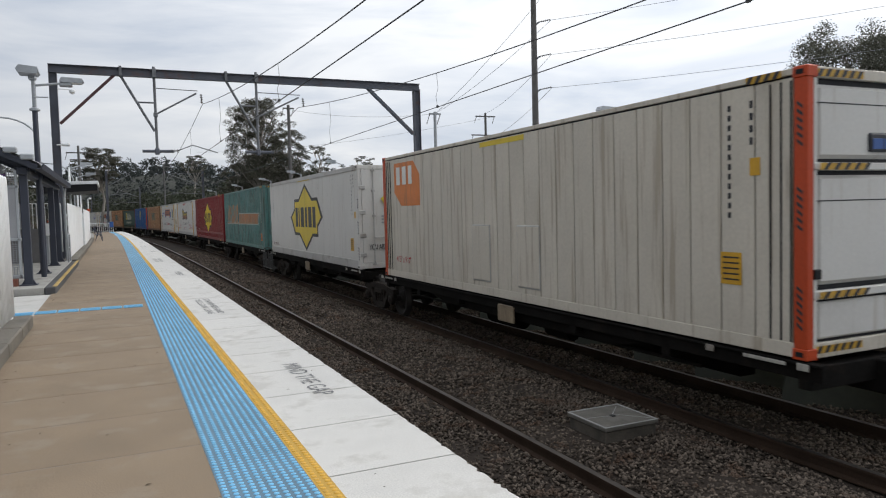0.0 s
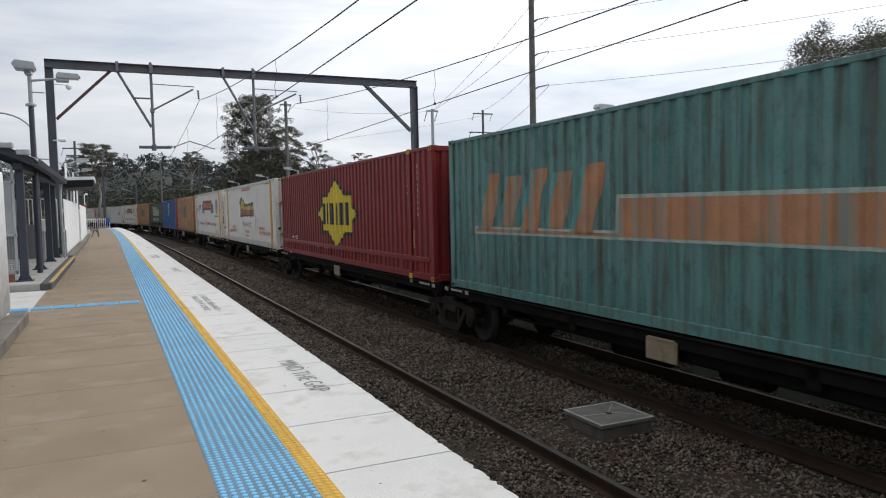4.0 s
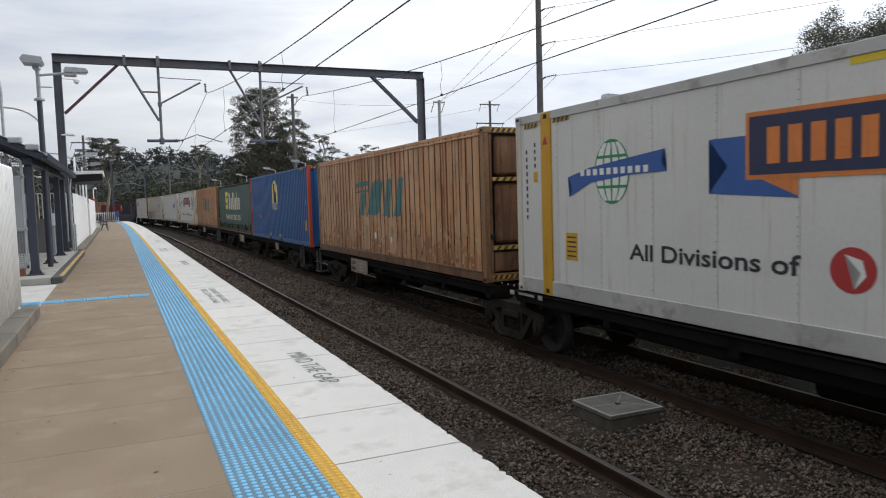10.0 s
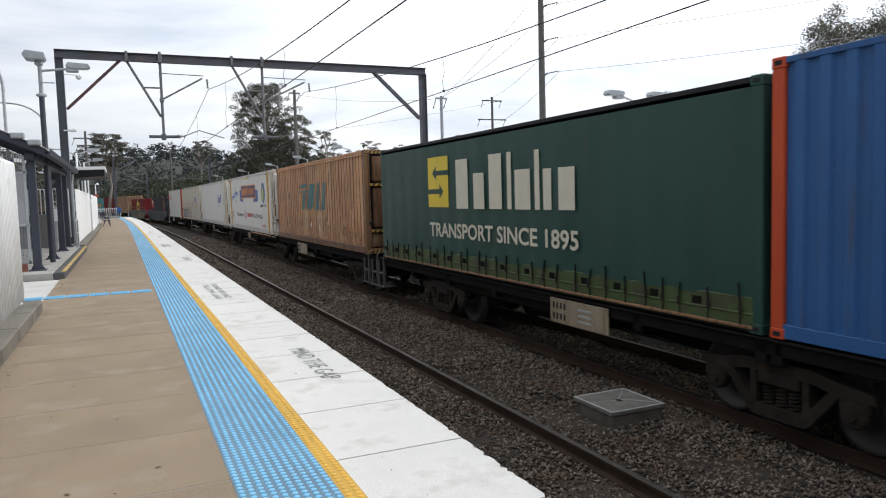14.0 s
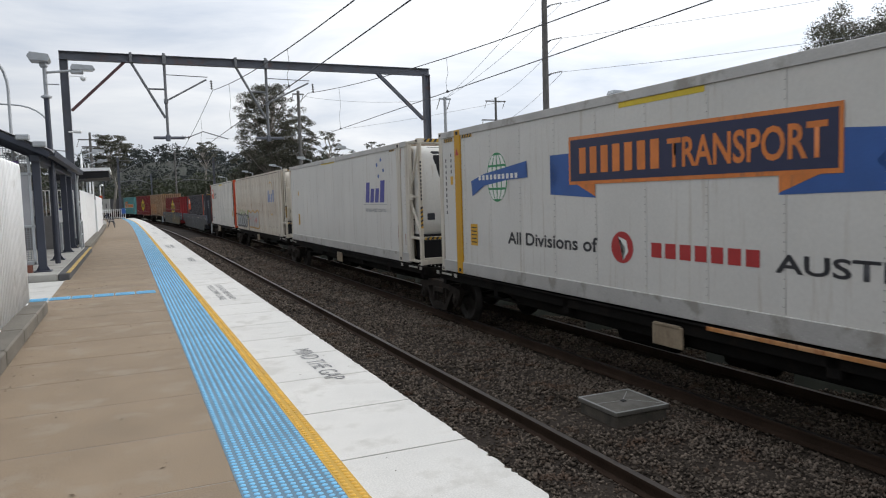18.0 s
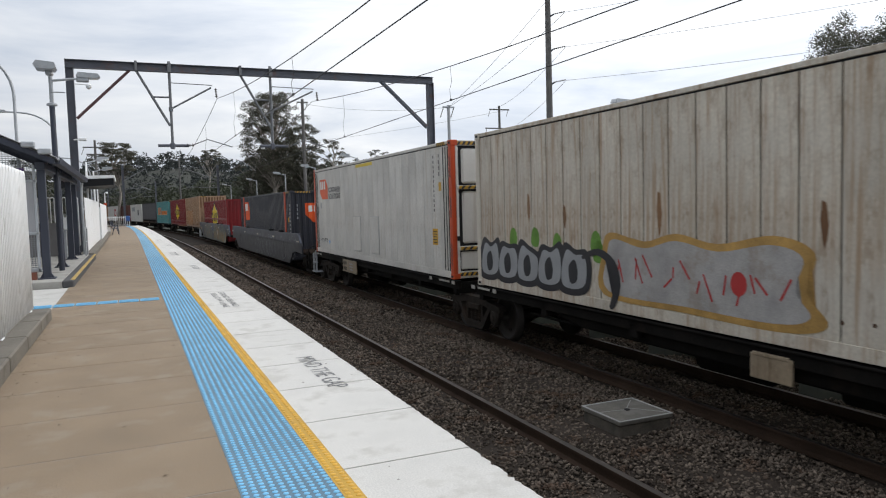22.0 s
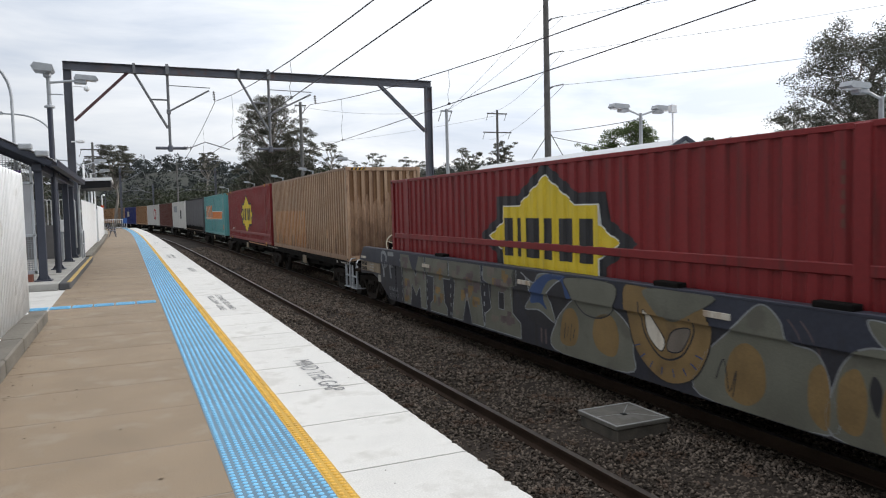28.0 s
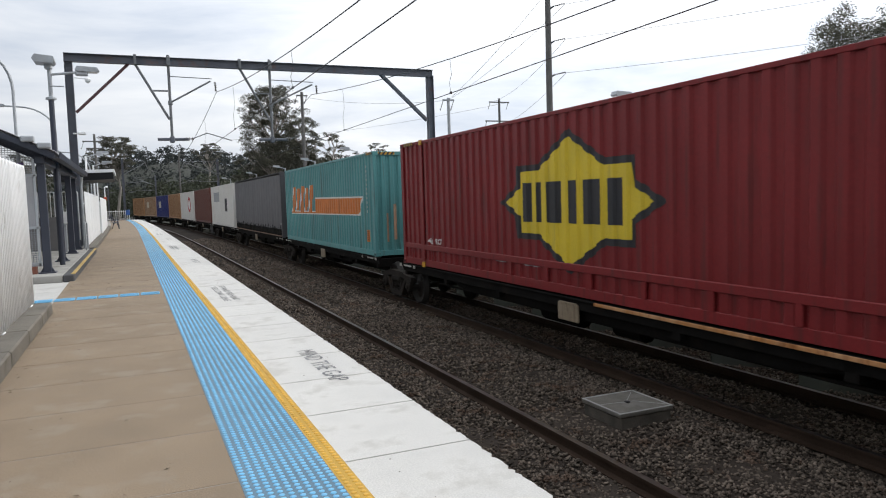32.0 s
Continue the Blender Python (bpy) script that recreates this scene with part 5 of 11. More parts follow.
    swell([(9.72, 1.62), (9.80, 1.0), (10.05, 0.66), (10.5, 0.48), (10.95, 0.62), (11.2, 1.0), (11.22, 1.35), (11.0, 1.62), (10.3, 1.64)], G_OCHRE, 6, D_BLACK, 0.022)
    swell([(10.18, 1.63), (10.2, 1.45), (10.55, 1.25), (11.0, 1.42), (11.3, 1.64)], G_OLIVE, 8)
    stroke([(10.0, 1.44), (10.08, 1.05), (10.40, 0.78), (10.75, 0.86), (10.95, 1.15), (10.92, 1.34)], 0.024, D_BLACK, 8)
    swell([(10.1, 1.35), (10.14, 1.05), (10.38, 0.86), (10.46, 1.0), (10.28, 1.2)], P_CREAM, 9, D_BLACK, 0.016)
    swell([(10.5, 0.90), (10.75, 0.92), (10.9, 1.2), (10.6, 1.14)], G_TAUPE, 9, D_BLACK, 0.016)
    for k in range(8):
        an = 3.5 + 0.36 * k
        stroke([(10.48 + 0.52 * math.cos(an), 1.0 + 0.34 * math.sin(an)), (10.48 + 0.64 * math.cos(an), 1.0 + 0.44 * math.sin(an))], 0.016, G_BLUE, 8, n=1)
    swell([(11.05, 0.46), (11.1, 0.9), (11.4, 1.2), (11.6, 1.35), (11.95, 1.63), (12.2, 1.5), (12.3, 1.28), (12.6, 1.22), (12.75, 0.9), (12.72, 0.45)], G_OLIVE, 5, D_PALE, 0.018)
    swell([(11.45, 0.60), (11.5, 1.0), (11.72, 1.18), (11.95, 1.05), (11.98, 0.7), (11.75, 0.5)], G_OCHRE, 7)
    stroke([(11.3, 0.7), (11.42, 0.95), (11.5, 0.6), (11.6, 0.85), (11.55, 0.55)], 0.014, D_BLACK, 9)
    swell([(12.52, 0.62), (12.52, 1.0), (12.66, 1.12), (12.74, 0.9), (12.72, 0.5)], G_OCHRE, 7)
    swell([(12.78, 0.46), (12.8, 1.0), (13.0, 1.30), (13.35, 1.38), (13.7, 1.15), (13.95, 0.9), (13.9, 0.46)], G_OLIVE, 6, D_PALE, 0.018)
    swell([(13.15, 1.62), (13.3, 1.40), (13.6, 1.36), (13.85, 1.42), (13.98, 1.62), (13.7, 1.55), (13.45, 1.60)], G_OLIVE, 7, D_PALE, 0.014)
    swell([(12.84, 0.60), (12.84, 1.0), (13.02, 1.15), (13.12, 0.9), (13.06, 0.55)], G_OCHRE, 8)
    swell([(13.3, 0.50), (13.28, 1.0), (13.5, 1.2), (13.75, 0.95), (13.8, 0.6), (13.6, 0.44)], G_OCHRE, 8)
    swell([(13.14, 0.95), (13.18, 1.12), (13.26, 1.0), (13.22, 0.75)], D_BLACK, 9)
    swell([(13.75, 0.46), (13.85, 1.0), (14.15, 1.38), (14.5, 1.36), (14.8, 1.12), (14.98, 0.85), (14.8, 0.58), (14.5, 0.44)], G_OLIVE, 9, D_PALE, 0.014)
    swell([(14.62, 0.75), (14.66, 1.05), (14.85, 1.22), (15.0, 0.98), (14.96, 0.72), (14.8, 0.6)], G_OCHRE, 11)
    spray("graffiti_window", D_BLACK, [rect(14.1, 0.92, 0.09, 0.16)], 11)
    for v in (12.3, 12.45, 14.95, 15.12):
        stroke([(v, 1.52), (v + 0.12, 1.38), (v + 0.18, 1.20)], 0.016, G_MAUVE, 4)
    # thin tags, no readable words
    for k in range(3):
        v = 15.45 + 0.17 * k
        stroke([(v, 1.34), (v + 0.05, 1.58), (v + 0.08, 1.38), (v + 0.13, 1.58), (v + 0.15, 1.34)], 0.018, D_PALE, 4, n=1)
    for k in range(4):
        v = 15.45 + 0.15 * k
        stroke([(v, 1.10), (v + 0.05, 1.27), (v + 0.09, 1.12)], 0.015, D_PALE, 4, n=1)
    for k in range(5):
        spray("number_bar", D_GREY, [rect(16.1 + 0.085 * k, 1.13, 0.055, 0.10)], 4)


G_OLIVE = material("grey_green_spray", (0.135, 0.135, 0.105), 0.6, vary=0.2, scale=1.5, dirt=(0.09, 0.082, 0.066), dirt_amount=0.22, bump=0, world_space=False)
G_OCHRE = material("ochre_spray", (0.21, 0.135, 0.052), 0.6, vary=0.2, scale=2, dirt=(0.12, 0.08, 0.04), dirt_amount=0.2, bump=0)
G_MAUVE = material("mauve_spray", (0.115, 0.085, 0.085), 0.6, vary=0.2, scale=2, bump=0)
G_TAUPE = material("taupe_spray", (0.16, 0.135, 0.11), 0.6, vary=0.2, scale=2, bump=0)
G_BLUE = material("blue_spray", (0.03, 0.065, 0.17), 0.6, vary=0.2, scale=2, bump=0)
G_FAINT = material("faint_grey_spray", (0.13, 0.135, 0.14), 0.6, vary=0.3, scale=4, bump=0)


def well_wagon(length, near, far_gap, label):
    """A low well wagon whose deep sides hold the container."""
    w = thing("well_wagon", label, "wagon", group="wagons of the train")
    e = length / 2 + 2.65
    f = e if near == "end" else e - 0.55
    for s in (-1, 1):
        x0, x1 = (-1.43, -1.37) if s < 0 else (1.37, 1.43)
        part("well_side", Geo().prism([(-e, 1.22), (-e + 0.40, 1.62), (f - 0.40, 1.62), (f, 1.22), (f + 0.02, 0.92), (f - 1.0, 0.97), (f - 1.45, 0.88), (f - 2.0, 0.60), (f - 2.35, 0.42), (-e + 2.35, 0.42), (-e + 2.15, 0.60), (-e + 1.75, 0.88), (-e + 1.35, 0.97), (-e - 0.02, 0.92)], x0, x1), P_WELLB, w, "deep painted wagon side")
        xs = s * 1.475
        part("top_band", Geo().prism([(-e + 0.02, 1.30), (-e + 0.02, 1.33), (-e + 0.38, 1.655), (f - 0.38, 1.655), (f - 0.02, 1.33), (f - 0.02, 1.30)], min(xs, xs - s * 0.07), max(xs, xs - s * 0.07)), P_WELL, w, "proud blue-grey top band")
        part("top_chord", Geo().chamfer(min(xs + s * 0.004, xs - s * 0.16), -e + 0.42, 1.64, max(xs + s * 0.004, xs - s * 0.16), f - 0.42, 1.68, 0.008), P_WELL, w)
        for y in (-length / 2 + 0.75, length / 2 - 0.75):
            part("well_joint", Geo().chamfer(min(xs - s * 0.043, xs - s * 0.05), y - 0.02, 0.44, max(xs - s * 0.043, xs - s * 0.05), y + 0.02, 1.30, 0.003), P_BLACK, w)
        for y in (-length * 0.24, length * 0.25, -length * 0.40):
            part("lock_box", Geo().chamfer(min(xs, xs - s * 0.15), y - 0.22, 1.66, max(xs, xs - s * 0.15), y + 0.22, 1.74, 0.01), P_BLACK, w)
    part("well_floor", Geo().box(-1.37, -length / 2 - 0.2, 0.40, 1.37, length / 2 + 0.2, 0.50), P_BLACK, w)
    for s in (-1, 1):
        y = s * (e + 0.3)
        part("end_deck", Geo().chamfer(-1.3, min(s * (length / 2 + 0.3), s * (e + 0.5)), 0.88, 1.3, max(s * (length / 2 + 0.3), s * (e + 0.5)), 0.97, 0.02), P_DECK, w, "rust-brown end deck")
        part("lettering_plate", Geo().chamfer(-1.493, s * ((f if s > 0 else e) - 0.42) - 0.20, 1.36, -1.476, s * ((f if s > 0 else e) - 0.42) + 0.20, 1.42, 0.004), P_GREY_W, w, "pale code plate")
    for k in range(3):
        y = -length * 0.3 + length * 0.3 * k
        part("reflector", Geo().chamfer(-1.492, y - 0.20, 1.40, -1.476, y + 0.20, 1.475, 0.004), P_GREY_W, w, "pale reflective patch")
    graffiti(w, length, near != "end")
    if near != "end":
        y = length / 2 + 1.20
        plate = part("data_plate", Geo().chamfer(-1.452, y - 0.80, 1.02, -1.428, y + 0.80, 1.28, 0.006), P_PLATE, w, "wide grimy cream data panel")
        for k in range(4):
            part("number_bar", Geo().chamfer(-1.458, y + 0.70 - 0.11 * k - 0.04, 1.17, -1.450, y + 0.70 - 0.11 * k + 0.03, 1.26, 0.002), P_BLK, plate)
            part("number_bar", Geo().chamfer(-1.458, y + 0.70 - 0.11 * k - 0.04, 1.04, -1.450, y + 0.70 - 0.11 * k + 0.03, 1.13, 0.002), P_BLK, plate)
        for k in range(3):
            part("text_bar", Geo().chamfer(-1.458, y - 0.30, 1.06 + 0.075 * k, -1.450, y + 0.05, 1.08 + 0.075 * k, 0.002), D_GREY, plate)
        part("notice", Geo().chamfer(-1.445, y - 0.82, 0.80, -1.428, y - 0.62, 0.98, 0.004), D_SILL, w, "small worn white notice")
    if near == "end":
        bogie(w, -e + 0.35)
        coupler(w, -e - 0.4, -1)
        steps(w, -e - 0.3, P_BLACK)
        hand_brake(w, -e + 0.1, 0.55, P_BOGIE)
    if far_gap:
        bogie(w, length / 2 + far_gap / 2)
    else:
        bogie(w, e - 0.35)
        coupler(w, e + 0.4, 1)
        hand_brake(w, e + 0.1, 0.4, P_BLACK)
    return w


# -- the containers, one by one
def upright(b, u, w, mat, label):
    """A lifting upright riveted to the side wall, with a hole in its foot."""
    x, y = -b.W / 2, b.L / 2 - u
    g = Geo().chamfer(x - 0.015, y - w, 0.01, x + 0.02, y + w, b.H - 0.015, 0.012)
    for s in (-1, 1):
        for k in range(47):
            z = 0.12 + 0.059 * k
            g.prism([(y + s * (w + 0.012) - 0.007, z), (y + s * (w + 0.012) + 0.007, z), (y + s * (w + 0.012), z + 0.012)], x - 0.006, x + 0.016)
    ob = part("upright", g, mat, b.ob, label)
    part("lifting_hole", Geo().chamfer(x - 0.019, y - 0.05, 0.05, x - 0.012, y + 0.05, 0.12, 0.003), P_BLK, ob)
    part("lifting_hole", Geo().chamfer(x - 0.019, y - 0.05, b.H - 0.12, x - 0.012, y + 0.05, b.H - 0.05, 0.003), P_BLK, ob)
    return ob


def emblem_star(b, u, v, a, h, line=1.12, outline=True, pale=False):
    if outline:
        b.sign("emblem_outline", D_BLACK, [offset(star(u, v, a, h), 0.105 * (line - 1) / 0.12)], "black outline of the star emblem", 0.006)
    if pale:
        b.sign("emblem_rim", D_WHITE, [offset(star(u, v, a, h), 0.022)], "thin white rim", 0.008)
    b.sign("emblem", D_YEL, [star(u, v, a, h)], "yellow star-shaped emblem", 0.010)
    w = a * 1.40
    spans = ((0.0, 0.115), (0.16, 0.21), (0.27, 0.43), (0.49, 0.585), (0.645, 0.80), (0.85, 0.985))
    b.sign("emblem_bar", D_BLACK, [rect(u - w / 2 + w * (p + q) / 2, v, w * (q - p), h * 0.655) for p, q in spans], "plain black bars across the emblem", 0.014)


def door_end(b, mat, bar=None):
    """Twin cargo doors with locking bars, hinges and gaskets."""
    L, H, W = b.L, b.H, b.W
    y = -L / 2 + 0.03
    for s in (-1, 1):
        x0, x1 = (-W / 2 + 0.11, -0.012) if s < 0 else (0.012, W / 2 - 0.11)
        d = part("door", Geo().chamfer(x0, y - 0.02, 0.17, x1, y + 0.03, H - 0.13, 0.008), mat, b.ob)
        for k in (0.30, 0.72):
            xb = x0 + (x1 - x0) * k
            g = Geo().tube([(xb, y - 0.055, 0.12), (xb, y - 0.055, H - 0.08)], 0.018, 8)
            for z in (0.14, 0.6, 1.5, 2.2, H - 0.16):
                g.chamfer(xb - 0.05, y - 0.07, z - 0.03, xb + 0.05, y - 0.02, z + 0.03, 0.008)
            g.chamfer(min(xb, xb + 0.32), y - 0.09, 0.86, max(xb, xb + 0.32), y - 0.065, 0.90, 0.006)
            part("locking_bar", g, bar or P_ALU, d, "steel locking bar")
        for z in (0.40, 0.95, 1.6, 2.3):
            xh = x0 + 0.01 if s < 0 else x1 - 0.01
            part("hinge", Geo().chamfer(xh - 0.09, y - 0.05, z - 0.055, xh + 0.09, y - 0.01, z + 0.055, 0.012), bar or P_ALU, d)
    part("door_gasket", Geo().box(-0.012, y - 0.018, 0.17, 0.012, y + 0.02, H - 0.13), P_BLK, b.ob)


def cooler_end(b, mat, dark=False, tint="white"):
    """Refrigeration unit set flush in the end frame, its covers parted by black gaps."""
    L, H, W = b.L, b.H, b.W
    y = -L / 2 + 0.02
    e = 0.24 if dark else 0.17
    part("unit_backing", Geo().box(-W / 2 + 0.1, y + 0.10, 0.16, W / 2 - 0.1, y + 0.14, H - 0.12), P_BLK, b.ob)
    for s in (-1, 1):
        part("unit_side_frame", Geo().chamfer(s * (W / 2 - 0.135) - 0.03, y - 0.01, 0.16, s * (W / 2 - 0.135) + 0.03, y + 0.09, H - 0.12, 0.01), mat, b.ob)
    part("unit_upper_cover", Geo().chamfer(-W / 2 + e, y, 2.02, W / 2 - (1.35 if dark else e), y + 0.12, H - 0.17, 0.05), mat, b.ob, tint + " cover of the refrigeration unit")
    part("unit_lower_cover", Geo().chamfer(-W / 2 + e, y, 0.74, W / 2 - e, y + 0.12, 1.88, 0.07), mat, b.ob, tint + " lower cover of the refrigeration unit")
    if dark:
        part("fan_grille", Geo().chamfer(W / 2 - 1.28, y + 0.02, 1.98, W / 2 - 0.17, y + 0.10, H - 0.15, 0.02), P_BLK, b.ob, "black fan grille")
        for k in range(3):
            part("grille_bar", Geo().chamfer(W / 2 - 1.27, y - 0.002, 2.18 + 0.2 * k, W / 2 - 0.18, y + 0.03, 2.20 + 0.2 * k, 0.004), P_ALU, b.ob)
        for k in range(2):
            part("grille_bar", Geo().chamfer(W / 2 - 0.92 + 0.36 * k, y - 0.004, 1.99, W / 2 - 0.90 + 0.36 * k, y + 0.03, H - 0.16, 0.004), P_ALU, b.ob)
    else:
        part("control_panel", Geo().chamfer(-0.30, y - 0.03, 2.10, 0.05, y + 0.02, 2.30, 0.02), P_SLATE, b.ob, "dark control panel")
        part("control_display", Geo().chamfer(-0.26, y - 0.036, 2.13, -0.10, y - 0.028, 2.24, 0.006), D_BLUE, b.ob)
        part("control_display", Geo().chamfer(-0.08, y - 0.036, 2.13, 0.02, y - 0.028, 2.24, 0.006), D_BLUE, b.ob)
        part("cover_seam", Geo().chamfer(-W / 2 + e, y - 0.004, 2.58, W / 2 - e, y + 0.02, 2.592, 0.003).chamfer(-W / 2 + e, y - 0.004, 1.60, W / 2 - e, y + 0.02, 1.612, 0.003), P_BLK, b.ob)
        part("cover_seam", Geo().chamfer(0.28, y - 0.004, 0.76, 0.29, y + 0.02, 1.60, 0.003), P_BLK, b.ob)
    part("unit_crossbar", Geo().chamfer(-W / 2 + 0.11, y - 0.02, 1.91, W / 2 - 0.11, y + 0.06, 1.99, 0.01), mat, b.ob)
    part("unit_crossbar", Geo().chamfer(-W / 2 + 0.11, y - 0.02, 0.61, W / 2 - 0.11, y + 0.06, 0.70, 0.01), mat, b.ob)
    part("unit_base", Geo().chamfer(-W / 2 + 0.20, y + 0.005, 0.20, W / 2 - 0.5, y + 0.12, 0.58, 0.02), mat, b.ob)
    part("unit_latch", Geo().chamfer(-W / 2 + 0.10, y - 0.035, 0.82, -W / 2 + 0.20, y + 0.01, 0.92, 0.01), P_BLK, b.ob)
    for v in (0.655, 1.95):
        b.end_sign("warning_stripe", D_HAZ, [rect(0.16 + (1.05 if dark else 0.35), v, 2.1 if dark else 0.7, 0.07)], "yellow and black warning stripe", 0.055)
        for k in range(14 if dark else 5):
            u = 0.20 + 0.15 * k
            b.end_sign("warning_hatching", D_BLACK, [[(u, v - 0.035), (u + 0.06, v - 0.035), (u + 0.12, v + 0.035), (u + 0.06, v + 0.035)]], "", 0.058)
    b.hazard(0.14, 0.7, H - 0.07, "end")
    b.hazard(0.14, 0.7, 0.10, "end")


def shell(prof, stations, back):
    """A bowed cover: the front line prof (y, z) carried across x, set back at its rounded sides."""
    g, n = Geo(), len(prof)
    for x, away in stations:
        g.v += [(x, min(y + away, back), z) for y, z in prof]
    for a in range(len(stations) - 1):
        for k in range(n - 1):
            i = a * n + k
            g.f.append((i, i + n, i + n + 1, i + 1))
    return g


def cooler_cage(b, deep, grille=False, stays=True):
    """An open end frame with stays, and the refrigeration unit recessed behind it."""
    L, H, W, mat = b.L, b.H, b.W, P_CREAM
    y0, y1 = -L / 2, -L / 2 + deep
    part("bulkhead", Geo().chamfer(-W / 2 + 0.04, y1 - 0.02, 0.16, W / 2 - 0.04, y1 + 0.06, H - 0.08, 0.01), P_PLATE, b.ob, "grimy cream bulkhead behind the unit")
    for s in (-1, 1):
        x = s * (W / 2 - 0.04)
        part("frame_upright", Geo().chamfer(x - 0.045, y1 - 0.16, 0.05, x + 0.045, y1 + 0.10, H - 0.03, 0.012), mat, b.ob)
        if stays:
            part("frame_stay", Geo().beam((x, y0 + 0.07, H - 0.12), (x, y1 - 0.10, 1.66), 0.045, 0.05), mat, b.ob, "diagonal stay")
            part("frame_stay", Geo().beam((x, y0 + 0.07, 0.68), (x, y1 - 0.10, 1.54), 0.045, 0.05), mat, b.ob, "diagonal stay")
            part("stay_plate", Geo().chamfer(x - 0.03, y1 - 0.24, 1.52, x + 0.03, y1 - 0.04, 1.68, 0.015), mat, b.ob)
            part("frame_rail", Geo().chamfer(x - 0.03, y0 + 0.05, 1.58, x + 0.03, y1 - 0.15, 1.63, 0.008), mat, b.ob)
        for z0, z1 in ((0.60, 0.66), (H - 0.085, H - 0.025), (0.05, 0.11)):
            part("frame_rail", Geo().chamfer(x - 0.035, y0 + 0.08, z0, x + 0.035, y1, z1, 0.01), mat, b.ob)
    part("frame_brace", Geo().beam((-W / 2 + 0.08, y0 + 0.06, 0.09), (-W / 2 + 0.5, y1 - 0.1, 0.09), 0.05, 0.05), mat, b.ob, "low diagonal brace")
    part("frame_crossbar", Geo().chamfer(-W / 2 + 0.085, y0 + 0.02, 0.59, W / 2 - 0.085, y0 + 0.09, 0.66, 0.01), mat, b.ob)
    line = [(y0 + 0.30, 0.70), (y0 + 0.235, 0.76), (y0 + 0.21, 1.0), (y0 + 0.20, 1.45), (y0 + 0.20, 1.75), (y0 + 0.22, 2.05), (y0 + 0.27, 2.35), (y0 + 0.36, 2.60), (y0 + 0.48, 2.74), (y0 + 0.64, 2.81), (y1, 2.83)]
    zs, ys = [q[1] for q in line], [q[0] for q in line]

    def cover(x0, x1, z0, z1, lift, edge=0.02, slant=0.0):
        pts = np.linspace(z0, z1, 9)
        g = shell([(float(np.interp(z, zs, ys)) - lift, float(z)) for z in pts], [(x0, 0.05), (x0 + edge * 0.3, 0.012), (x0 + edge, 0.0), (x1 - edge, 0.0), (x1 - edge * 0.3, 0.012), (x1, 0.05)], y1)
        if slant:
            g.v = [(x + slant * (z1 - z) / (z1 - z0) * (1 if x < (x0 + x1) / 2 else 0), y, z) for x, y, z in g.v]
        return g
    e = -W / 2 + 0.13
    side = [(e, 9.0), (e, 0.22), (e + 0.03, 0.10), (e + 0.08, 0.035), (e + 0.16, 0.0)]
    unit = part("refrigeration_unit", shell(line, side + [(-x, a) for x, a in side[::-1]], y1), P_WHITE if b.mat is not P_GREY_W else P_CREAM, b.ob, "white rounded refrigeration unit", True)
    if grille:
        part("grille_rim", cover(-1.05, -0.19, 1.58, 2.70, 0.012, 0.05), P_ALU, unit, "grey rim of the grille", True)
        part("grille_panel", cover(-0.99, -0.25, 1.68, 2.65, 0.022, 0.04), P_BLK, unit, "black louvred grille panel", True)
        for k in range(4):
            z = 1.84 + 0.215 * k
            part("louvre", Geo().tube([(-0.99 + 0.74 * q, float(np.interp(z, zs, ys)) - 0.035, z + 0.03 * (2 * q - 1) ** 2 - 0.035 * (q - 0.5)) for q in np.linspace(0, 1, 9)], 0.016, 6), P_ALU, unit, "curved grey louvre")
        part("unit_window", cover(-0.08, 0.36, 2.28, 2.56, 0.010, 0.02), P_SLATE, unit)
        part("unit_vent", cover(-0.72, -0.54, 0.80, 0.92, 0.014, 0.015), P_BLK, unit)
        part("unit_badge", cover(-1.0, -0.82, 1.12, 1.17, 0.010, 0.01), D_GREY, unit)
        for x0, z0, x1, z1 in ((-1.08, 1.50, 1.08, 1.515), (-0.37, 0.74, -0.357, 1.50), (0.37, 0.74, 0.383, 1.50)):
            part("cover_seam", cover(x0, x1, z0, z1, 0.004, 0.004), P_BLK, unit)
        part("lower_box", Geo().chamfer(-W / 2 + 0.36, y0 + 0.24, 0.13, W / 2 - 0.30, y1 - 0.05, 0.58, 0.04).chamfer(-W / 2 + 0.40, y0 + 0.232, 0.34, W / 2 - 0.34, y0 + 0.25, 0.352, 0.003), P_WHITE, b.ob, "white lower equipment box")
        part("water_tank", Geo().chamfer(-W / 2 + 0.08, y0 + 0.30, 0.14, -W / 2 + 0.34, y1 - 0.12, 0.54, 0.05).lathe([(0.54, 0.045), (0.585, 0.045)], (-W / 2 + 0.2, y0 + 0.42, 0), 2, 10), M_WHITE, b.ob, "white plastic tank")
    else:
        part("unit_hood", cover(-0.80, 1.02, 1.72, 2.78, 0.012, 0.05, 0.24), P_BLK, unit, "black upper hood", True)
        part("louvre_rim", cover(-0.55, 0.36, 1.80, 2.68, 0.020, 0.04), P_ALU, unit, "grey rim of the louvres", True)
        part("louvre_recess", cover(-0.51, 0.32, 1.84, 2.65, 0.026, 0.04), P_BLK, unit, "", True)
        for k in range(9):
            z = 1.90 + 0.083 * k
            part("louvre", cover(-0.50, 0.31, z, z + 0.045, 0.040, 0.02), P_CREAM, unit)
        part("unit_display", cover(-0.96, -0.76, 1.05, 1.21, 0.012, 0.02), P_SLATE, unit, "dark display window")
        for x0, z0, x1, z1 in ((-0.55, 1.63, 1.08, 1.64), (-0.56, 0.74, -0.548, 1.72)):
            part("cover_seam", cover(x0, x1, z0, z1, 0.004, 0.004), P_BLK, unit)
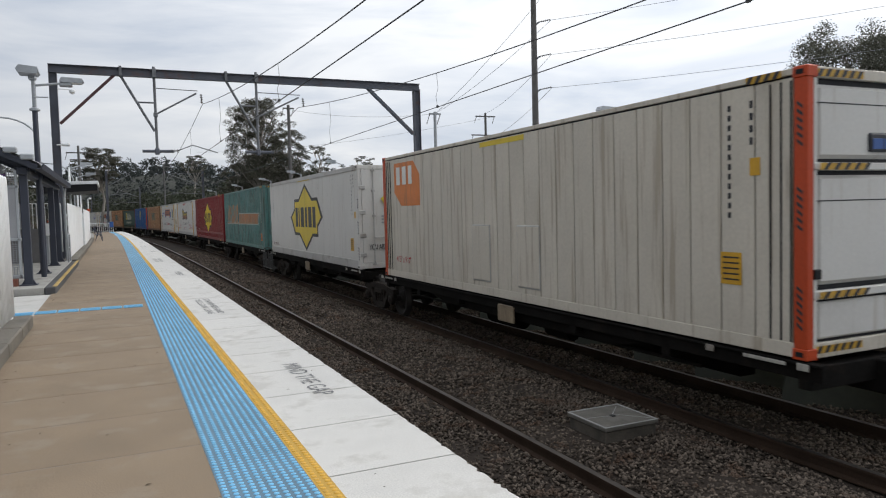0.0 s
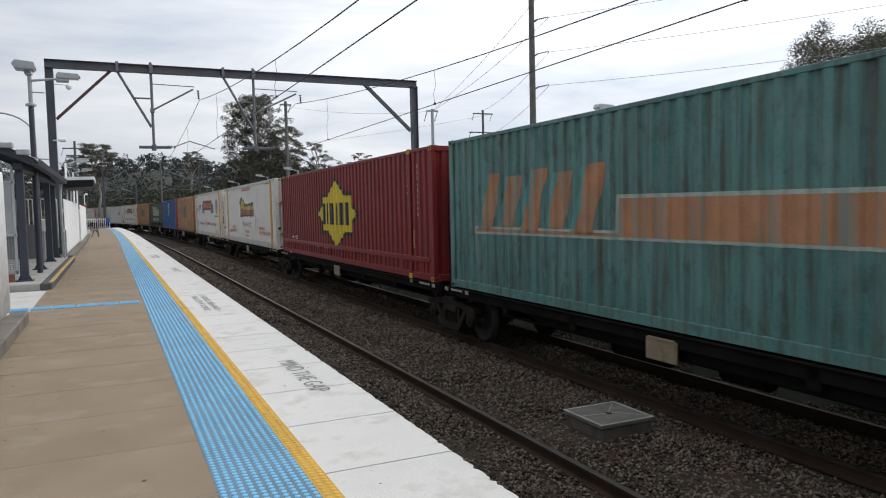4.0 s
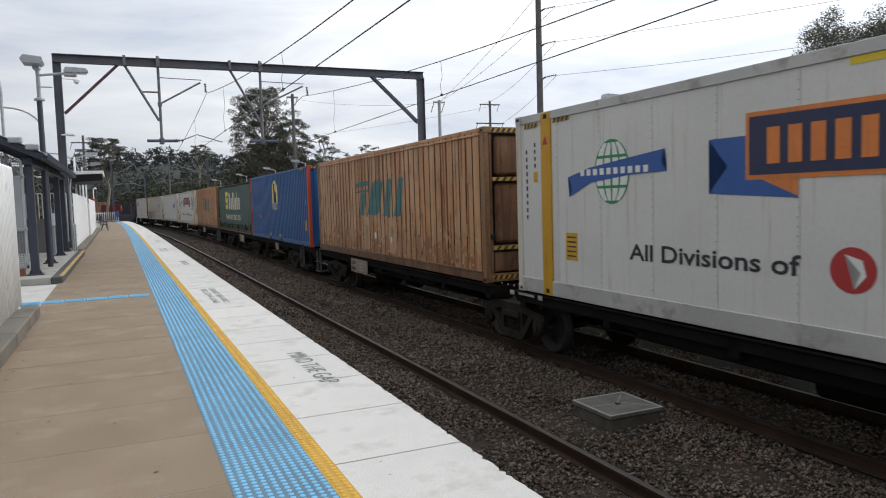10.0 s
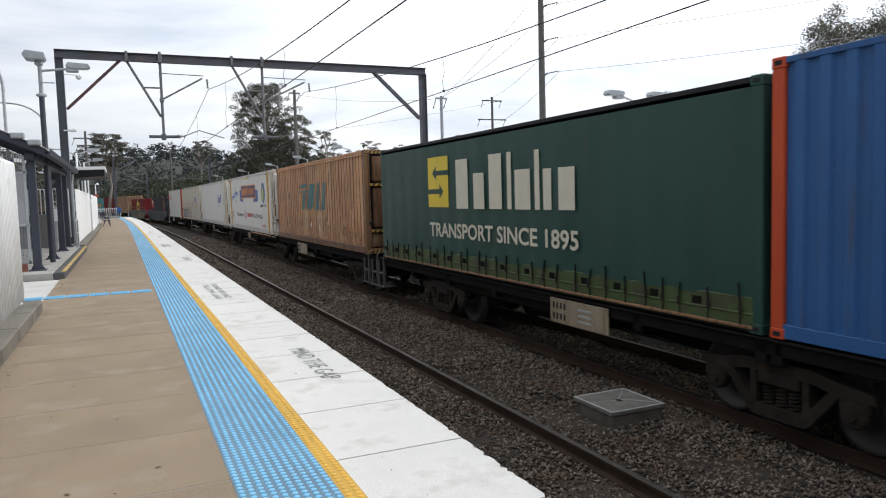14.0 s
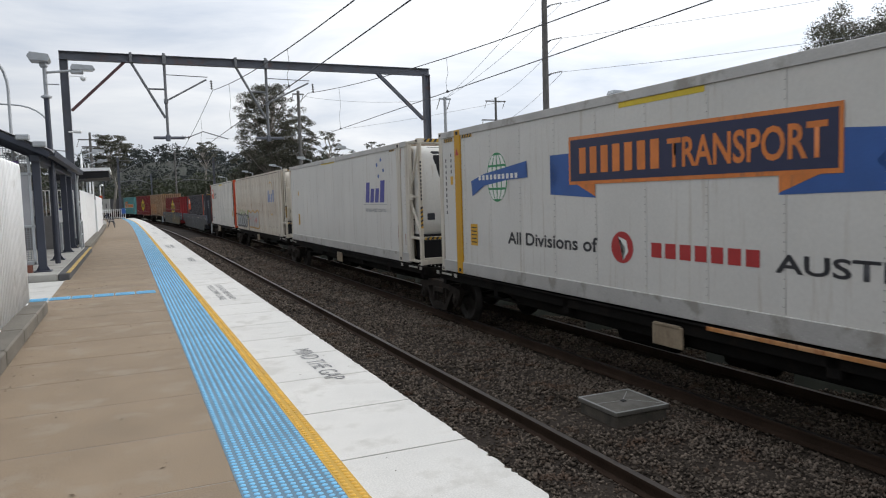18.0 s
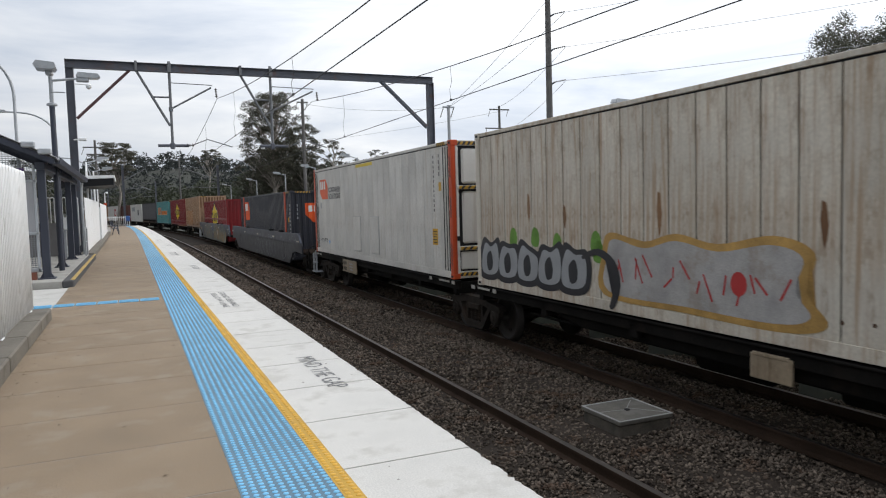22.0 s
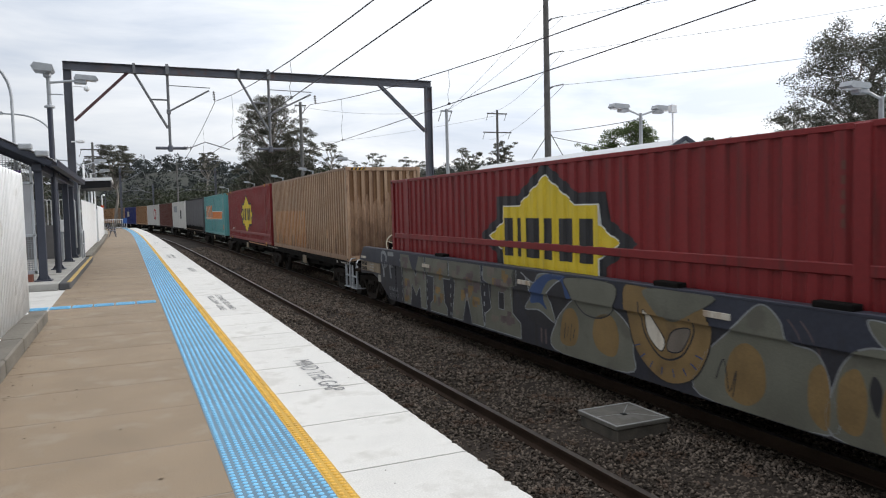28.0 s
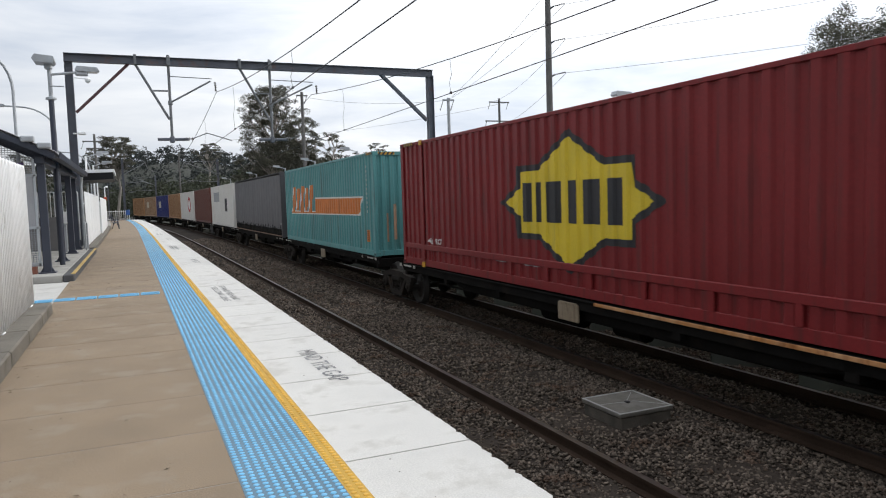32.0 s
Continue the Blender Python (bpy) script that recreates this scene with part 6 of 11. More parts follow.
        part("lower_box", Geo().chamfer(-W / 2 + 0.16, y0 + 0.22, 0.12, W / 2 - 0.16, y1 - 0.05, 0.58, 0.03), P_BLK, b.ob, "black lower equipment box")
    part("unit_sill", Geo().chamfer(-W / 2 + 0.10, y0 + 0.20, 0.665, W / 2 - 0.10, y1, 0.715, 0.012), P_BLK, b.ob)
    for k in range(3):
        z = 0.98 + 0.16 * k
        part("hose", Geo().tube([(-W / 2 + 0.16, y1 - 0.03, z + 0.12), (-W / 2 + 0.13, y1 - 0.09, z + 0.08), (-W / 2 + 0.17, y1 - 0.12, z), (-W / 2 + 0.12, y1 - 0.06, z - 0.10)], 0.014, 6), P_BLK, b.ob, "black hose")
    part("valve_block", Geo().chamfer(-W / 2 + 0.09, y1 - 0.08, 0.78, -W / 2 + 0.17, y1 - 0.02, 0.90, 0.012), P_BLK, b.ob)
    if not stays:
        part("frame_crossbar", Geo().chamfer(-W / 2 + 0.085, y0 + 0.02, 1.25, W / 2 - 0.085, y0 + 0.09, 1.32, 0.01), mat, b.ob)
        part("frame_crossbar", Geo().chamfer(-W / 2 + 0.085, y0 + 0.02, 2.10, W / 2 - 0.085, y0 + 0.09, 2.17, 0.01), mat, b.ob)
    b.hazard(0.14, 1.0, H - 0.05, "end")
    b.end_sign("warning_stripe", D_HAZ, [rect(0.42, 0.625, 0.62, 0.06)], "yellow and black warning stripe", 0.018)
    b.end_sign("warning_hatching", D_BLACK, [[(0.14 + 0.12 * k, 0.595), (0.20 + 0.12 * k, 0.595), (0.24 + 0.12 * k, 0.655), (0.18 + 0.12 * k, 0.655)] for k in range(5)], "", 0.021)
    b.end_sign("code_mark", D_BLACK, [rect(0.042, 1.55 + 0.085 * k, 0.035, 0.055) for k in range(11)], "", 0.038)
    b.end_sign("warning_stripe", D_HAZ, [rect(0.042, 1.12, 0.06, 0.5)], "yellow and black warning stripe", 0.037)
    b.end_sign("warning_hatching", D_BLACK, [[(0.012, 0.90 + 0.1 * k), (0.072, 0.94 + 0.1 * k), (0.072, 0.99 + 0.1 * k), (0.012, 0.95 + 0.1 * k)] for k in range(5)], "", 0.040)


def scf_box(i):
    b = Box("refrigerated_container", "dirty white refrigerated container with orange-red end posts and an orange emblem", 12.19, 2.95, P_CREAM if i == 0 else P_OFFW, P_ORED, P_CREAM if i == 0 else P_OFFW)
    b.panelled(0.47, rib=0.0, back=P_BLK, end=False)
    cooler_end(b, P_WHITE, i == 13)
    if i == 0:
        b.sign("emblem", D_ORANGE, [[(0.78, 2.75), (2.01, 2.75), (2.36, 2.42), (2.36, 1.73), (1.22, 1.73), (0.78, 2.05)]], "orange emblem with cut corners")
        b.sign("emblem_bar", D_WHITE, [rect(1.05, 2.44, 0.24, 0.42), rect(1.43, 2.44, 0.24, 0.42), rect(1.80, 2.44, 0.22, 0.42)], "plain white bars on the emblem", 0.010)
    else:
        b.sign("emblem", D_SCF, [[(0.84, 2.56), (1.68, 2.56), (1.92, 2.32), (1.92, 1.88), (1.14, 1.88), (0.84, 2.11)]], "orange emblem with cut corners")
        b.sign("emblem_bar", D_WHITE, [rect(1.02, 2.36, 0.18, 0.28), rect(1.27, 2.36, 0.18, 0.28), rect(1.52, 2.36, 0.16, 0.28)], "plain white bars on the emblem", 0.010)
        b.sign("wording", D_BLACK, words("CONTAINER", 2.75, 2.18, 1.44, 0.175))
        b.sign("wording", D_BLACK, words("SOLUTIONS", 2.75, 1.965, 1.44, 0.175))
        b.sign("sticker", D_BLUE, [rect(5.41, 0.735, 0.20, 0.03), rect(5.41, 0.625, 0.20, 0.03)], "blue edge of a small sticker")
        b.sign("sticker", D_GREEN, [rect(5.41, 0.68, 0.20, 0.08)], "small green sticker")
        b.sign("snowflake_mark", D_SKY, [star(1.95, 0.42, 0.085, 0.085)], "small pale blue star mark")
        b.sign("bare_patch", D_GREY, [rect(0.55, 0.50, 0.13, 0.22), rect(0.62, 1.50, 0.15, 0.22), rect(0.95, 1.66, 0.15, 0.20)], "grey patch where a label was", 0.007)
    for u0, u1 in ((4.90, 5.58), (6.58, 7.26)):
        uc, w = (u0 + u1) / 2, u1 - u0
        g = Geo().chamfer(-b.W / 2 - 0.012, b.L / 2 - u1, 0.28, -b.W / 2 + 0.012, b.L / 2 - u0, 1.30, 0.03)
        part("hatch_frame", Geo().chamfer(-b.W / 2 - 0.004, b.L / 2 - u1 - 0.02, 0.26, -b.W / 2 + 0.012, b.L / 2 - u0 + 0.02, 1.32, 0.03), P_ALU, b.ob)
        part("hatch", g, b.mat, b.ob, "small inspection hatch")
    b.sign("top_strip", D_YEL, [rect(6.05, 2.79, 1.58, 0.09)], "yellow notice strip")
    b.placard(11.22, 0.88, 0.30, 0.36)
    b.code(11.20, 1.42, 2.70, n=12)
    b.code(11.50, 2.2, 2.72, n=4)
    b.placard(11.55, 1.99, 0.14, 0.19)
    b.hazard(11.45, 0.45, 2.90)
    for u in (0.26, 0.38, 0.52, 11.75, 11.88, 12.0):
        part("end_joint", Geo().chamfer(-b.W / 2 - 0.005, b.L / 2 - u - 0.007, 0.17, -b.W / 2 + 0.012, b.L / 2 - u + 0.007, b.H - 0.13, 0.002), P_BLK, b.ob)
    b.sign("wording", D_BLACK if i else D_RED, words("41'3\" x 9'6\" RF" if i else "41'3\" x 9'10\"", 1.27, 0.46, 0.92, 0.15))
    for v in (0.30, 1.30, 2.15):
        for k in range(6):
            z = v + 0.075 * k
            part("post_stripe", Geo().prism([(-b.L / 2 + 0.05, z), (-b.L / 2 + 0.12, z + 0.05), (-b.L / 2 + 0.12, z + 0.085), (-b.L / 2 + 0.05, z + 0.035)], -b.W / 2 - 0.003, -b.W / 2 + 0.004), D_BLACK, b.ob, "black hatching on the post")
    return b


L_STRIPE = 12.12


def white_star_box():
    b = Box("insulated_container", "white container with a yellow star emblem and barred doors", 12.19, 2.93, P_WHITE, P_WHITE, P_ALU)
    b.panelled(1.16, end=False, rib=0.03)
    door_end(b, P_WHITE)
    emblem_star(b, 6.10, 1.475, 2.08, 1.08)
    b.sign("top_strip", D_YEL, [rect(5.9, 2.80, 1.7, 0.08)], "yellow notice strip")
    b.placard(11.51, 0.68, 0.30, 0.36)
    b.placard(11.86, 1.53, 0.13, 0.18)
    b.code(11.58, 1.5, 2.7, n=11)
    b.code(0.60, 1.46, 2.70, n=11)
    b.code(11.75, 2.3, 2.7, n=4)
    for u in (0.05, L_STRIPE):
        for k in range(14):
            z = 0.25 + 0.075 * k + 0.35 * (k // 5)
            part("post_stripe", Geo().prism([(b.L / 2 - u - 0.05, z), (b.L / 2 - u + 0.03, z + 0.04), (b.L / 2 - u + 0.03, z + 0.075), (b.L / 2 - u - 0.05, z + 0.035)], -b.W / 2 - 0.003, -b.W / 2 + 0.004), D_BLACK, b.ob, "black hatching on the post")
    b.hazard(0.25, 0.45, 2.82)
    b.hazard(11.6, 0.4, 2.82)
    b.sign("wording", P_BROWN, words("40'  PLUS", 0.93, 0.385, 1.06, 0.13))
    b.end_sign("emblem", D_YEL, [star(1.23, 1.98, 0.58, 0.42)], "yellow star-shaped emblem", 0.075)
    b.end_sign("emblem_bar", D_BLACK, blocks(1.23, 1.98, 0.80, 0.24, 6), "plain black bars across the emblem", 0.080)
    b.placard(0.42, 0.95, 0.26, 0.42, "end")
    b.placard(2.02, 0.95, 0.22, 0.34, "end")
    b.end_sign("wording", D_BLACK, words("YOU ARE PASSING", 0.78, 0.62, 1.0, 0.15), lift=0.05)
    b.end_sign("wording", D_BLACK, words("ANOTHER", 1.72, 0.66, 0.5, 0.13), lift=0.05)
    for u, v in ((0.82, 1.3), (1.52, 1.42), (1.95, 1.4), (1.55, 2.35), (2.05, 2.35)):
        b.end_sign("data_line", D_GREY, [rect(u, v + 0.09 * k, 0.30, 0.045) for k in range(3)], lift=0.05)
    return b


def teal_box(second=False):
    mat = P_TEAL2 if second else P_TEAL
    b = Box("corrugated_container", "%s teal corrugated steel container with an orange emblem" % ("clean" if second else "faded"), 12.19, 2.93, mat)
    b.walls()
    k = 1.0
    g = D_ORANGE if second else D_FADED
    for du, mt, lift in ((-0.10, D_WHITE if second else P_TEAL2, 0.005), (0.0, g, 0.008)):
        b.sign("emblem_block", mt, blocks(3.15 + du, 1.68, 3.7, 1.02, 5, 0.34, 0.60, 0.15), "slanted orange block" if du == 0 else "pale edge of the block", lift)
    b.sign("emblem_edge", D_PALER if not second else D_WHITE, [[(1.0, 1.10), (10.72, 1.13), (11.08, 1.70), (5.2, 1.73), (5.2, 1.24), (1.0, 1.24)]], "pale edge of the band", 0.005)
    b.sign("emblem_band", g, [[(1.1, 1.14), (10.66, 1.17), (10.99, 1.65), (5.3, 1.68), (5.3, 1.20), (1.1, 1.20)]], "orange band", 0.008)
    b.placard(11.44, 0.56, 0.32, 0.34, mat=D_ORANGE)
    b.code(11.5, 1.2, 2.6, D_PALER, n=11)
    b.hazard(11.6, 0.45, b.H - 0.05)
    b.hazard(0.15, 0.5, b.H - 0.06, "end")
    b.end_sign("rust_run", P_RUSTEND, [rect(0.62, 0.95, 0.10, 1.0), rect(0.40, 0.80, 0.06, 0.8), rect(1.0, 0.7, 0.16, 0.6)], "rust run down the end", 0.004)
    b.end_sign("mark", D_NAVY, [[(1.05, 1.9), (1.25, 1.72), (1.45, 1.9), (1.25, 2.08)]], "dark diamond mark")
    return b


def red_star_box(wellb=False):
    L = 14.2 if wellb else 14.63
    b = Box("corrugated_container", "dark red corrugated container with a big yellow star emblem", L, 2.93, P_RED)
    b.walls(0.30, 0.036)
    emblem_star(b, 7.38 if not wellb else 7.36, 1.475 if not wellb else 1.66, 2.0 if not wellb else 1.92, 1.015 if not wellb else 1.03, 1.22 if wellb else 1.12, pale=wellb)
    b.sign("wording", D_WHITE, words("4' x 9'10\"", 1.98, 0.62, 0.76, 0.13), lift=0.008)
    g = Geo()
    lo = 1.47 if wellb else 0.40
    g.chamfer(-b.W / 2 - 0.004, -L / 2 + 0.2, lo, -b.W / 2 + 0.03, L / 2 - 0.2, lo + 0.12, 0.01)
    if not wellb:
        for k in range(12):
            y = -L / 2 + 0.6 + (L - 1.2) * k / 11
            g.chamfer(-b.W / 2 - 0.002, y - 0.05, 0.16, -b.W / 2 + 0.03, y + 0.05, 0.42, 0.008)
    part("lower_rail", g, P_RED, b.ob)
    if wellb:
        for u in (1.15, L - 1.3):
            part("frame_post", Geo().chamfer(-b.W / 2 - 0.010, L / 2 - u - 0.09, 0.02, -b.W / 2 + 0.03, L / 2 - u + 0.09, b.H - 0.02, 0.012), P_RED, b.ob)
    if not wellb:
        b.sign("scrape_mark", D_GREY, [rect(u, v, w, 0.035) for u, v, w in ((2.42, 0.50, 0.80), (3.42, 0.49, 0.40), (4.08, 0.43, 0.55), (5.1, 0.40, 0.35), (6.2, 0.40, 0.5))], "pale scrape marks", 0.008)
        for u in (1.32, L - 1.32):
            part("frame_post", Geo().chamfer(-b.W / 2 - 0.006, L / 2 - u - 0.09, 0.12, -b.W / 2 + 0.03, L / 2 - u + 0.09, b.H - 0.12, 0.010), P_RED, b.ob)
            for z in (0.05, b.H - 0.05):
                part("casting_paint", Geo().chamfer(-b.W / 2 - 0.010, L / 2 - u - 0.085, z - 0.06, -b.W / 2 + 0.02, L / 2 - u + 0.085, z + 0.06, 0.008), P_YEL, b.ob, "yellow painted casting")
        b.hazard(0.25, 0.6, b.H - 0.04)
    b.code(L - 0.9, 1.4, 2.6, P_BROWN if wellb else D_WHITE)
    b.code(L - 1.5, 1.9, 2.6, P_BROWN if wellb else D_WHITE, n=5)
    b.code(2.1, 1.2, 2.5, D_WHITE, face="end")
    b.placard(L - 1.1, 0.9, 0.14, 0.4, mat=P_ORANGE)
    for z in (0.059, b.H - 0.059):
        part("casting_paint", Geo().chamfer(-b.W / 2 - 0.008, -L / 2 + 0.01, z - 0.05, -b.W / 2 + 0.01, -L / 2 + 0.16, z + 0.05, 0.006), P_YEL, b.ob, "yellow painted corner")
    return b


def blend_box():
    """White box with yellow uprights near both ends."""
    b = Box("refrigerated_container", "clean white refrigerated container with yellow uprights and a yellow-black emblem", 13.90, 2.95, P_WHITE, P_WHITE, P_ALU)
    b.panelled(1.15, end=False, rib=0.025)
    cooler_end(b, P_WHITE, True)
    for u in (1.01, 13.05):
        upright(b, u, 0.15, P_YEL, "yellow painted upright")
        b.sign("wording", D_RED, words("R\nA\nI\nL\n\nW\nA\nG\nO\nN", u, 1.12, 0.115, 1.12), lift=0.034)
        b.sign("arrow", D_RED, [rect(u, 0.43, 0.035, 0.20), [(u - 0.06, 0.33), (u, 0.20), (u + 0.06, 0.33)]], "red arrow", 0.034)
    # a run of bulging strokes: black surround, yellow over orange
    swell = [(5.00, 2.04), (5.30, 2.24), (5.66, 2.34), (5.98, 2.24), (6.12, 2.12), (6.32, 2.24), (6.50, 2.06), (6.95, 1.98), (7.40, 1.98), (7.85, 1.98), (8.10, 2.06), (8.28, 1.98), (8.58, 2.05), (8.92, 2.00), (8.98, 1.78), (8.96, 1.42), (8.72, 1.32), (8.40, 1.40), (8.10, 1.30), (7.70, 1.38), (7.30, 1.32), (6.85, 1.38), (6.40, 1.32), (5.95, 1.34), (5.40, 1.28), (5.18, 1.36), (5.26, 1.60), (5.34, 1.92), (5.08, 1.98)]
    b.sign("emblem_surround", D_BLACK, [curve(swell, True, 3)], "black surround of the flowing emblem", 0.006)
    strokes = ((5.50, 1.42, 2.20, 0.10), (5.86, 1.76, 2.16, 0.10), (5.90, 1.42, 1.70, 0.11), (6.24, 1.42, 2.10, 0.08), (6.58, 1.42, 1.90, 0.10), (6.95, 1.44, 1.88, 0.10), (7.28, 1.44, 1.88, 0.10), (7.60, 1.44, 1.88, 0.10), (7.95, 1.44, 1.92, 0.10), (8.30, 1.44, 1.90, 0.09), (8.72, 1.42, 1.92, 0.12))
    for u, v0, v1, h in strokes:
        mid = 1.68
        lean = 0.16
        if v1 > mid:
            a0 = max(v0, mid)
            b.sign("emblem_stroke", D_YEL, [[(u - h + lean * (a0 - 1.4), a0), (u + h + lean * (a0 - 1.4), a0), (u + h * 0.9 + lean * (v1 - 1.4), v1 - 0.04), (u + lean * (v1 - 1.4), v1), (u - h + lean * (v1 - 1.4), v1 - 0.05)]], "yellow stroke of the emblem", 0.010)
        for k in range(3):
            a0, a1 = mid - 0.03 - 0.085 * k - 0.055, mid - 0.03 - 0.085 * k
            if a0 > v0 - 0.05:
                b.sign("emblem_stroke", D_ORANGE, [[(u - h * (1 - 0.12 * k) + lean * (a0 - 1.4), a0), (u + h * (1 - 0.12 * k) + lean * (a0 - 1.4), a0), (u + h + lean * (a1 - 1.4), a1), (u - h + lean * (a1 - 1.4), a1)]], "orange stripe of the emblem", 0.010)
    b.sign("wording", D_BLACK, words("T R A N S P O R T", 7.05, 0.955, 2.52, 0.20))
    b.sign("wording", D_RED, words("FORKIES DO NOT", 7.06, 0.60, 1.12, 0.13))
    b.sign("wording", D_RED, words("HIT HERE!", 7.06, 0.40, 0.62, 0.12))
    b.sign("wording", D_RED, words("CAUTION DO NOT", 10.85, 0.82, 1.35, 0.14))
    b.sign("wording", D_RED, words("LOAD IN WELL WAGON", 10.88, 0.62, 1.5, 0.14))
    b.sign("underline", D_YEL, [rect(10.88, 0.51, 1.5, 0.03)])
    b.sign("wording", D_RED, words("46'6\"/14.2M", 12.15, 0.61, 0.86, 0.20))
    b.sign("wording", D_RED, words("CAUTION DO NOT", 3.10, 0.80, 1.25, 0.13))
    b.sign("wording", D_RED, words("LOAD IN WELL WAGON", 3.12, 0.61, 1.46, 0.13))
    b.sign("underline", D_YEL, [rect(3.15, 0.50, 1.5, 0.03)])
    b.sign("wording", D_RED, words("46'6\"/14.2M", 1.88, 0.55, 0.84, 0.18))
    b.sign("top_strip", D_RED, [rect(7.01, 2.70, 2.42, 0.14)], "red notice strip")
    b.sign("wording", D_WHITE, words("CAUTION-NO FORKLIFT IMPACT IN THIS AREA", 7.01, 2.70, 2.34, 0.075), lift=0.010)
    b.sign("notice", D_GREY, [rect(1.66, 2.54, 0.58, 0.05), rect(1.66, 2.38, 0.30, 0.05)])
    b.hazard(1.25, 0.5, 2.82)
    for (u0, u1) in ((5.80, 6.28), (7.87, 8.37)):
        b.sign("hatch_outline", D_GREY, [rect(u0, 0.66, 0.015, 0.86), rect(u1, 0.66, 0.015, 0.86), rect((u0 + u1) / 2, 1.09, u1 - u0, 0.015), rect((u0 + u1) / 2, 0.23, u1 - u0, 0.015)], "outline of a small hatch")
    b.hazard(11.9, 0.9, 2.80)
    part("marker_lamp", Geo().chamfer(-b.W / 2 - 0.01, b.L / 2 - 12.3, 0.03, -b.W / 2 + 0.01, b.L / 2 - 12.08, 0.13, 0.006), D_RED, b.ob, "red marker plate")
    b.code(13.68, 1.0, 2.4)
    b.sign("scuff", D_GREY, [rect(9.35, 1.15, 0.10, 0.85), rect(9.75, 1.0, 0.10, 0.6)], "grey rub mark", 0.004)
    return b


def ribbon_box():
    """White cage-fronted box with blue ribbon emblem and leaf oval."""
    b = Box("refrigerated_container", "white refrigerated container with a ribbon banner emblem and a leaf oval", 14.17, 2.95, P_WHITE, P_CREAM, P_ALU, cage=0.78)
    cage_body(b, 0.78, True)
    for u in (0.95, 12.85):
        upright(b, u, 0.14, P_YEL, "yellow painted upright")
        b.sign("triangle", D_RED, [[(u - 0.08, 2.42), (u + 0.08, 2.42), (u, 2.56)]], "red triangle", 0.034)
    b.sign("ribbon_tail", D_BLUE, [[(4.40, 1.58), (5.6, 1.52), (5.6, 2.20), (4.40, 2.20), (4.68, 1.88)], [(8.8, 1.52), (10.15, 1.55), (9.85, 1.82), (10.18, 2.10), (8.8, 2.20)]], "blue ribbon tail", 0.006)
    b.sign("ribbon_fold", D_ORANGE, [[(5.05, 1.76), (5.6, 1.76), (5.6, 1.54)], [(8.8, 1.54), (8.8, 1.76), (9.4, 1.76)]], "orange fold", 0.009)
    b.sign("banner_rim", D_ORANGE, [[(4.94, 1.72), (9.54, 1.72), (9.54, 2.40), (4.94, 2.44)]], "orange rim of the banner", 0.011)
    b.sign("banner", D_NAVY, [[(4.99, 1.77), (9.49, 1.77), (9.49, 2.35), (4.99, 2.39)]], "navy banner", 0.0135)
    b.sign("banner_bar", D_ORANGE, blocks(6.10, 2.07, 1.85, 0.38, 7, fill=0.62), "plain orange bars", 0.017)
    b.sign("wording", D_ORANGE, words("TRANSPORT", 8.25, 2.06, 2.25, 0.37), lift=0.017)
    b.sign("oval", D_BLUE, [disc(11.58, 1.95, 0.49, 0.49)], "blue oval", 0.006)
    b.sign("leaf", D_YEL, [[(11.58, 2.36), (11.36, 2.10), (11.25, 1.85), (11.33, 1.62), (11.58, 1.52)]], "yellow half leaf", 0.010)
    b.sign("leaf", D_GREEN, [[(11.58, 2.36), (11.58, 1.52), (11.80, 1.60), (11.90, 1.85), (11.84, 2.16), (11.78, 1.98), (11.70, 2.10)]], "green half leaf", 0.010)
    b.sign("name_bar", D_BLACK, blocks(11.12, 1.33, 0.78, 0.12, 7), "plain black bars")
    b.sign("wording", D_BLACK, words("RURAL", 12.01, 1.33, 0.70, 0.12))
    b.sign("globe", D_GREEN, [disc(2.60, 1.92, 0.39, 0.45)], "green globe outline", 0.006)
    for x0, x1 in ((-0.35, -0.20), (-0.16, -0.025), (0.025, 0.16), (0.20, 0.35)):
        for z0, z1 in ((-0.40, -0.23), (-0.19, 0.0), (0.0, 0.19), (0.23, 0.40)):
            def bend(x, z):
                return (2.60 + x * math.sqrt(1 - (z / 0.45) ** 2) * 1.02, 1.92 + z)
            b.sign("globe_gap", D_WHITE, [[bend(x0, z0), bend(x1, z0), bend(x1, (z0 + z1) / 2), bend(x1, z1), bend(x0, z1), bend(x0, (z0 + z1) / 2)]], "", 0.009)
    b.sign("globe_ribbon", D_BLUE, [[(1.58, 1.58), (2.1, 1.78), (3.0, 1.86), (3.70, 1.88), (3.60, 2.02), (3.68, 2.16), (3.0, 2.08), (2.1, 2.00), (1.54, 1.88), (1.66, 1.74)]], "blue ribbon", 0.012)
    b.sign("ribbon_bar", D_WHITE, blocks(2.62, 1.93, 1.55, 0.09, 10, fill=0.6), "", 0.015)
    b.sign("wording", D_BLACK, words("All Divisions of", 4.30, 0.83, 2.68, 0.22))
    b.sign("emblem", D_RED, [disc(6.20, 0.83, 0.24, 0.22)], "red globe mark")
    b.sign("emblem_curl", D_WHITE, [[(6.12, 0.98), (6.30, 0.93), (6.34, 0.78), (6.22, 0.65), (6.28, 0.81)]], "", 0.010)
    b.sign("name_bar", D_RED, blocks(7.68, 0.83, 1.82, 0.19, 7), "plain red bars")
    b.sign("wording", D_BLACK, words("AUSTRALIA", 9.98, 0.80, 2.44, 0.20))
    b.sign("wording", D_GREY, words("LIMITED", 10.90, 0.60, 0.5, 0.05))
    b.sign("wording", D_RED, words("46'6\" x 9'10\"", 11.47, 0.35, 0.90, 0.19))
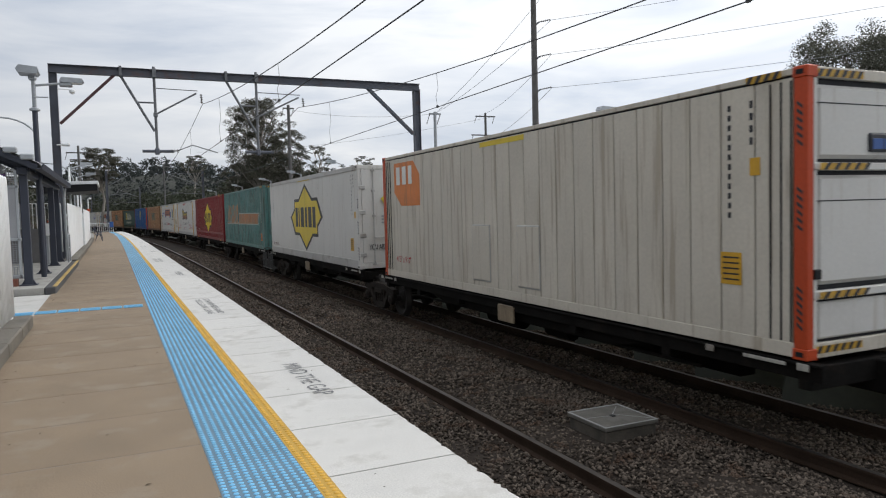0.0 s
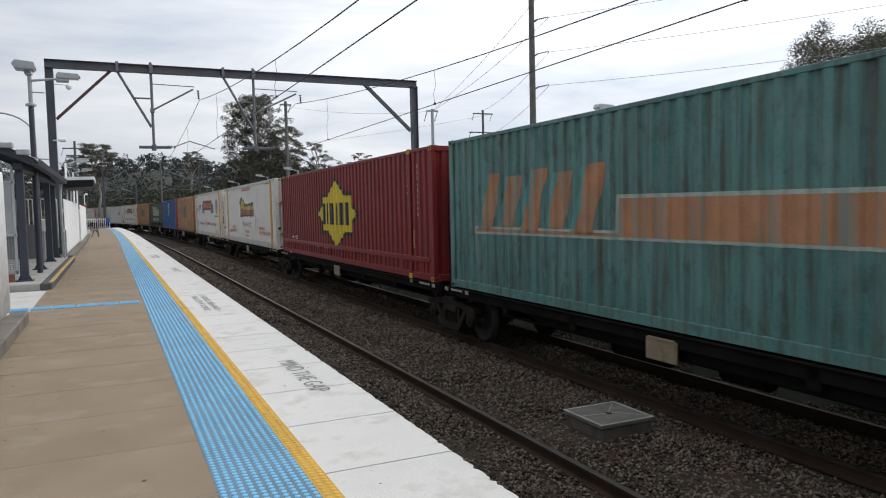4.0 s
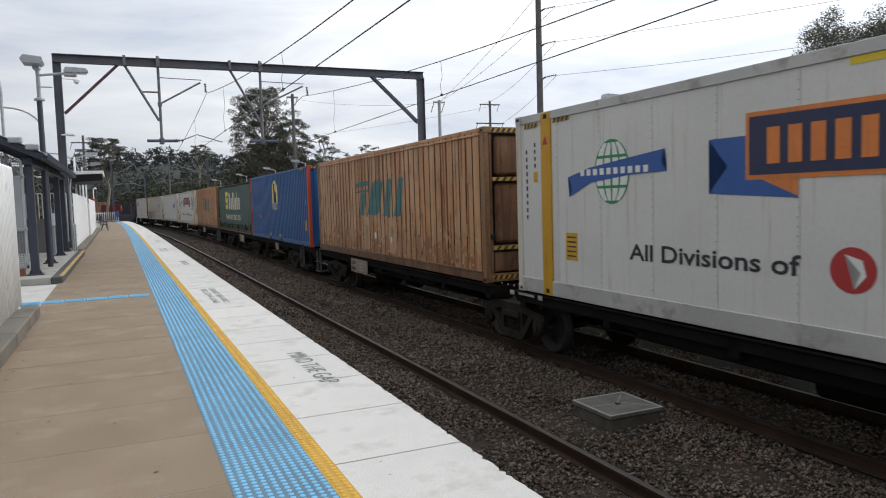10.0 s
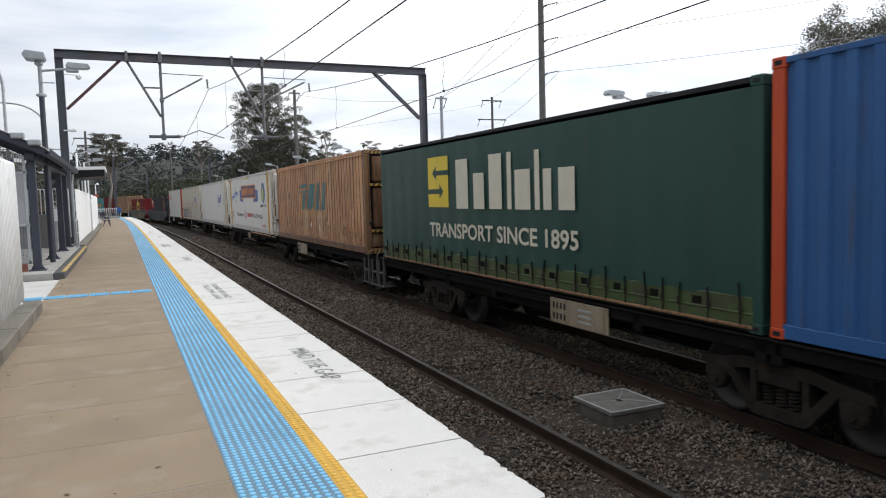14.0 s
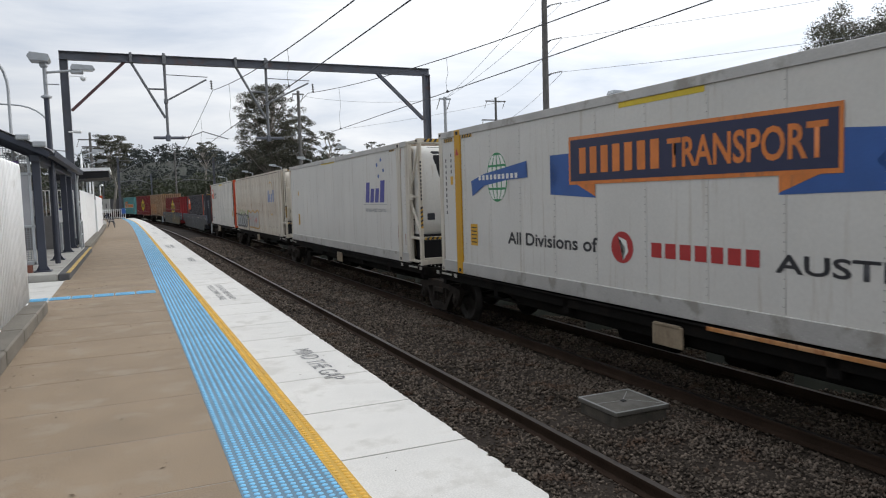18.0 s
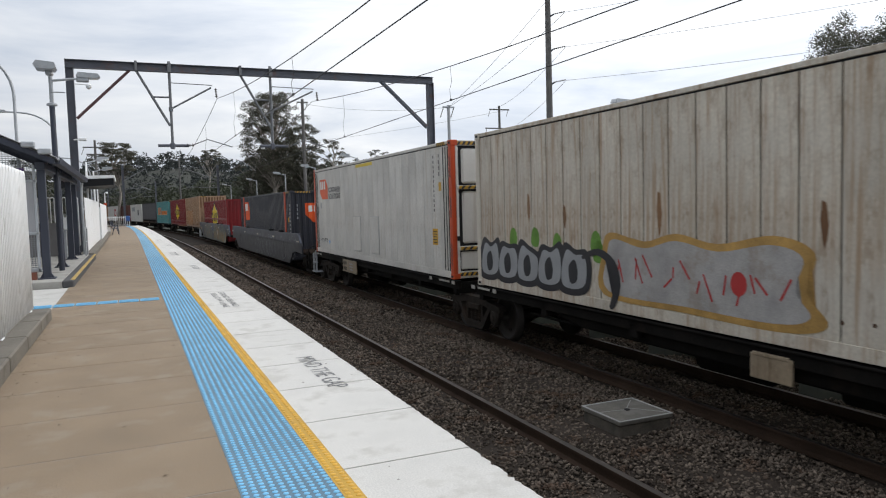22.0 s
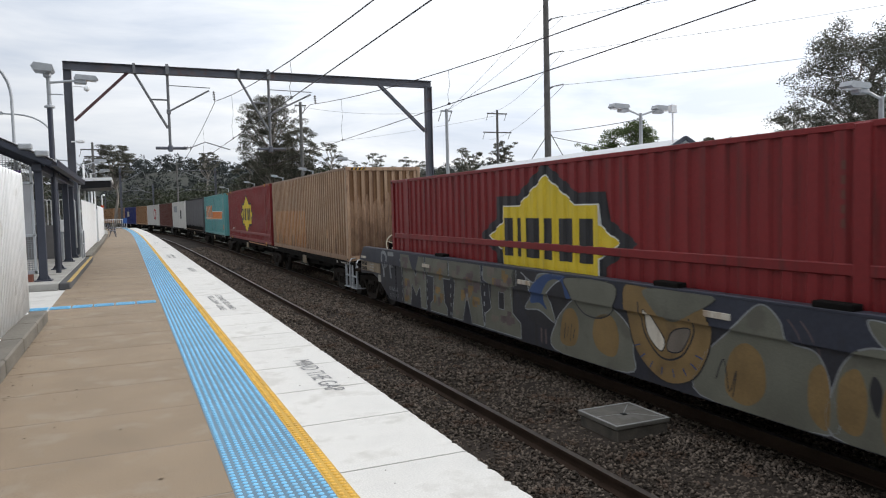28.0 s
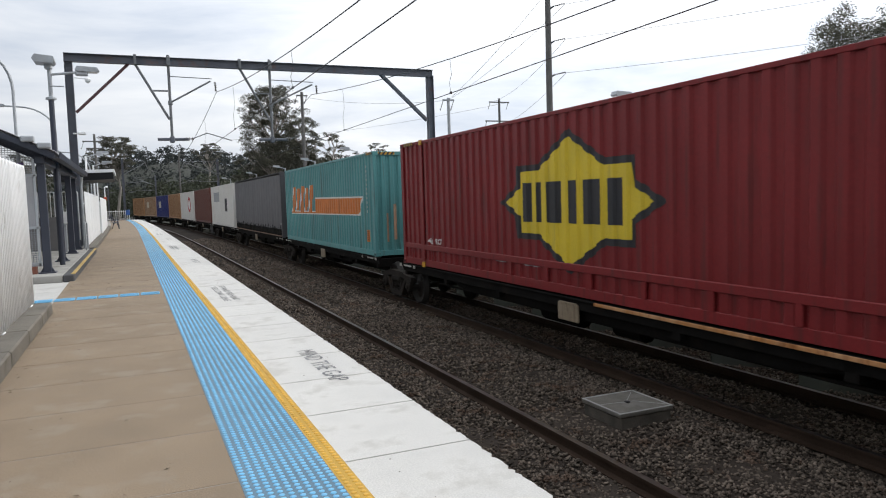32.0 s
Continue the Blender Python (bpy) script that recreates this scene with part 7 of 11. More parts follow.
    b.sign("arrow", D_RED, [[(12.13, 0.42), (12.13, 0.34), (12.08, 0.34), (12.15, 0.25), (12.22, 0.34), (12.17, 0.34), (12.17, 0.42)]], "red arrow")
    b.sign("notice", D_GREY, [rect(12.0, 0.20, 0.55, 0.05)])
    b.sign("top_strip", D_YEL, [rect(6.95, 2.78, 1.6, 0.09)], "yellow notice strip")
    b.placard(1.61, 0.83, 0.30, 0.42)
    b.placard(0.62, 1.92, 0.12, 0.17)
    b.hazard(12.25, 0.42, 2.80)
    b.hazard(1.15, 0.45, 2.78)
    b.hazard(0.28, 0.42, 2.76)
    b.code(0.34, 1.2, 2.4, n=10, w=0.05)
    b.code(0.60, 2.05, 2.5, n=4, w=0.05)
    return b


def cage_body(b, deep, grille=False, joints=False):
    """Panelled body whose near end stops short of the end frame."""
    L, H, W = b.L, b.H, b.W
    y0 = -L / 2 + deep
    part("inner_wall", Geo().box(-W / 2 + 0.03, y0 + 0.06, 0.15, W / 2 - 0.03, L / 2 - 0.06, H - 0.06), P_BLK if joints else P_ALU, b.ob)
    n = 27 if joints else 12
    w = (L / 2 - 0.17 - y0 - 0.14) / n
    gap_ = 0.011 if joints else 0.003
    pm = Geo().chamfer(-0.014, -w / 2 + gap_, 0.165, 0.014, w / 2 - gap_, H - 0.10, 0.003)
    for k in range(0 if joints else 26):
        pm.chamfer(-0.019, -w / 2 + 0.018, 0.24 + 0.098 * k, -0.012, -w / 2 + 0.030, 0.252 + 0.098 * k, 0.002)
    pm = riveted(pm, b.mat)
    for i in range(n):
        part("panel", pm, None, b.ob, m=Matrix.Translation((-W / 2 + 0.024, y0 + 0.14 + w * (i + 0.5), 0)))
    part("side_wall", Geo().box(W / 2 - 0.03, y0 + 0.1, 0.16, W / 2 - 0.01, L / 2 - 0.1, H - 0.1), b.mat, b.ob)
    part("end_wall", Geo().chamfer(-W / 2 + 0.09, L / 2 - 0.06, 0.16, W / 2 - 0.09, L / 2 - 0.02, H - 0.12, 0.004), b.mat, b.ob)
    part("roof", Geo().chamfer(-W / 2 + 0.04, y0, H - 0.05, W / 2 - 0.04, L / 2 - 0.12, H - 0.02, 0.008), b.mat, b.ob)
    cooler_cage(b, deep, grille, not joints)


def swan_box(dirty=False):
    """White cage-fronted box with a violet-blue word mark; the second is dusty and sprayed."""
    mat = P_GREY_W if dirty else P_WHITE
    b = Box("refrigerated_container", ("dusty off-white refrigerated container with graffiti and faded blue marks" if dirty else "white refrigerated container with a violet-blue word mark"), 14.10, 2.95, mat, P_CREAM, P_ALU if not dirty else mat, cage=0.78)
    cage_body(b, 0.78, joints=dirty)
    upright(b, 12.78, 0.12, P_CREAM, "stained upright")
    if not dirty:
        b.sign("name_bar", D_VIOLET, [[(u - w + 0.10 * 0, 1.48), (u + w, 1.48), (u + w + 0.10, 1.48 + h), (u - w + 0.10, 1.48 + h)] for u, w, h in ((10.18, 0.16, 0.56), (10.58, 0.15, 0.38), (10.98, 0.15, 0.38), (11.42, 0.17, 0.58))], "plain violet-blue bars")
        b.sign("small_star", D_BLUE, [star(u, v, 0.07, 0.07) for u, v in ((11.1, 2.48), (11.42, 2.60), (11.6, 2.32), (11.2, 2.18))], "small blue stars")
        b.sign("wording", D_GREY, words("REFRIGERATED LOGISTICS", 10.88, 1.27, 1.75, 0.09))
        b.sign("underline", D_GREY, [rect(10.85, 1.43, 1.94, 0.012)])
        b.sign("top_strip", D_YEL, [rect(6.0, 2.80, 1.7, 0.06)], "yellow notice strip")
        b.placard(1.48, 0.85, 0.28, 0.42)
        b.placard(1.46, 1.86, 0.12, 0.17)
        b.hazard(12.1, 0.4, 2.80)
        b.code(0.34, 1.3, 2.5, D_GREY, n=11)
        b.code(0.62, 2.0, 2.5, D_GREY, n=4)
        b.sign("rust_run", P_RUSTR, [[(u - 0.02, v), (u + 0.02, v), (u + 0.012, v - h * 0.6), (u, v - h), (u - 0.014, v - h * 0.5)] for u, v, h in ((0.20, 2.8, 0.5), (0.24, 2.8, 0.25), (12.62, 2.8, 0.7), (12.93, 2.8, 0.5), (12.60, 0.9, 0.5), (13.1, 0.7, 0.4), (0.21, 0.8, 0.45))], "rust run", 0.004)
    else:
        b.sign("name_bar", D_FBLUE, [[(u - w, 1.54), (u + w, 1.54), (u + w + 0.09, 1.54 + h), (u - w + 0.09, 1.54 + h)] for u, w, h in ((10.26, 0.13, 0.55), (10.64, 0.12, 0.38), (11.02, 0.12, 0.38), (11.46, 0.13, 0.56))], "plain faded blue bars")
        b.sign("arc", D_HAZ, [[(10.9 + r * 0.62 * math.cos(a), 1.95 + r * 0.55 * math.sin(a)) for r, a in [(1.0, 0.4 + 0.22 * k) for k in range(9)] + [(0.92, 0.4 + 0.22 * k) for k in range(8, -1, -1)]]], "faded orange arc", 0.007)
        b.sign("arc", D_HAZ, [[(11.0 + r * 0.45 * math.cos(a), 1.42 + r * 0.50 * math.sin(a)) for r, a in [(1.0, 4.2 + 0.22 * k) for k in range(6)] + [(0.90, 4.2 + 0.22 * k) for k in range(5, -1, -1)]]], "faded orange arc", 0.007)
        b.sign("graffiti_spot", D_LIME, [curve([(u - 0.12, v - 0.1), (u - 0.10, v + 0.12), (u, v + 0.2), (u + 0.12, v + 0.1), (u + 0.10, v - 0.12)], True, 3) for u, v in ((1.45, 0.96), (2.20, 0.98), (2.88, 0.90), (3.92, 0.96), (3.98, 0.82))], "green sprayed spot", 0.008)
        b.sign("graffiti_sweep", D_BLACK, [curve([(3.6, 0.72), (3.95, 0.80), (4.25, 0.66), (4.36, 0.40), (4.24, 0.08), (4.36, 0.08), (4.50, 0.40), (4.38, 0.74), (4.0, 0.90), (3.62, 0.80)], True, 3)], "black sprayed sweep", 0.017)
        b.sign("rust_run", P_RUSTG, [[(u - 0.03, v + h / 2), (u + 0.02, v + h / 2 - 0.03), (u + 0.05, v), (u + 0.03, v - h * 0.3), (u, v - h / 2), (u - 0.03, v - h * 0.25), (u - 0.05, v + 0.05)] for u, v, h in ((2.0, 1.5, 0.5), (3.1, 1.35, 0.4), (5.3, 1.4, 0.6), (7.7, 1.3, 0.5), (8.6, 1.4, 0.8), (10.1, 1.0, 0.5))], "rust run", 0.004)
        b.sign("fixing", P_RUSTD, [disc(7.9 + 0.33 * k, 0.36 + 0.02 * (k % 3), 0.022, 0.022, 8) for k in range(14)], "row of rusty fixings", 0.006)
        # sprayed letters: swollen outlines, no words
        for k, u in enumerate((0.55, 1.25, 1.95, 2.65, 3.35)):
            o = [(u - 0.42, 0.20), (u - 0.46, 0.55), (u - 0.26, 0.95 - 0.06 * (k % 2)), (u + 0.05, 0.86), (u + 0.34, 0.96 - 0.10 * (k % 3)), (u + 0.46, 0.62), (u + 0.38, 0.26), (u + 0.02, 0.14)]
            b.sign("graffiti_outline", D_BLACK, [curve(o, True)], "black sprayed outline", 0.010 + 0.0004 * k)
            b.sign("graffiti_fill", D_GREY, [curve([(u + (p - u) * 0.74, 0.54 + (q - 0.54) * 0.74) for p, q in o], True)], "grey sprayed fill", 0.013 + 0.0004 * k)
            b.sign("graffiti_core", D_BLACK, [curve([(u - 0.10, 0.34), (u - 0.14, 0.58), (u + 0.02, 0.70), (u + 0.10, 0.52), (u + 0.06, 0.36)], True)], "black sprayed core", 0.016 + 0.0004 * k)
        b.sign("graffiti_edge", D_OCHRE, [curve([(4.1, 0.24), (4.08, 0.85), (4.25, 1.14), (5.0, 1.04), (5.6, 1.16), (6.3, 1.06), (7.1, 1.18), (7.6, 1.02), (7.5, 0.62), (7.75, 0.30), (7.2, 0.16), (5.8, 0.18)], True)], "ochre sprayed edge", 0.009)
        b.sign("graffiti_ground", D_SILVER, [curve([(4.22, 0.30), (4.2, 0.82), (4.34, 1.05), (5.0, 0.95), (5.6, 1.07), (6.3, 0.97), (7.05, 1.08), (7.46, 0.96), (7.36, 0.62), (7.55, 0.36), (7.1, 0.24), (5.8, 0.26)], True)], "silver sprayed letters", 0.0105)
        rs = random.Random(12)
        for k in range(15):
            p0, q0 = 4.4 + 0.2 * k + rs.uniform(-0.05, 0.05), rs.uniform(0.36, 0.62)
            p1, q1 = p0 + rs.uniform(-0.22, 0.22), q0 + rs.uniform(0.12, 0.36)
            d = math.hypot(p1 - p0, q1 - q0)
            nx, nz = -(q1 - q0) / d * 0.014, (p1 - p0) / d * 0.014
            b.sign("graffiti_line", D_RED, [[(p0 + nx, q0 + nz), (p0 - nx, q0 - nz), (p1 - nx, q1 - nz), (p1 + nx, q1 + nz)]], "thin red sprayed line", 0.013)
        b.sign("graffiti_spot", D_RED, [disc(6.62, 0.62, 0.12, 0.14, 14)], "red sprayed spot", 0.014)
    return b


def ribbed_box(second=False):
    mat = P_ORANGE if second else P_TAN
    b = Box("ribbed_container", "rust-streaked %s ribbed steel container with a faded teal emblem" % ("orange" if second else "tan"), 12.19, 2.93, mat, P_RUSTG)
    # narrow folds in a much darker brown than the flats between them
    b.walls(0.30, 0.040, end=False, groove_mat=P_RUSTD, cuts=(0, 0.86, 0.885, 0.975, 1.0))
    b.eprof = flat_profile()
    L, H, W = b.L, b.H, b.W
    cooler_end(b, P_KICK, True, "rust-brown")
    b.sign("emblem_sweep", D_TEAL, [[(4.10, 1.90), (4.30, 2.10), (4.55, 2.15), (5.46, 2.16), (5.40, 2.03), (4.40, 2.01)], [(4.22, 1.88), (5.40, 1.93), (5.70, 2.00), (5.30, 1.86), (4.22, 1.84)]], "plain faded teal sweep")
    b.sign("emblem_block", D_TEAL, [[(4.48, 1.21), (4.90, 1.21), (5.14, 1.84), (4.74, 1.84)], [(5.24, 1.30), (5.40, 1.22), (5.98, 1.22), (6.20, 1.32), (6.55, 2.06), (6.42, 2.14), (5.90, 2.14), (5.66, 2.04)], [(6.50, 1.21), (7.00, 1.21), (7.18, 2.15), (6.86, 2.15)], [(7.28, 1.21), (7.78, 1.21), (8.00, 2.15), (7.68, 2.15)]], "plain faded teal block")
    part("kick_rail", Geo().chamfer(-W / 2 - 0.016, -L / 2 + 0.15, 0.02, -W / 2 + 0.02, L / 2 - 0.15, 0.18, 0.01), P_KICK, b.ob, "rusty kick rail")
    part("kick_ledge", Geo().chamfer(-W / 2 - 0.026, -L / 2 + 0.15, 0.18, -W / 2 + 0.02, L / 2 - 0.15, 0.215, 0.008), P_KICK, b.ob)
    part("top_ledge", Geo().chamfer(-W / 2 - 0.014, -L / 2 + 0.15, H - 0.155, -W / 2 + 0.02, L / 2 - 0.15, H - 0.115, 0.008), mat, b.ob)
    rng = random.Random(4 if second else 3)

    def blots(n, z0, z1, w0, w1, tall):
        out = []
        for _ in range(n):
            u, v, w = rng.uniform(0.4, 11.8), z0 + (z1 - z0) * rng.random() ** 1.6, rng.uniform(w0, w1)
            h = w * tall * rng.uniform(0.6, 1.5)
            a0 = rng.random() * 6
            out.append([(u + w * math.cos(a) * r, v + h * math.sin(a) * r) for a, r in [(a0 + 6.283 * k / 9, rng.uniform(0.45, 1.1)) for k in range(9)]])
        return out
    for k in range(6):
        runs = []
        for _ in range(14):
            u, top = 0.3 * rng.randrange(1, 39) + rng.choice((-0.05, 0.03, 0.06, 0.12)), rng.choice((2.78, 2.78, 2.78, 2.3, 1.9, 1.3))
            w, ln = rng.uniform(0.008, 0.036), rng.uniform(0.5, 2.4)
            ln = min(ln, top - 0.24)
            runs.append([(u - w, top), (u + w, top), (u + w * 0.8, top - ln * 0.5), (u + w * 0.25, top - ln), (u - w * 0.3, top - ln * 0.93), (u - w * 0.75, top - ln * 0.4)])
        b.sign("rust_run", P_RUSTR, runs, "rust run below a joint", 0.003 + 0.0003 * k)
    # low rust band; its colour also carries part of the wall's top-to-bottom shading
    wash, z = [], 0.6
    for k in range(118):
        z += rng.uniform(-0.22, 0.22) + (0.62 - z) * 0.25
        wash.append((0.22 + 0.1 * k, min(1.25, max(0.30, z))))
    for w0 in range(0, 117, 9):
        seg = wash[w0:w0 + 10]
        b.sign("rust_wash", P_TANW, [[(seg[0][0], 0.22), (seg[-1][0], 0.22)] + seg[::-1]], "low band of brown rust and painted-in shading", 0.0025)
    b.sign("rust_patch", P_RUSTG, blots(46, 0.24, 0.95, 0.02, 0.11, 1.0), "blistered rust patches", 0.0045)
    b.sign("rust_patch", P_RUSTD, blots(40, 0.23, 0.70, 0.012, 0.05, 1.2), "dark rust blisters", 0.0052)
    b.sign("rubbed_patch", P_OCHREL, blots(34, 0.26, 1.1, 0.03, 0.11, 1.5), "patches rubbed down to pale primer", 0.0050)
    b.sign("bare_scuff", D_CREAM, blots(46, 0.24, 0.95, 0.008, 0.030, 1.4), "pale scuffs in the paint", 0.0070)
    for u in (5.105, 7.135):
        part("repair_plate", Geo().chamfer(-W / 2 + 0.004, L / 2 - u - 0.25, 0.27, -W / 2 + 0.016, L / 2 - u + 0.25, 1.175, 0.004), P_OCHREL, b.ob, "flat repair plate over the ribs")
        b.sign("plate_scar", P_PLATE, [[(u - 0.10, 0.92), (u + 0.06, 0.98), (u + 0.12, 0.80), (u + 0.02, 0.62), (u - 0.09, 0.70)]], "grey scar", 0.010)
    b.sign("sticker", D_WHITE, [[(5.78, 0.60), (5.93, 0.61), (5.92, 0.74), (5.86, 0.77), (5.78, 0.76)], [(7.02, 0.53), (7.08, 0.53), (7.11, 0.68), (7.03, 0.68)], [(2.22, 0.50), (2.30, 0.52), (2.34, 0.60), (2.24, 0.56)], [(6.10, 0.46), (6.18, 0.44), (6.20, 0.38), (6.16, 0.40)]], "torn white sticker", 0.012)
    b.sign("old_label", P_RUSTD, [rect(2.20 + 0.07 * (k % 3), 1.66 + 0.075 * (k // 3), 0.05, 0.055) for k in range(9)] + [rect(1.40, 2.40, 0.13, 0.05), rect(1.75, 2.40, 0.13, 0.05), rect(0.64, 1.73, 0.10, 0.05)], "dark ghost of an old label", 0.005)
    return b


def penguin_box():
    b = Box("corrugated_container", "blue corrugated container with orange posts and a yellow arch emblem", 12.19, 2.93, P_BLUE, P_ORED, P_BLUE)
    b.walls()
    b.sign("emblem", D_PALEY, [[(5.48, 1.62), (6.62, 1.62), (6.66, 2.1), (6.52, 2.42), (6.24, 2.60), (5.94, 2.60), (5.62, 2.42), (5.48, 2.1)]], "pale yellow arch emblem")
    b.sign("emblem_shape", D_BLACK, [[(5.90, 1.62), (6.35, 1.62), (6.32, 1.95), (6.15, 2.25), (6.00, 2.48), (5.88, 2.42), (5.94, 2.2)]], "plain dark shape", 0.010)
    b.sign("emblem_block", D_GREY, [[(5.42, 1.38), (6.1, 1.30), (6.75, 1.42), (6.75, 1.68), (5.42, 1.64)]], "pale block", 0.011)
    b.sign("emblem_bar", D_BLUE, blocks(6.35, 1.50, 0.65, 0.18, 3), "", 0.014)
    b.sign("mark", D_ORANGE, [[(2.31, 1.0), (2.47, 0.84), (2.63, 1.0), (2.47, 1.17)]], "orange diamond mark")
    b.sign("mark_bar", D_BLACK, [rect(2.47, 1.04, 0.16, 0.03), rect(2.47, 0.97, 0.16, 0.03)], "", 0.010)
    b.sign("faint_mark", P_BROWN, [[(2.0, 1.72), (2.06, 1.92), (2.18, 1.84), (2.12, 1.74)]], "worn red mark", 0.005)
    b.placard(4.86, 0.25, 0.36, 0.10)
    b.placard(6.9, 0.25, 0.36, 0.10)
    b.placard(11.63, 0.76, 0.30, 0.36)
    b.placard(11.66, 1.62, 0.12, 0.17)
    b.code(11.36, 1.15, 2.52, D_GREY, n=11)
    b.code(11.64, 2.1, 2.55, D_GREY, n=4)
    b.hazard(11.0, 0.5, 2.84)
    b.hazard(0.15, 0.5, b.H - 0.06, "end")
    b.end_sign("mark", D_ORANGE, [disc(1.25, 1.68, 0.16, 0.13, 10)], "small orange mark")
    b.placard(1.5, 0.80, 0.36, 0.45, "end")
    for u in (4.9, 7.2):
        part("fork_pocket", Geo().chamfer(-b.W / 2 - 0.006, b.L / 2 - u - 0.18, 0.03, -b.W / 2 + 0.01, b.L / 2 - u + 0.18, 0.14, 0.006), P_BLK, b.ob, "dark fork pocket")
    return b


def curtain_box(green=True, L=12.19):
    mat = P_GREEN if green else P_GREYT
    b = Box("curtain_sided_container", ("dark green curtain-sided container with a yellow square emblem" if green else "dark grey curtain-sided container"), L, 2.80 if green else 2.95, P_SLATE, mat, P_BLK)
    H, W = b.H, b.W
    g = Geo()
    n, m = 90, 10
    for i in range(n + 1):
        for j in range(m + 1):
            y = -L / 2 + 0.14 + (L - 0.28) * i / n
            z = 0.37 + (H - 0.49) * j / m
            s = 0.010 * math.sin(y * 9.1) + 0.006 * math.sin(y * 4.3 + z) + 0.008 * math.sin(y * 2.1 + z * 1.4)
            g.v.append((-W / 2 - 0.004 + s * (1 - 0.6 * j / m), y, z))
    for i in range(n):
        for j in range(m):
            a = i * (m + 1) + j
            g.f.append((a, a + 1, a + m + 2, a + m + 1))
    part("curtain", g, mat, b.ob, "taut tarpaulin curtain", smooth=True)
    part("far_curtain", Geo().box(W / 2 - 0.02, -L / 2 + 0.14, 0.3, W / 2 - 0.005, L / 2 - 0.14, H - 0.1), mat, b.ob)
    for s in (-1, 1):
        y = s * (L / 2 - 0.04)
        part("end_wall", Geo().chamfer(-W / 2 + 0.09, y - 0.02, 0.16, W / 2 - 0.09, y + 0.02, H - 0.12, 0.004), mat, b.ob)
    b.roof(P_BLK)
    bott = P_GREENR if green else P_BLACK
    part("rope_rail", Geo().chamfer(-W / 2 - 0.004, -L / 2 + 0.12, 0.08, -W / 2 + 0.03, L / 2 - 0.12, 0.40, 0.008).chamfer(-W / 2 - 0.016, -L / 2 + 0.12, 0.20, -W / 2 + 0.02, L / 2 - 0.12, 0.225, 0.006), bott, b.ob, "worn lower rail")
    part("rail_lip", Geo().chamfer(-W / 2 - 0.022, -L / 2 + 0.12, 0.045, -W / 2 + 0.02, L / 2 - 0.12, 0.085, 0.008), P_RUSTG, b.ob, "rusty lip of the lower rail")
    rng = random.Random(8)
    for k in range(30):
        y = -L / 2 + 0.35 + (L - 0.7) * (k + rng.uniform(-0.2, 0.2)) / 29
        top, q = rng.uniform(0.44, 0.56), rng.uniform(-0.05, 0.05)
        strap = part("buckle_strap", Geo().beam((-W / 2 - 0.020, y, top), (-W / 2 - 0.026, y + q, 0.24), 0.028, 0.006).beam((-W / 2 - 0.026, y + q, 0.25), (-W / 2 - 0.018, y + q * 0.4, 0.07), 0.016, 0.006), P_BLK, b.ob)
        part("buckle", Geo().chamfer(-W / 2 - 0.040, y + q - 0.026, 0.21, -W / 2 - 0.024, y + q + 0.026, 0.29, 0.006), P_BOGIE, strap)
        if k % 2:
            part("rail_pocket", Geo().chamfer(-W / 2 - 0.010, y + 0.10, 0.235, -W / 2 - 0.002, y + 0.26, 0.33, 0.003), P_BLACK, b.ob, "dark rail pocket")
    if green:
        b.sign("emblem", D_YEL, [rect(3.70, 1.89, 1.05, 1.07)], "yellow square emblem", 0.036)
        b.sign("emblem_cut", mat, [[(3.42, 2.08), (3.62, 2.24), (3.62, 2.13), (4.24, 2.13), (4.24, 2.03), (3.62, 2.03), (3.62, 1.93)], [(3.98, 1.69), (3.78, 1.85), (3.78, 1.74), (3.16, 1.74), (3.16, 1.64), (3.78, 1.64), (3.78, 1.53)]], "", 0.041)
        b.sign("name_bar", D_CREAM, [rect((p + q) / 2, 1.33 + h / 2, q - p, h) for p, q, h in ((4.60, 5.14, 0.98), (5.38, 5.82, 0.68), (6.02, 6.50, 1.0), (6.70, 6.85, 1.0), (6.97, 7.48, 0.68), (7.62, 7.77, 0.98), (7.88, 8.12, 0.66), (8.32, 8.76, 0.66))], "plain cream bars", 0.036)
        b.sign("wording", D_CREAM, words("TRANSPORT SINCE 1895", 6.02, 0.87, 5.64, 0.31), lift=0.036)
    return b


P_RUSTR = paint("thin_rust_wash", (0.255, 0.078, 0.020), (0.14, 0.048, 0.018), 0.25, vary=0.25)
P_KICK = rusty("rusted_rail_paint", (0.165, 0.080, 0.040), (0.075, 0.038, 0.022), (0.27, 0.165, 0.10), 0.2, 0.7)
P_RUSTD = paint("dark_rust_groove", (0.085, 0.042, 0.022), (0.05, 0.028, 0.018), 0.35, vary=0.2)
P_PLATE = rusty("grimy_cream_plate", (0.27, 0.215, 0.15), (0.13, 0.085, 0.05), (0.34, 0.29, 0.22), 0.30, 0.35)
D_SILL = material("worn_white_mark", (0.36, 0.345, 0.31), 0.6, vary=0.15, scale=6, dirt=(0.15, 0.12, 0.10), dirt_amount=0.35, bump=0)
D_SKY = material("pale_blue_emblem", (0.12, 0.36, 0.66), 0.5, vary=0.1, bump=0)
D_LIME = material("green_spray", (0.12, 0.26, 0.035), 0.6, vary=0.25, scale=4, bump=0)
D_PALER = material("faded_pale_mark", (0.36, 0.42, 0.38), 0.6, vary=0.2, scale=4, bump=0)
P_GREENR = paint("worn_green_rail", (0.060, 0.084, 0.032), (0.05, 0.04, 0.03), 0.35, streak=False)


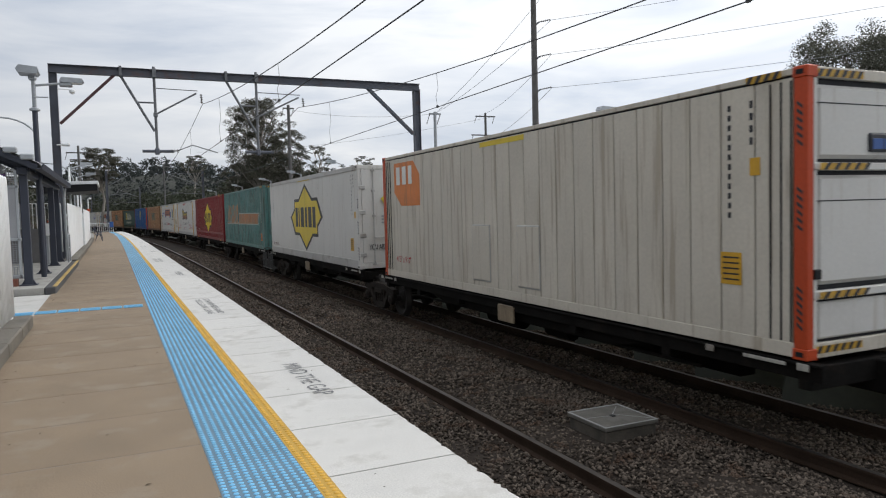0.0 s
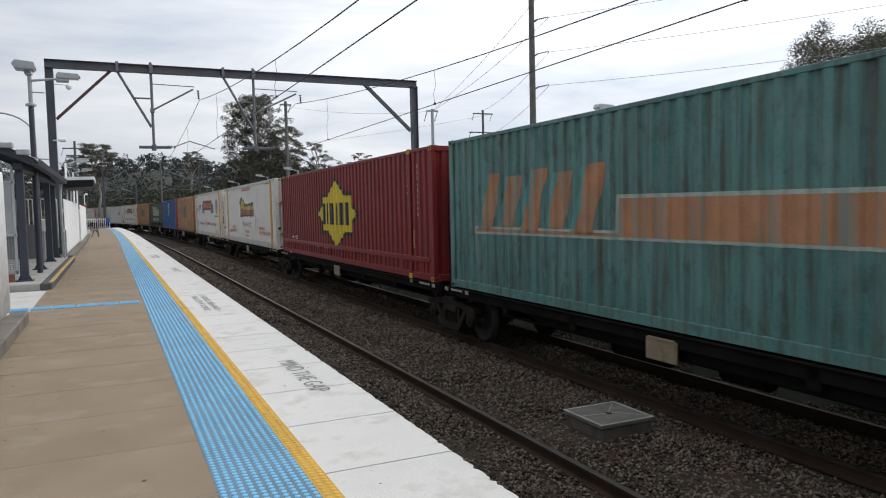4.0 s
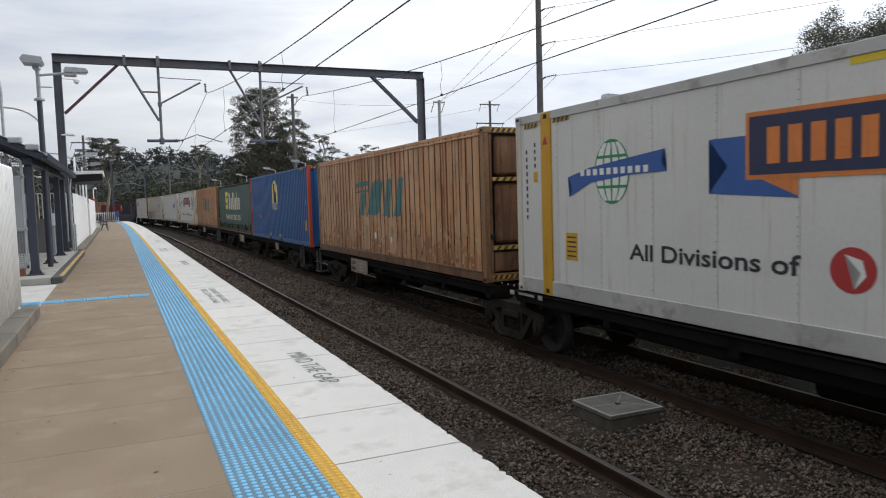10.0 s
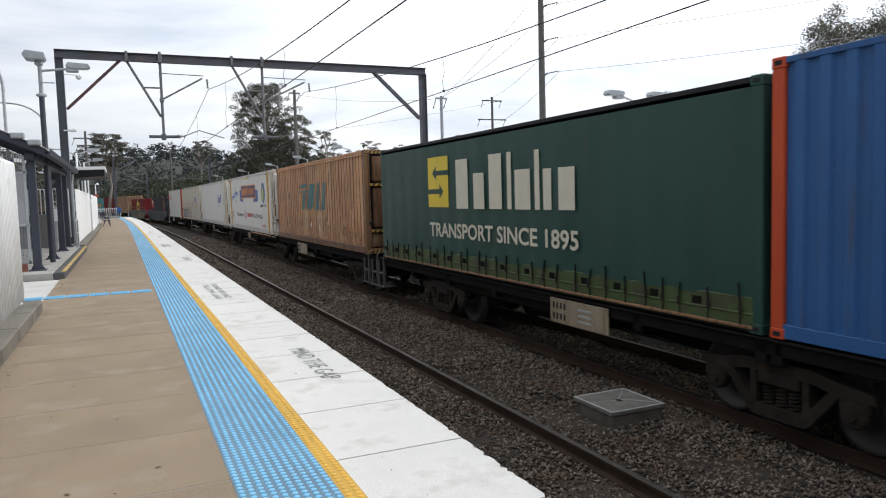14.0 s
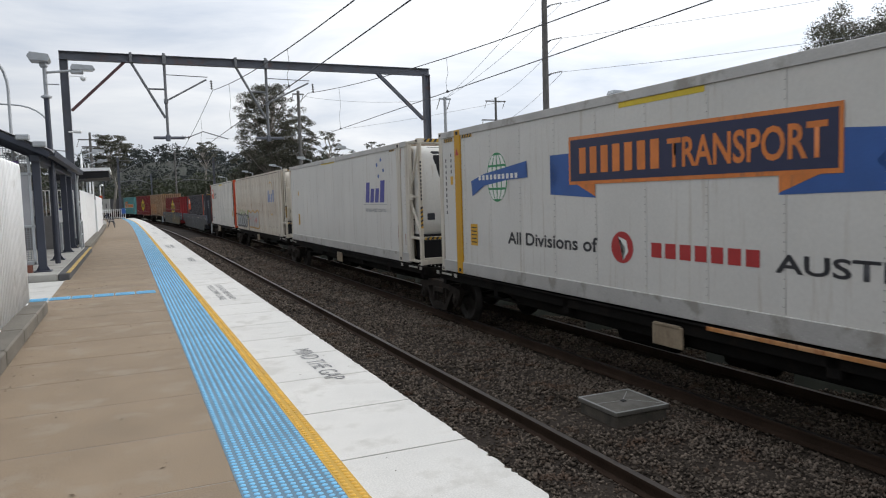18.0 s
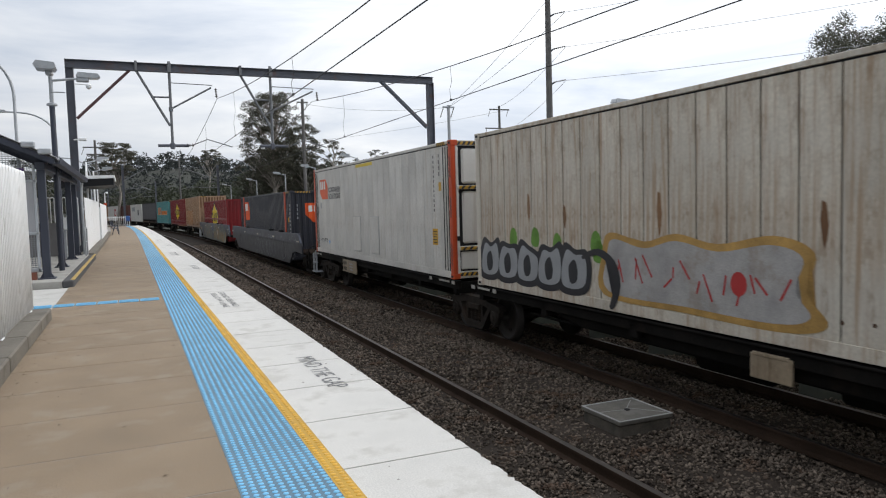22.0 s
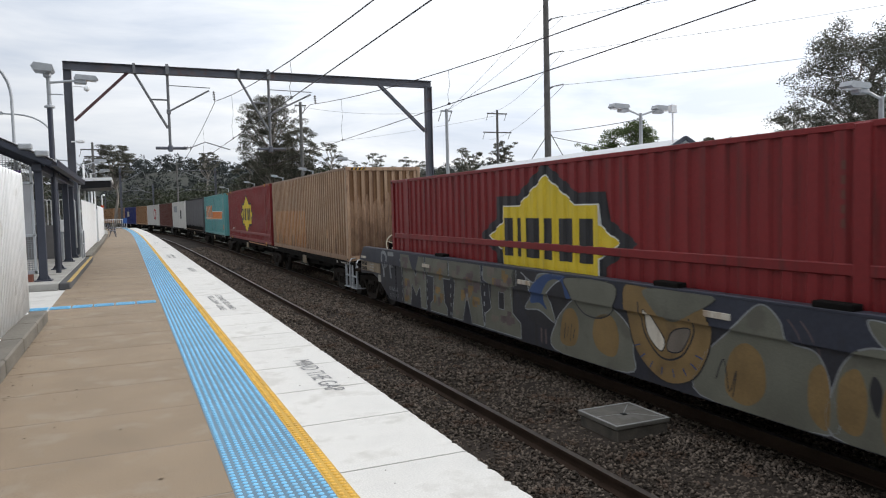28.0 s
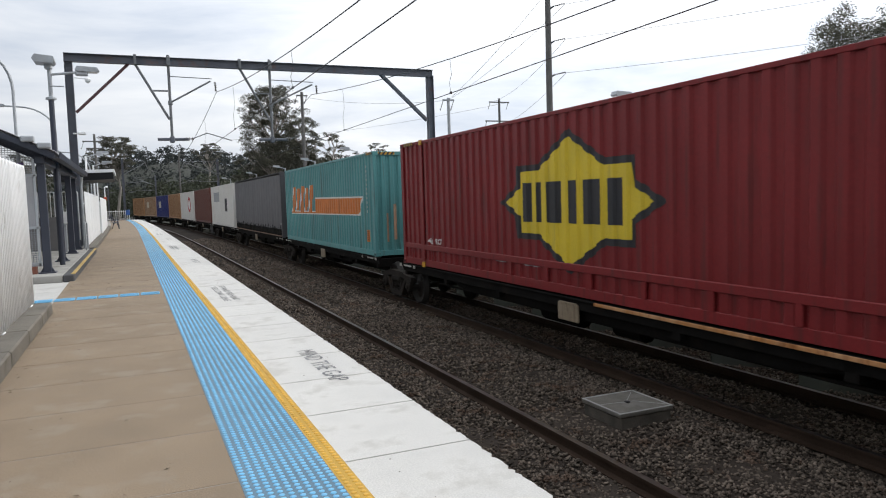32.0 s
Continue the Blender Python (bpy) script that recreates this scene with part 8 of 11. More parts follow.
def plain_box(mat, label, L=12.19, H=2.93, decor=None):
    b = Box("corrugated_container", label, L, H, mat, P_RUSTEND if decor == "beige" else None, P_DARKER[2] if decor == "beige" else None)
    # folds in a darker brown, which strengthens the contrast of the corrugation
    b.walls(groove_mat=P_BEIGEG if mat is P_BEIGE else P_RUSTG if mat is P_TAN else None)
    if decor == "beige":
        for o in b.ob.children:
            if o.name.startswith("end_wall"):
                o.data.materials[0] = P_RUSTEND
                o.data.materials[1] = P_RUSTG
        rs = random.Random(9)
        for k, mt in enumerate((P_DARKER[1], P_DARKER[3], P_DARKER[5])):
            b.sign("rust_run", mt, [[(u - w, z0), (u + w, z0), (u + w * 0.8, z0 + h * 0.5), (u + w * 0.1, z0 + h), (u - w * 0.7, z0 + h * 0.6)] for u, w, z0, h in [(rs.uniform(0.2, 12.0), rs.uniform(0.010, 0.035), 0.17, rs.uniform(0.2, 1.0 - 0.2 * k)) for _ in range(60)]], "rust stains rising from the rail", 0.004 + 0.0007 * k)
        # the ochre is deeper orange in the folds and paler on the outer faces
        for k0 in (2, 13):
            b.sign("faded_patch", P_OCHREL, [rect(0.278 * k + 0.056, 0.90, 0.110, 1.42) for k in range(k0, k0 + 11)], "pale ochre on the outer folds", 0.003)
            b.sign("faded_patch", P_OCHRE, [rect(0.278 * k + 0.195, 0.90, 0.160, 1.42) for k in range(k0, min(k0 + 11, 23))], "orange ochre in the folds", 0.003)
        for u in (2.5, 7.2):
            b.sign("bare_scuff", P_TAN, [rect(u + 0.8 * k, 0.5 + 0.1 * k, 0.05, 0.3) for k in range(4)], "rust scuffs", 0.007)
        b.hazard(0.15, 0.5, b.H - 0.06, "end")
        # the end wall steps darker towards the bottom, in bands with ragged tops
        rs = random.Random(21)
        for k, mt in enumerate(P_DARKER):
            z = top = 1.85 - 0.20 * k
            edge = []
            for q in range(81):
                z += rs.uniform(-0.22, 0.22) + (top - z) * 0.35
                edge.append((0.11 + 2.24 * q / 80, max(0.22, z)))
            for q in range(0, 80, 20):
                seg = edge[q:q + 21]
                b.end_sign("soot_stain", mt, [[(seg[0][0], 0.17), (seg[-1][0], 0.17)] + seg[::-1]], "ragged darker band on the end wall", 0.003 + 0.0007 * k)
        b.code(1.9, 1.2, 2.5, P_BROWN, face="end")
        b.code(11.3, 1.4, 2.6, P_BROWN)
    if decor == "grey_square":
        b.sign("emblem", D_GREY, [rect(3.4, 2.1, 3.4, 0.7)], "grey block emblem")
        b.sign("emblem_block", D_BLACK, [rect(8.6, 1.5, 1.2, 0.9)], "", 0.008)
    if decor == "red_mark":
        b.sign("emblem", D_RED, [disc(8.5, 1.6, 1.2, 0.8)], "red round emblem")
        b.sign("emblem_inside", D_WHITE, [disc(8.5, 1.6, 0.7, 0.5)], "", 0.009)
    if decor == "panel":
        b.sign("emblem", D_CREAM, [rect(4.0, 1.7, 2.2, 0.9)], "faded pale block")
    return b


def slate_box():
    """Slate grey box that rides low in the first well wagon."""
    b = Box("corrugated_container", "slate grey corrugated container with orange bands and an orange emblem", 14.4, 2.93, P_SLATE)
    b.walls(0.29, 0.04)
    for u in (1.20, 13.15):
        part("band", Geo().chamfer(-b.W / 2 - 0.012, b.L / 2 - u - 0.11, 0.02, -b.W / 2 + 0.03, b.L / 2 - u + 0.11, b.H - 0.02, 0.01), P_ORED, b.ob, "orange band")
    b.sign("emblem", D_SCF, [[(1.55, 2.62), (2.80, 2.60), (3.25, 2.10), (3.22, 1.59), (1.85, 1.58), (1.60, 2.0)]], "orange emblem with cut corners")
    b.sign("emblem_bar", D_WHITE, blocks(2.18, 2.32, 1.15, 0.40, 3), "plain white bars on the emblem", 0.010)
    b.end_sign("emblem", D_SCF, [[(0.62, 2.40), (1.42, 2.40), (1.80, 2.10), (1.80, 1.58), (0.95, 1.58), (0.62, 1.92)]], "orange emblem with cut corners")
    b.end_sign("emblem_bar", D_WHITE, blocks(1.08, 2.16, 0.72, 0.26, 3), "plain white bars on the emblem", 0.010)
    b.code(14.05, 0.9, 2.4, D_GREY)
    b.code(0.28, 1.7, 2.4, D_GREY, n=4, face="end")
    b.code(2.15, 0.9, 2.4, D_GREY, n=10, face="end")
    b.hazard(13.35, 0.8, b.H - 0.06)
    b.hazard(0.2, 0.65, b.H - 0.06, "end")
    b.hazard(1.6, 0.7, b.H - 0.06, "end")
    b.placard(13.8, 1.7, 0.12, 0.2)
    return b


D_OCHRE = material("ochre_sprayed_edge", (0.42, 0.25, 0.07), 0.6, vary=0.25, scale=3, bump=0)
D_SILVER = material("silver_spray", (0.36, 0.35, 0.34), 0.5, vary=0.2, scale=3, dirt=(0.25, 0.2, 0.15), dirt_amount=0.2, bump=0)
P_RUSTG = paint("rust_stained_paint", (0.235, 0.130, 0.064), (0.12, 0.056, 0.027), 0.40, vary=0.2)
# eight steps from the end paint towards a dark brown
P_DARKER = [rusty("grimed_end_paint", tuple(a * (1 - q) + c * q for a, c in zip((0.40, 0.255, 0.16), (0.10, 0.055, 0.035))), (0.12, 0.065, 0.04), (0.42, 0.29, 0.18), 0.10, 0.45) for q in (0.08, 0.18, 0.28, 0.38, 0.49, 0.60, 0.72, 0.84)]
P_OCHRE = rusty("faded_ochre_paint", (0.45, 0.20, 0.075), (0.24, 0.115, 0.045), (0.48, 0.30, 0.15), 0.28, 0.5)
P_OCHREL = rusty("rubbed_ochre_paint", (0.53, 0.305, 0.165), (0.30, 0.165, 0.075), (0.58, 0.44, 0.28), 0.26, 0.5)
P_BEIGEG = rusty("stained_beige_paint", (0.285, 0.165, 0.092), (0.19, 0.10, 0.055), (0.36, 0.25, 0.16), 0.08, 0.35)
# far-end station at 0 s, length, underframe at each end
CONSIST = [
    (17.14, 12.19, "joint", "joint"), (31.38, 12.19, "joint", "end"),
    (45.25, 12.19, "end", "joint"), (60.71, 14.63, "joint", "joint"), (75.86, 13.90, "joint", "joint"), (91.10, 14.17, "joint", "joint"), (104.44, 12.19, "joint", "end"),
    (118.01, 12.19, "end", "joint"), (130.28, 12.19, "joint", "end"),
    (143.86, 12.19, "end", "joint"), (158.88, 14.17, "joint", "joint"), (174.15, 14.10, "joint", "joint"), (189.42, 14.10, "joint", "joint"), (202.73, 12.19, "joint", "end"),
    (221.37, 14.4, "end", "well"), (242.37, 14.2, "joint", "well"),
    (258.60, 12.19, "end", "joint"), (273.90, 14.63, "joint", "joint"), (288.29, 12.19, "joint", "joint"), (304.03, 14.63, "joint", "joint"), (317.41, 12.19, "joint", "end"),
    (330.63, 12.19, "end", "joint"), (343.92, 12.19, "joint", "joint"), (356.26, 12.19, "joint", "joint"), (369.0, 12.19, "joint", "joint"), (382.0, 12.19, "joint", "joint"), (395.0, 12.19, "joint", "end"),
]
BUILD = [lambda: scf_box(0), white_star_box, teal_box, red_star_box, blend_box, ribbon_box, ribbed_box, penguin_box, curtain_box, lambda: ribbed_box(True), ribbon_box, swan_box, lambda: swan_box(True), lambda: scf_box(13),
         slate_box, lambda: red_star_box(True), lambda: plain_box(P_BEIGE, "beige corrugated container with rust-stained ends", decor="beige"), red_star_box, lambda: teal_box(True), lambda: curtain_box(False, 14.63),
         lambda: plain_box(P_WHITE, "white corrugated container with a grey block emblem", decor="grey_square"), lambda: plain_box(P_BROWN, "plain red-brown corrugated steel container"), lambda: plain_box(P_WHITE, "white corrugated container with a red round emblem", decor="red_mark"),
         lambda: plain_box(P_TAN, "faded tan corrugated steel container"), lambda: plain_box(P_BLUE2, "deep blue corrugated container", decor="panel"), lambda: plain_box(P_BEIGE, "dull beige corrugated container", decor="panel"), lambda: plain_box(P_TAN, "rusty tan corrugated steel container")]
MOVERS = []
for i, (s_far, length, near, far) in enumerate(CONSIST):
    box_ = BUILD[i]()
    nxt = CONSIST[i + 1] if i + 1 < len(CONSIST) else None
    gap = (nxt[0] - nxt[1] - s_far) if nxt else 1.2
    if far == "well":
        wagon = well_wagon(length, "end" if i == 14 else "joint", gap if i == 14 else 0, "low grey well wagon with sprayed outlines" if i == 14 else "low grey well wagon covered in painted graffiti")
        bottom = 0.50
    else:
        wagon = flat_wagon(i, length, near, far, gap, 3.4 if i in (7, 8) else 1.35)
        bottom = 1.10
    MOVERS.append((box_.ob, wagon, s_far - length / 2, length, bottom))

# ---- overhead line equipment ----
M_INSUL = material("brown_insulator", (0.07, 0.058, 0.052), 0.35, vary=0.1, bump=0)
M_REDSTEEL = material("rust_red_brace", (0.095, 0.045, 0.048), 0.65, vary=0.2, scale=3, bump=0.1)
GY = 31.0
M_DROP = material("dull_galvanised_steel", (0.17, 0.175, 0.185), 0.6, metal=0.2, vary=0.15, scale=5, bump=0.05)


def i_beam(g, p0, p1, w, h, t=0.018):
    """Rolled section from p0 to p1, flanges across w, depth h."""
    p0, p1 = Vector(p0), Vector(p1)
    d = (p1 - p0).normalized()
    side = d.cross(Vector((0, 0, 1)) if abs(d.z) < 0.9 else Vector((1, 0, 0))).normalized()
    up = side.cross(d)
    for a, b, cu, cv in ((w, t, 0, h / 2), (w, t, 0, -h / 2), (t, h, 0, 0)):
        vs = []
        for e in (p0, p1):
            for sx, sy in ((-1, -1), (1, -1), (1, 1), (-1, 1)):
                vs.append(tuple(e + side * (cu + sx * a / 2) + up * (cv + sy * b / 2)))
        g.add(vs, [(3, 2, 1, 0), (4, 5, 6, 7), (0, 1, 5, 4), (1, 2, 6, 5), (2, 3, 7, 6), (3, 0, 4, 7)])
    return g


def insulator(parent, p0, p1, n=5, r=0.065):
    p0, p1 = Vector(p0), Vector(p1)
    g = Geo().tube([p0, p1], 0.022, 6)
    for k in range(n):
        c = p0.lerp(p1, (k + 0.5) / n)
        d = (p1 - p0).normalized() * 0.012
        g.tube([c - d, c + d], r, 10, True, r * 0.6)
    return part("insulator", g, M_INSUL, parent, "ribbed brown insulator")


def build_gantry():
    t = thing("overhead_gantry", "weathered grey steel portal gantry carrying the overhead wires", "gantry", Matrix.Translation((0, GY, 0)))
    part("post", i_beam(Geo(), (-1.92, 0, -0.02), (-1.92, 0, 7.1), 0.30, 0.26).chamfer(-2.2, -0.28, -0.02, -1.64, 0.28, 0.03, 0.01), M_GANTRY, t)
    part("post", i_beam(Geo(), (12.92, 0, -0.05), (12.92, 0, 7.1), 0.30, 0.26).chamfer(12.64, -0.28, -0.05, 13.2, 0.28, 0.03, 0.01), M_GANTRY, t)
    part("beam", i_beam(Geo(), (-2.07, 0, 7.24), (13.07, 0, 7.20), 0.26, 0.30), M_GANTRY, t)
    part("brace", Geo().beam((-1.75, 0, 5.17), (0.20, 0, 7.10), 0.10, 0.10), M_REDSTEEL, t, "rust-red brace")
    for o in (-0.10, 0.10):
        part("brace", Geo().beam((12.74, o, 5.05), (10.55, o, 7.08), 0.06, 0.10), M_GANTRY, t)
    for xs, x0, tip in ((0.42, 1.64, 3.22), (4.40, 5.63, 7.42)):
        f = part("drop_frame", Geo().tube([(x0, 0, 7.5), (x0, 0, 4.10)], 0.055, 10).tube([(xs, 0, 7.10), (x0 - 0.06, 0, 4.95)], 0.05, 8).tube([(xs + (x0 - xs) * 0.47, 0, 6.08), (x0, 0, 6.08)], 0.035, 8).chamfer(x0 - 0.07, -0.16, 7.06, x0 + 0.07, 0.16, 7.42, 0.01).chamfer(xs - 0.05, -0.16, 7.06, xs + 0.05, 0.16, 7.45, 0.01), M_DROP, t, "galvanised drop frame")
        part("cantilever", Geo().tube([(x0, 0, 5.62), (tip, 0, 6.52)], 0.035, 8).tube([(x0, 0, 6.66), (tip + 0.05, 0, 6.62)], 0.018, 6).chamfer(x0 - 0.08, -0.08, 5.52, x0 + 0.08, 0.08, 5.70, 0.02), M_DROP, f)
        insulator(f, (tip + 0.18, 0, 6.50), (tip + 0.20, 0, 6.12), 4)
        part("registration_tube", Geo().tube([(x0 - 0.55, 0, 4.16), (x0 + 0.62, 0, 4.16)], 0.06, 8).chamfer(x0 - 0.09, -0.09, 4.02, x0 + 0.09, 0.09, 4.28, 0.03), M_GANTRY, f)
        insulator(f, (x0 + 0.50, 0, 4.18), (x0 + 0.82, 0, 4.18), 3, 0.09)
        part("registration_arm", Geo().tube([(x0 + 0.75, 0, 4.18), (x0 + 1.35, 0, 4.42), (x0 + 2.32, 0, 4.12)], 0.022, 6), M_DROP, f)
    part("bracket_lamp", Geo().chamfer(-1.72, -0.35, 4.30, -1.45, -0.12, 4.42, 0.03).tube([(-1.9, -0.2, 4.35), (-1.6, -0.2, 4.36)], 0.03, 6), M_WHITE, t, "small white bracket box")
    cc = part("camera_bracket", Geo().tube([(-1.78, -0.1, 6.47), (-1.35, -0.1, 6.45)], 0.02, 6).lathe([(-0.12, 0.03), (-0.06, 0.10), (0.02, 0.11), (0.08, 0.06)], (-1.28, -0.1, 6.40), 2, 12), M_WHITE, t, "white dome camera")


build_gantry()


def wire(name, pts, r, mat, label, m=None):
    g = Geo().tube(pts, r, 5)
    return single(name, g, mat, label, "wire", group="overhead wires")


def build_catenary():
    """Contact and messenger wires of both tracks from gantry to gantry, with droppers."""
    for mid, stag in ((X_TRACK1 - 0.05, 0.1), (X_TRACK2 + 0.05, 0.1)):
        t = thing("catenary", "dark contact and messenger wires with thin droppers over the track", "overhead wire", group="catenaries")
        sups = [-27.0, GY, 95.0, 145.0, 190.0, 240.0]
        for a, b in zip(sups, sups[1:]):
            con, mes = [], []
            for k in range(25):
                q = k / 24
                s = a + (b - a) * q
                x, y, _ = at(s, mid)
                sag = 4 * q * (1 - q)
                con.append((x, y, 4.12 - 0.03 * sag))
                mes.append((x, y, 6.10 - 1.55 * sag))
            part("contact_wire", Geo().tube(con, 0.011, 5), M_WIRE, t)
            part("messenger_wire", Geo().tube(mes, 0.012, 5), M_WIRE, t)
            n = 6
            for k in range(n):
                i = 2 + 4 * k
                c, m_ = Vector(con[i]), Vector(mes[i])
                part("dropper", Geo().tube([m_, m_.lerp(c, 0.45) + Vector((0.03, 0, 0)), m_.lerp(c, 0.7) - Vector((0.04, 0.02, 0)), c], 0.005, 4).chamfer(c.x - 0.025, c.y - 0.03, c.z - 0.02, c.x + 0.025, c.y + 0.03, c.z + 0.04, 0.008), M_WIRE, t)


build_catenary()


def build_mast(s, off, reach, label="grey cantilever mast beside the track"):
    x, y, th = at(s, off)
    t = thing("overhead_mast", label, "mast", pose(x, y, -1.4, 0, 0, math.degrees(th)), group="masts along the line")
    part("post", i_beam(Geo(), (0, 0, 0), (0, 0, 8.6), 0.26, 0.24), M_GANTRY, t)
    sg = 1 if reach > 0 else -1
    part("cantilever", Geo().tube([(0, 0, 6.7), (reach * 0.92, 0, 8.2)], 0.045, 6).tube([(0, 0, 8.25), (reach * 0.95, 0, 8.3)], 0.02, 5).tube([(reach * 0.92, 0, 8.2), (reach, 0, 7.4)], 0.04, 6), M_DROP, t)
    part("registration_arm", Geo().tube([(0, 0, 5.7), (reach * 0.8, 0, 5.9), (reach + sg * 0.3, 0, 5.5)], 0.035, 6), M_DROP, t)


for s_, off_, r_ in ((95.0, 0.8, 2.8), (95.0, 11.9, -4.4), (145.0, 0.6, 3.0), (145.0, 11.5, -4.0), (190.0, 10.6, -3.0), (190.0, 0.6, 3.0)):
    build_mast(s_, off_, r_)


# ---- poles and power lines ----
def polar(az, r, z=0.0):
    return (r * math.sin(radians(az)), r * math.cos(radians(az)), z)


def ground_z(x, y):
    z, off = relief(np.array([[x, y]]))
    return float(z[0])


TALL = polar(31.98, 38)


def build_tall_pole():
    t = thing("power_pole", "tall grey power pole with four side insulator arms", "power pole", Matrix.Translation((TALL[0], TALL[1], -0.12)), group="power poles")
    part("pole", Geo().tube([(0, 0, 0), (0, 0, 14.6)], 0.19, 12, True, 0.13), M_POLE, t, smooth=False)
    d = Vector((math.cos(radians(32)), -math.sin(radians(32)), 0))
    for z in (7.75, 9.45, 11.2, 12.9):
        a = part("arm", Geo().tube([d * 0.12 + Vector((0, 0, z - 0.12)), d * 0.28 + Vector((0, 0, z - 0.02))], 0.045, 6), M_GANTRY, t)
        insulator(a, d * 0.26 + Vector((0, 0, z - 0.02)), d * 0.86 + Vector((0, 0, z + 0.08)), 6, 0.07)
    part("stay", Geo().tube([(0, 0, 5.6), (1.2, 0.4, 4.2)], 0.02, 5).tube([(0, 0, 5.3), (-1.2, -0.4, 4.0)], 0.02, 5), M_WIRE, t)
    return d


_d = build_tall_pole()
P865, P775, P515, PSMALL = polar(28.05, 78), polar(24.06, 52), polar(12.65, 66), polar(22.6, 44)


def build_cross_pole(p, h, arms, label, width=1.2, steel=False, r=0.16):
    t = thing("power_pole", label, "power pole", Matrix.Translation((p[0], p[1], -1.2)), group="power poles")
    part("pole", Geo().tube([(0, 0, 0), (0, 0, h)], r, 10, True, r * 0.75), M_GALV if steel else M_POLE, t)
    for z, wd in arms:
        a = part("crossarm", Geo().chamfer(-wd, -0.06, z - 0.06, wd, 0.06, z + 0.06, 0.01), M_POLE if not steel else M_GALV, t)
        for x in (-wd * 0.9, wd * 0.9):
            insulator(a, (x, 0, z - 0.05), (x - 0.25, 0, z - 0.75), 4, 0.06)
    return t


build_cross_pole(P865, 13.0, ((12.6, 1.2), (10.6, 1.7)), "timber power pole with two crossarms")
build_cross_pole(P775, 9.75, ((9.6, 0.45),), "slender galvanised steel pole", steel=True, r=0.14)
build_cross_pole(P515, 12.4, ((12.1, 0.5),), "grey timber power pole", r=0.17)
build_cross_pole(PSMALL, 5.2, ((5.0, 0.25),), "thin galvanised pole with a small bracket", steel=True, r=0.07)
build_cross_pole(polar(3.4, 120), 11.0, ((10.5, 0.9),), "distant weathered timber power pole", r=0.16)
build_cross_pole(polar(-2.2, 80), 10.0, ((9.3, 1.1), (8.6, 0.8)), "distant timber pole with crossarms", r=0.15)


def span(a, b, sag, r=0.012, mat=None):
    a, b = Vector(a), Vector(b)
    pts = []
    for k in range(21):
        q = k / 20
        p = a.lerp(b, q)
        p.z -= sag * 4 * q * (1 - q)
        pts.append(p)
    wire("power_line", pts, r, mat or M_PWIRE, "thin pale power line against the sky")


tp = Vector((TALL[0], TALL[1], -0.12))
for z, zz in ((7.75, 11.8), (9.45, 12.6), (11.2, 9.5), (12.9, 9.5)):
    e = tp + _d * 0.88 + Vector((0, 0, z + 0.05))
    span(e, (44, -6, z + 1.6), 0.8, 0.010)
    if zz > 10:
        span(e, (P865[0] - 1.0, P865[1], zz - 1.2 - (z < 8) * 2.0), 0.6, 0.012)
    else:
        span(e, (P775[0], P775[1], 8.4), 0.3, 0.012)
span((P775[0], P775[1], 8.4), (P515[0], P515[1], 10.8), 0.4, 0.012)
span((P865[0] + 1, P865[1], 11.4), (P515[0] - 2, P515[1] + 60, 12), 1.0, 0.014)
span(tp + Vector((0, 0, 5.4)), (12.95, 16.03, 3.80), 0.05, 0.012, M_WIRE)
span(tp + Vector((0, 0, 5.2)), (60.0, 52.0, 4.5), 0.4, 0.02, M_WIRE)


# ---- fences ----
def picket_mesh(h, w, mat):
    """A flattened tubular picket with a rounded head."""
    g = Geo()
    g.tube([(0, 0, 0), (0, 0, h - w * 0.5), (0, 0, h - w * 0.15)], w / 2, 8)
    g.tube([(0, 0, h - w * 0.16), (0, 0, h)], w / 2, 8, True, w * 0.18)
    return g.mesh("picket", mat, True)


PICKET_LOW = picket_mesh(1.05, 0.045, M_WHITE)
PICKET_FLAT = Geo().chamfer(-0.047, -0.012, 0, 0.047, 0.012, 1.86, 0.008).prism([(-0.047, 1.86), (0.047, 1.86), (0.036, 1.90), (0.0, 1.92), (-0.036, 1.90)], -0.012, 0.012, 1).mesh("picket", M_WHITE)
LOOP_G = Geo()
LOOP_G.tube([(-0.06, 0, 0)] + [(-0.06, 0, 1.55)] + [(-0.06 * math.cos(a), 0, 1.58 + 0.06 * math.sin(a)) for a in np.linspace(0, math.pi, 7)] + [(0.06, 0, 1.55), (0.06, 0, 0)], 0.017, 7)
LOOP = LOOP_G.mesh("loop_picket", M_WHITE, True)
LOOP_TALL = Geo().tube([(-0.058, 0, 0), (-0.058, 0, 1.86)] + [(-0.058 * math.cos(a), 0, 1.87 + 0.058 * math.sin(a)) for a in np.linspace(0, math.pi, 7)] + [(0.058, 0, 1.86), (0.058, 0, 0)], 0.022, 8).mesh("loop_picket", M_WHITE, True)


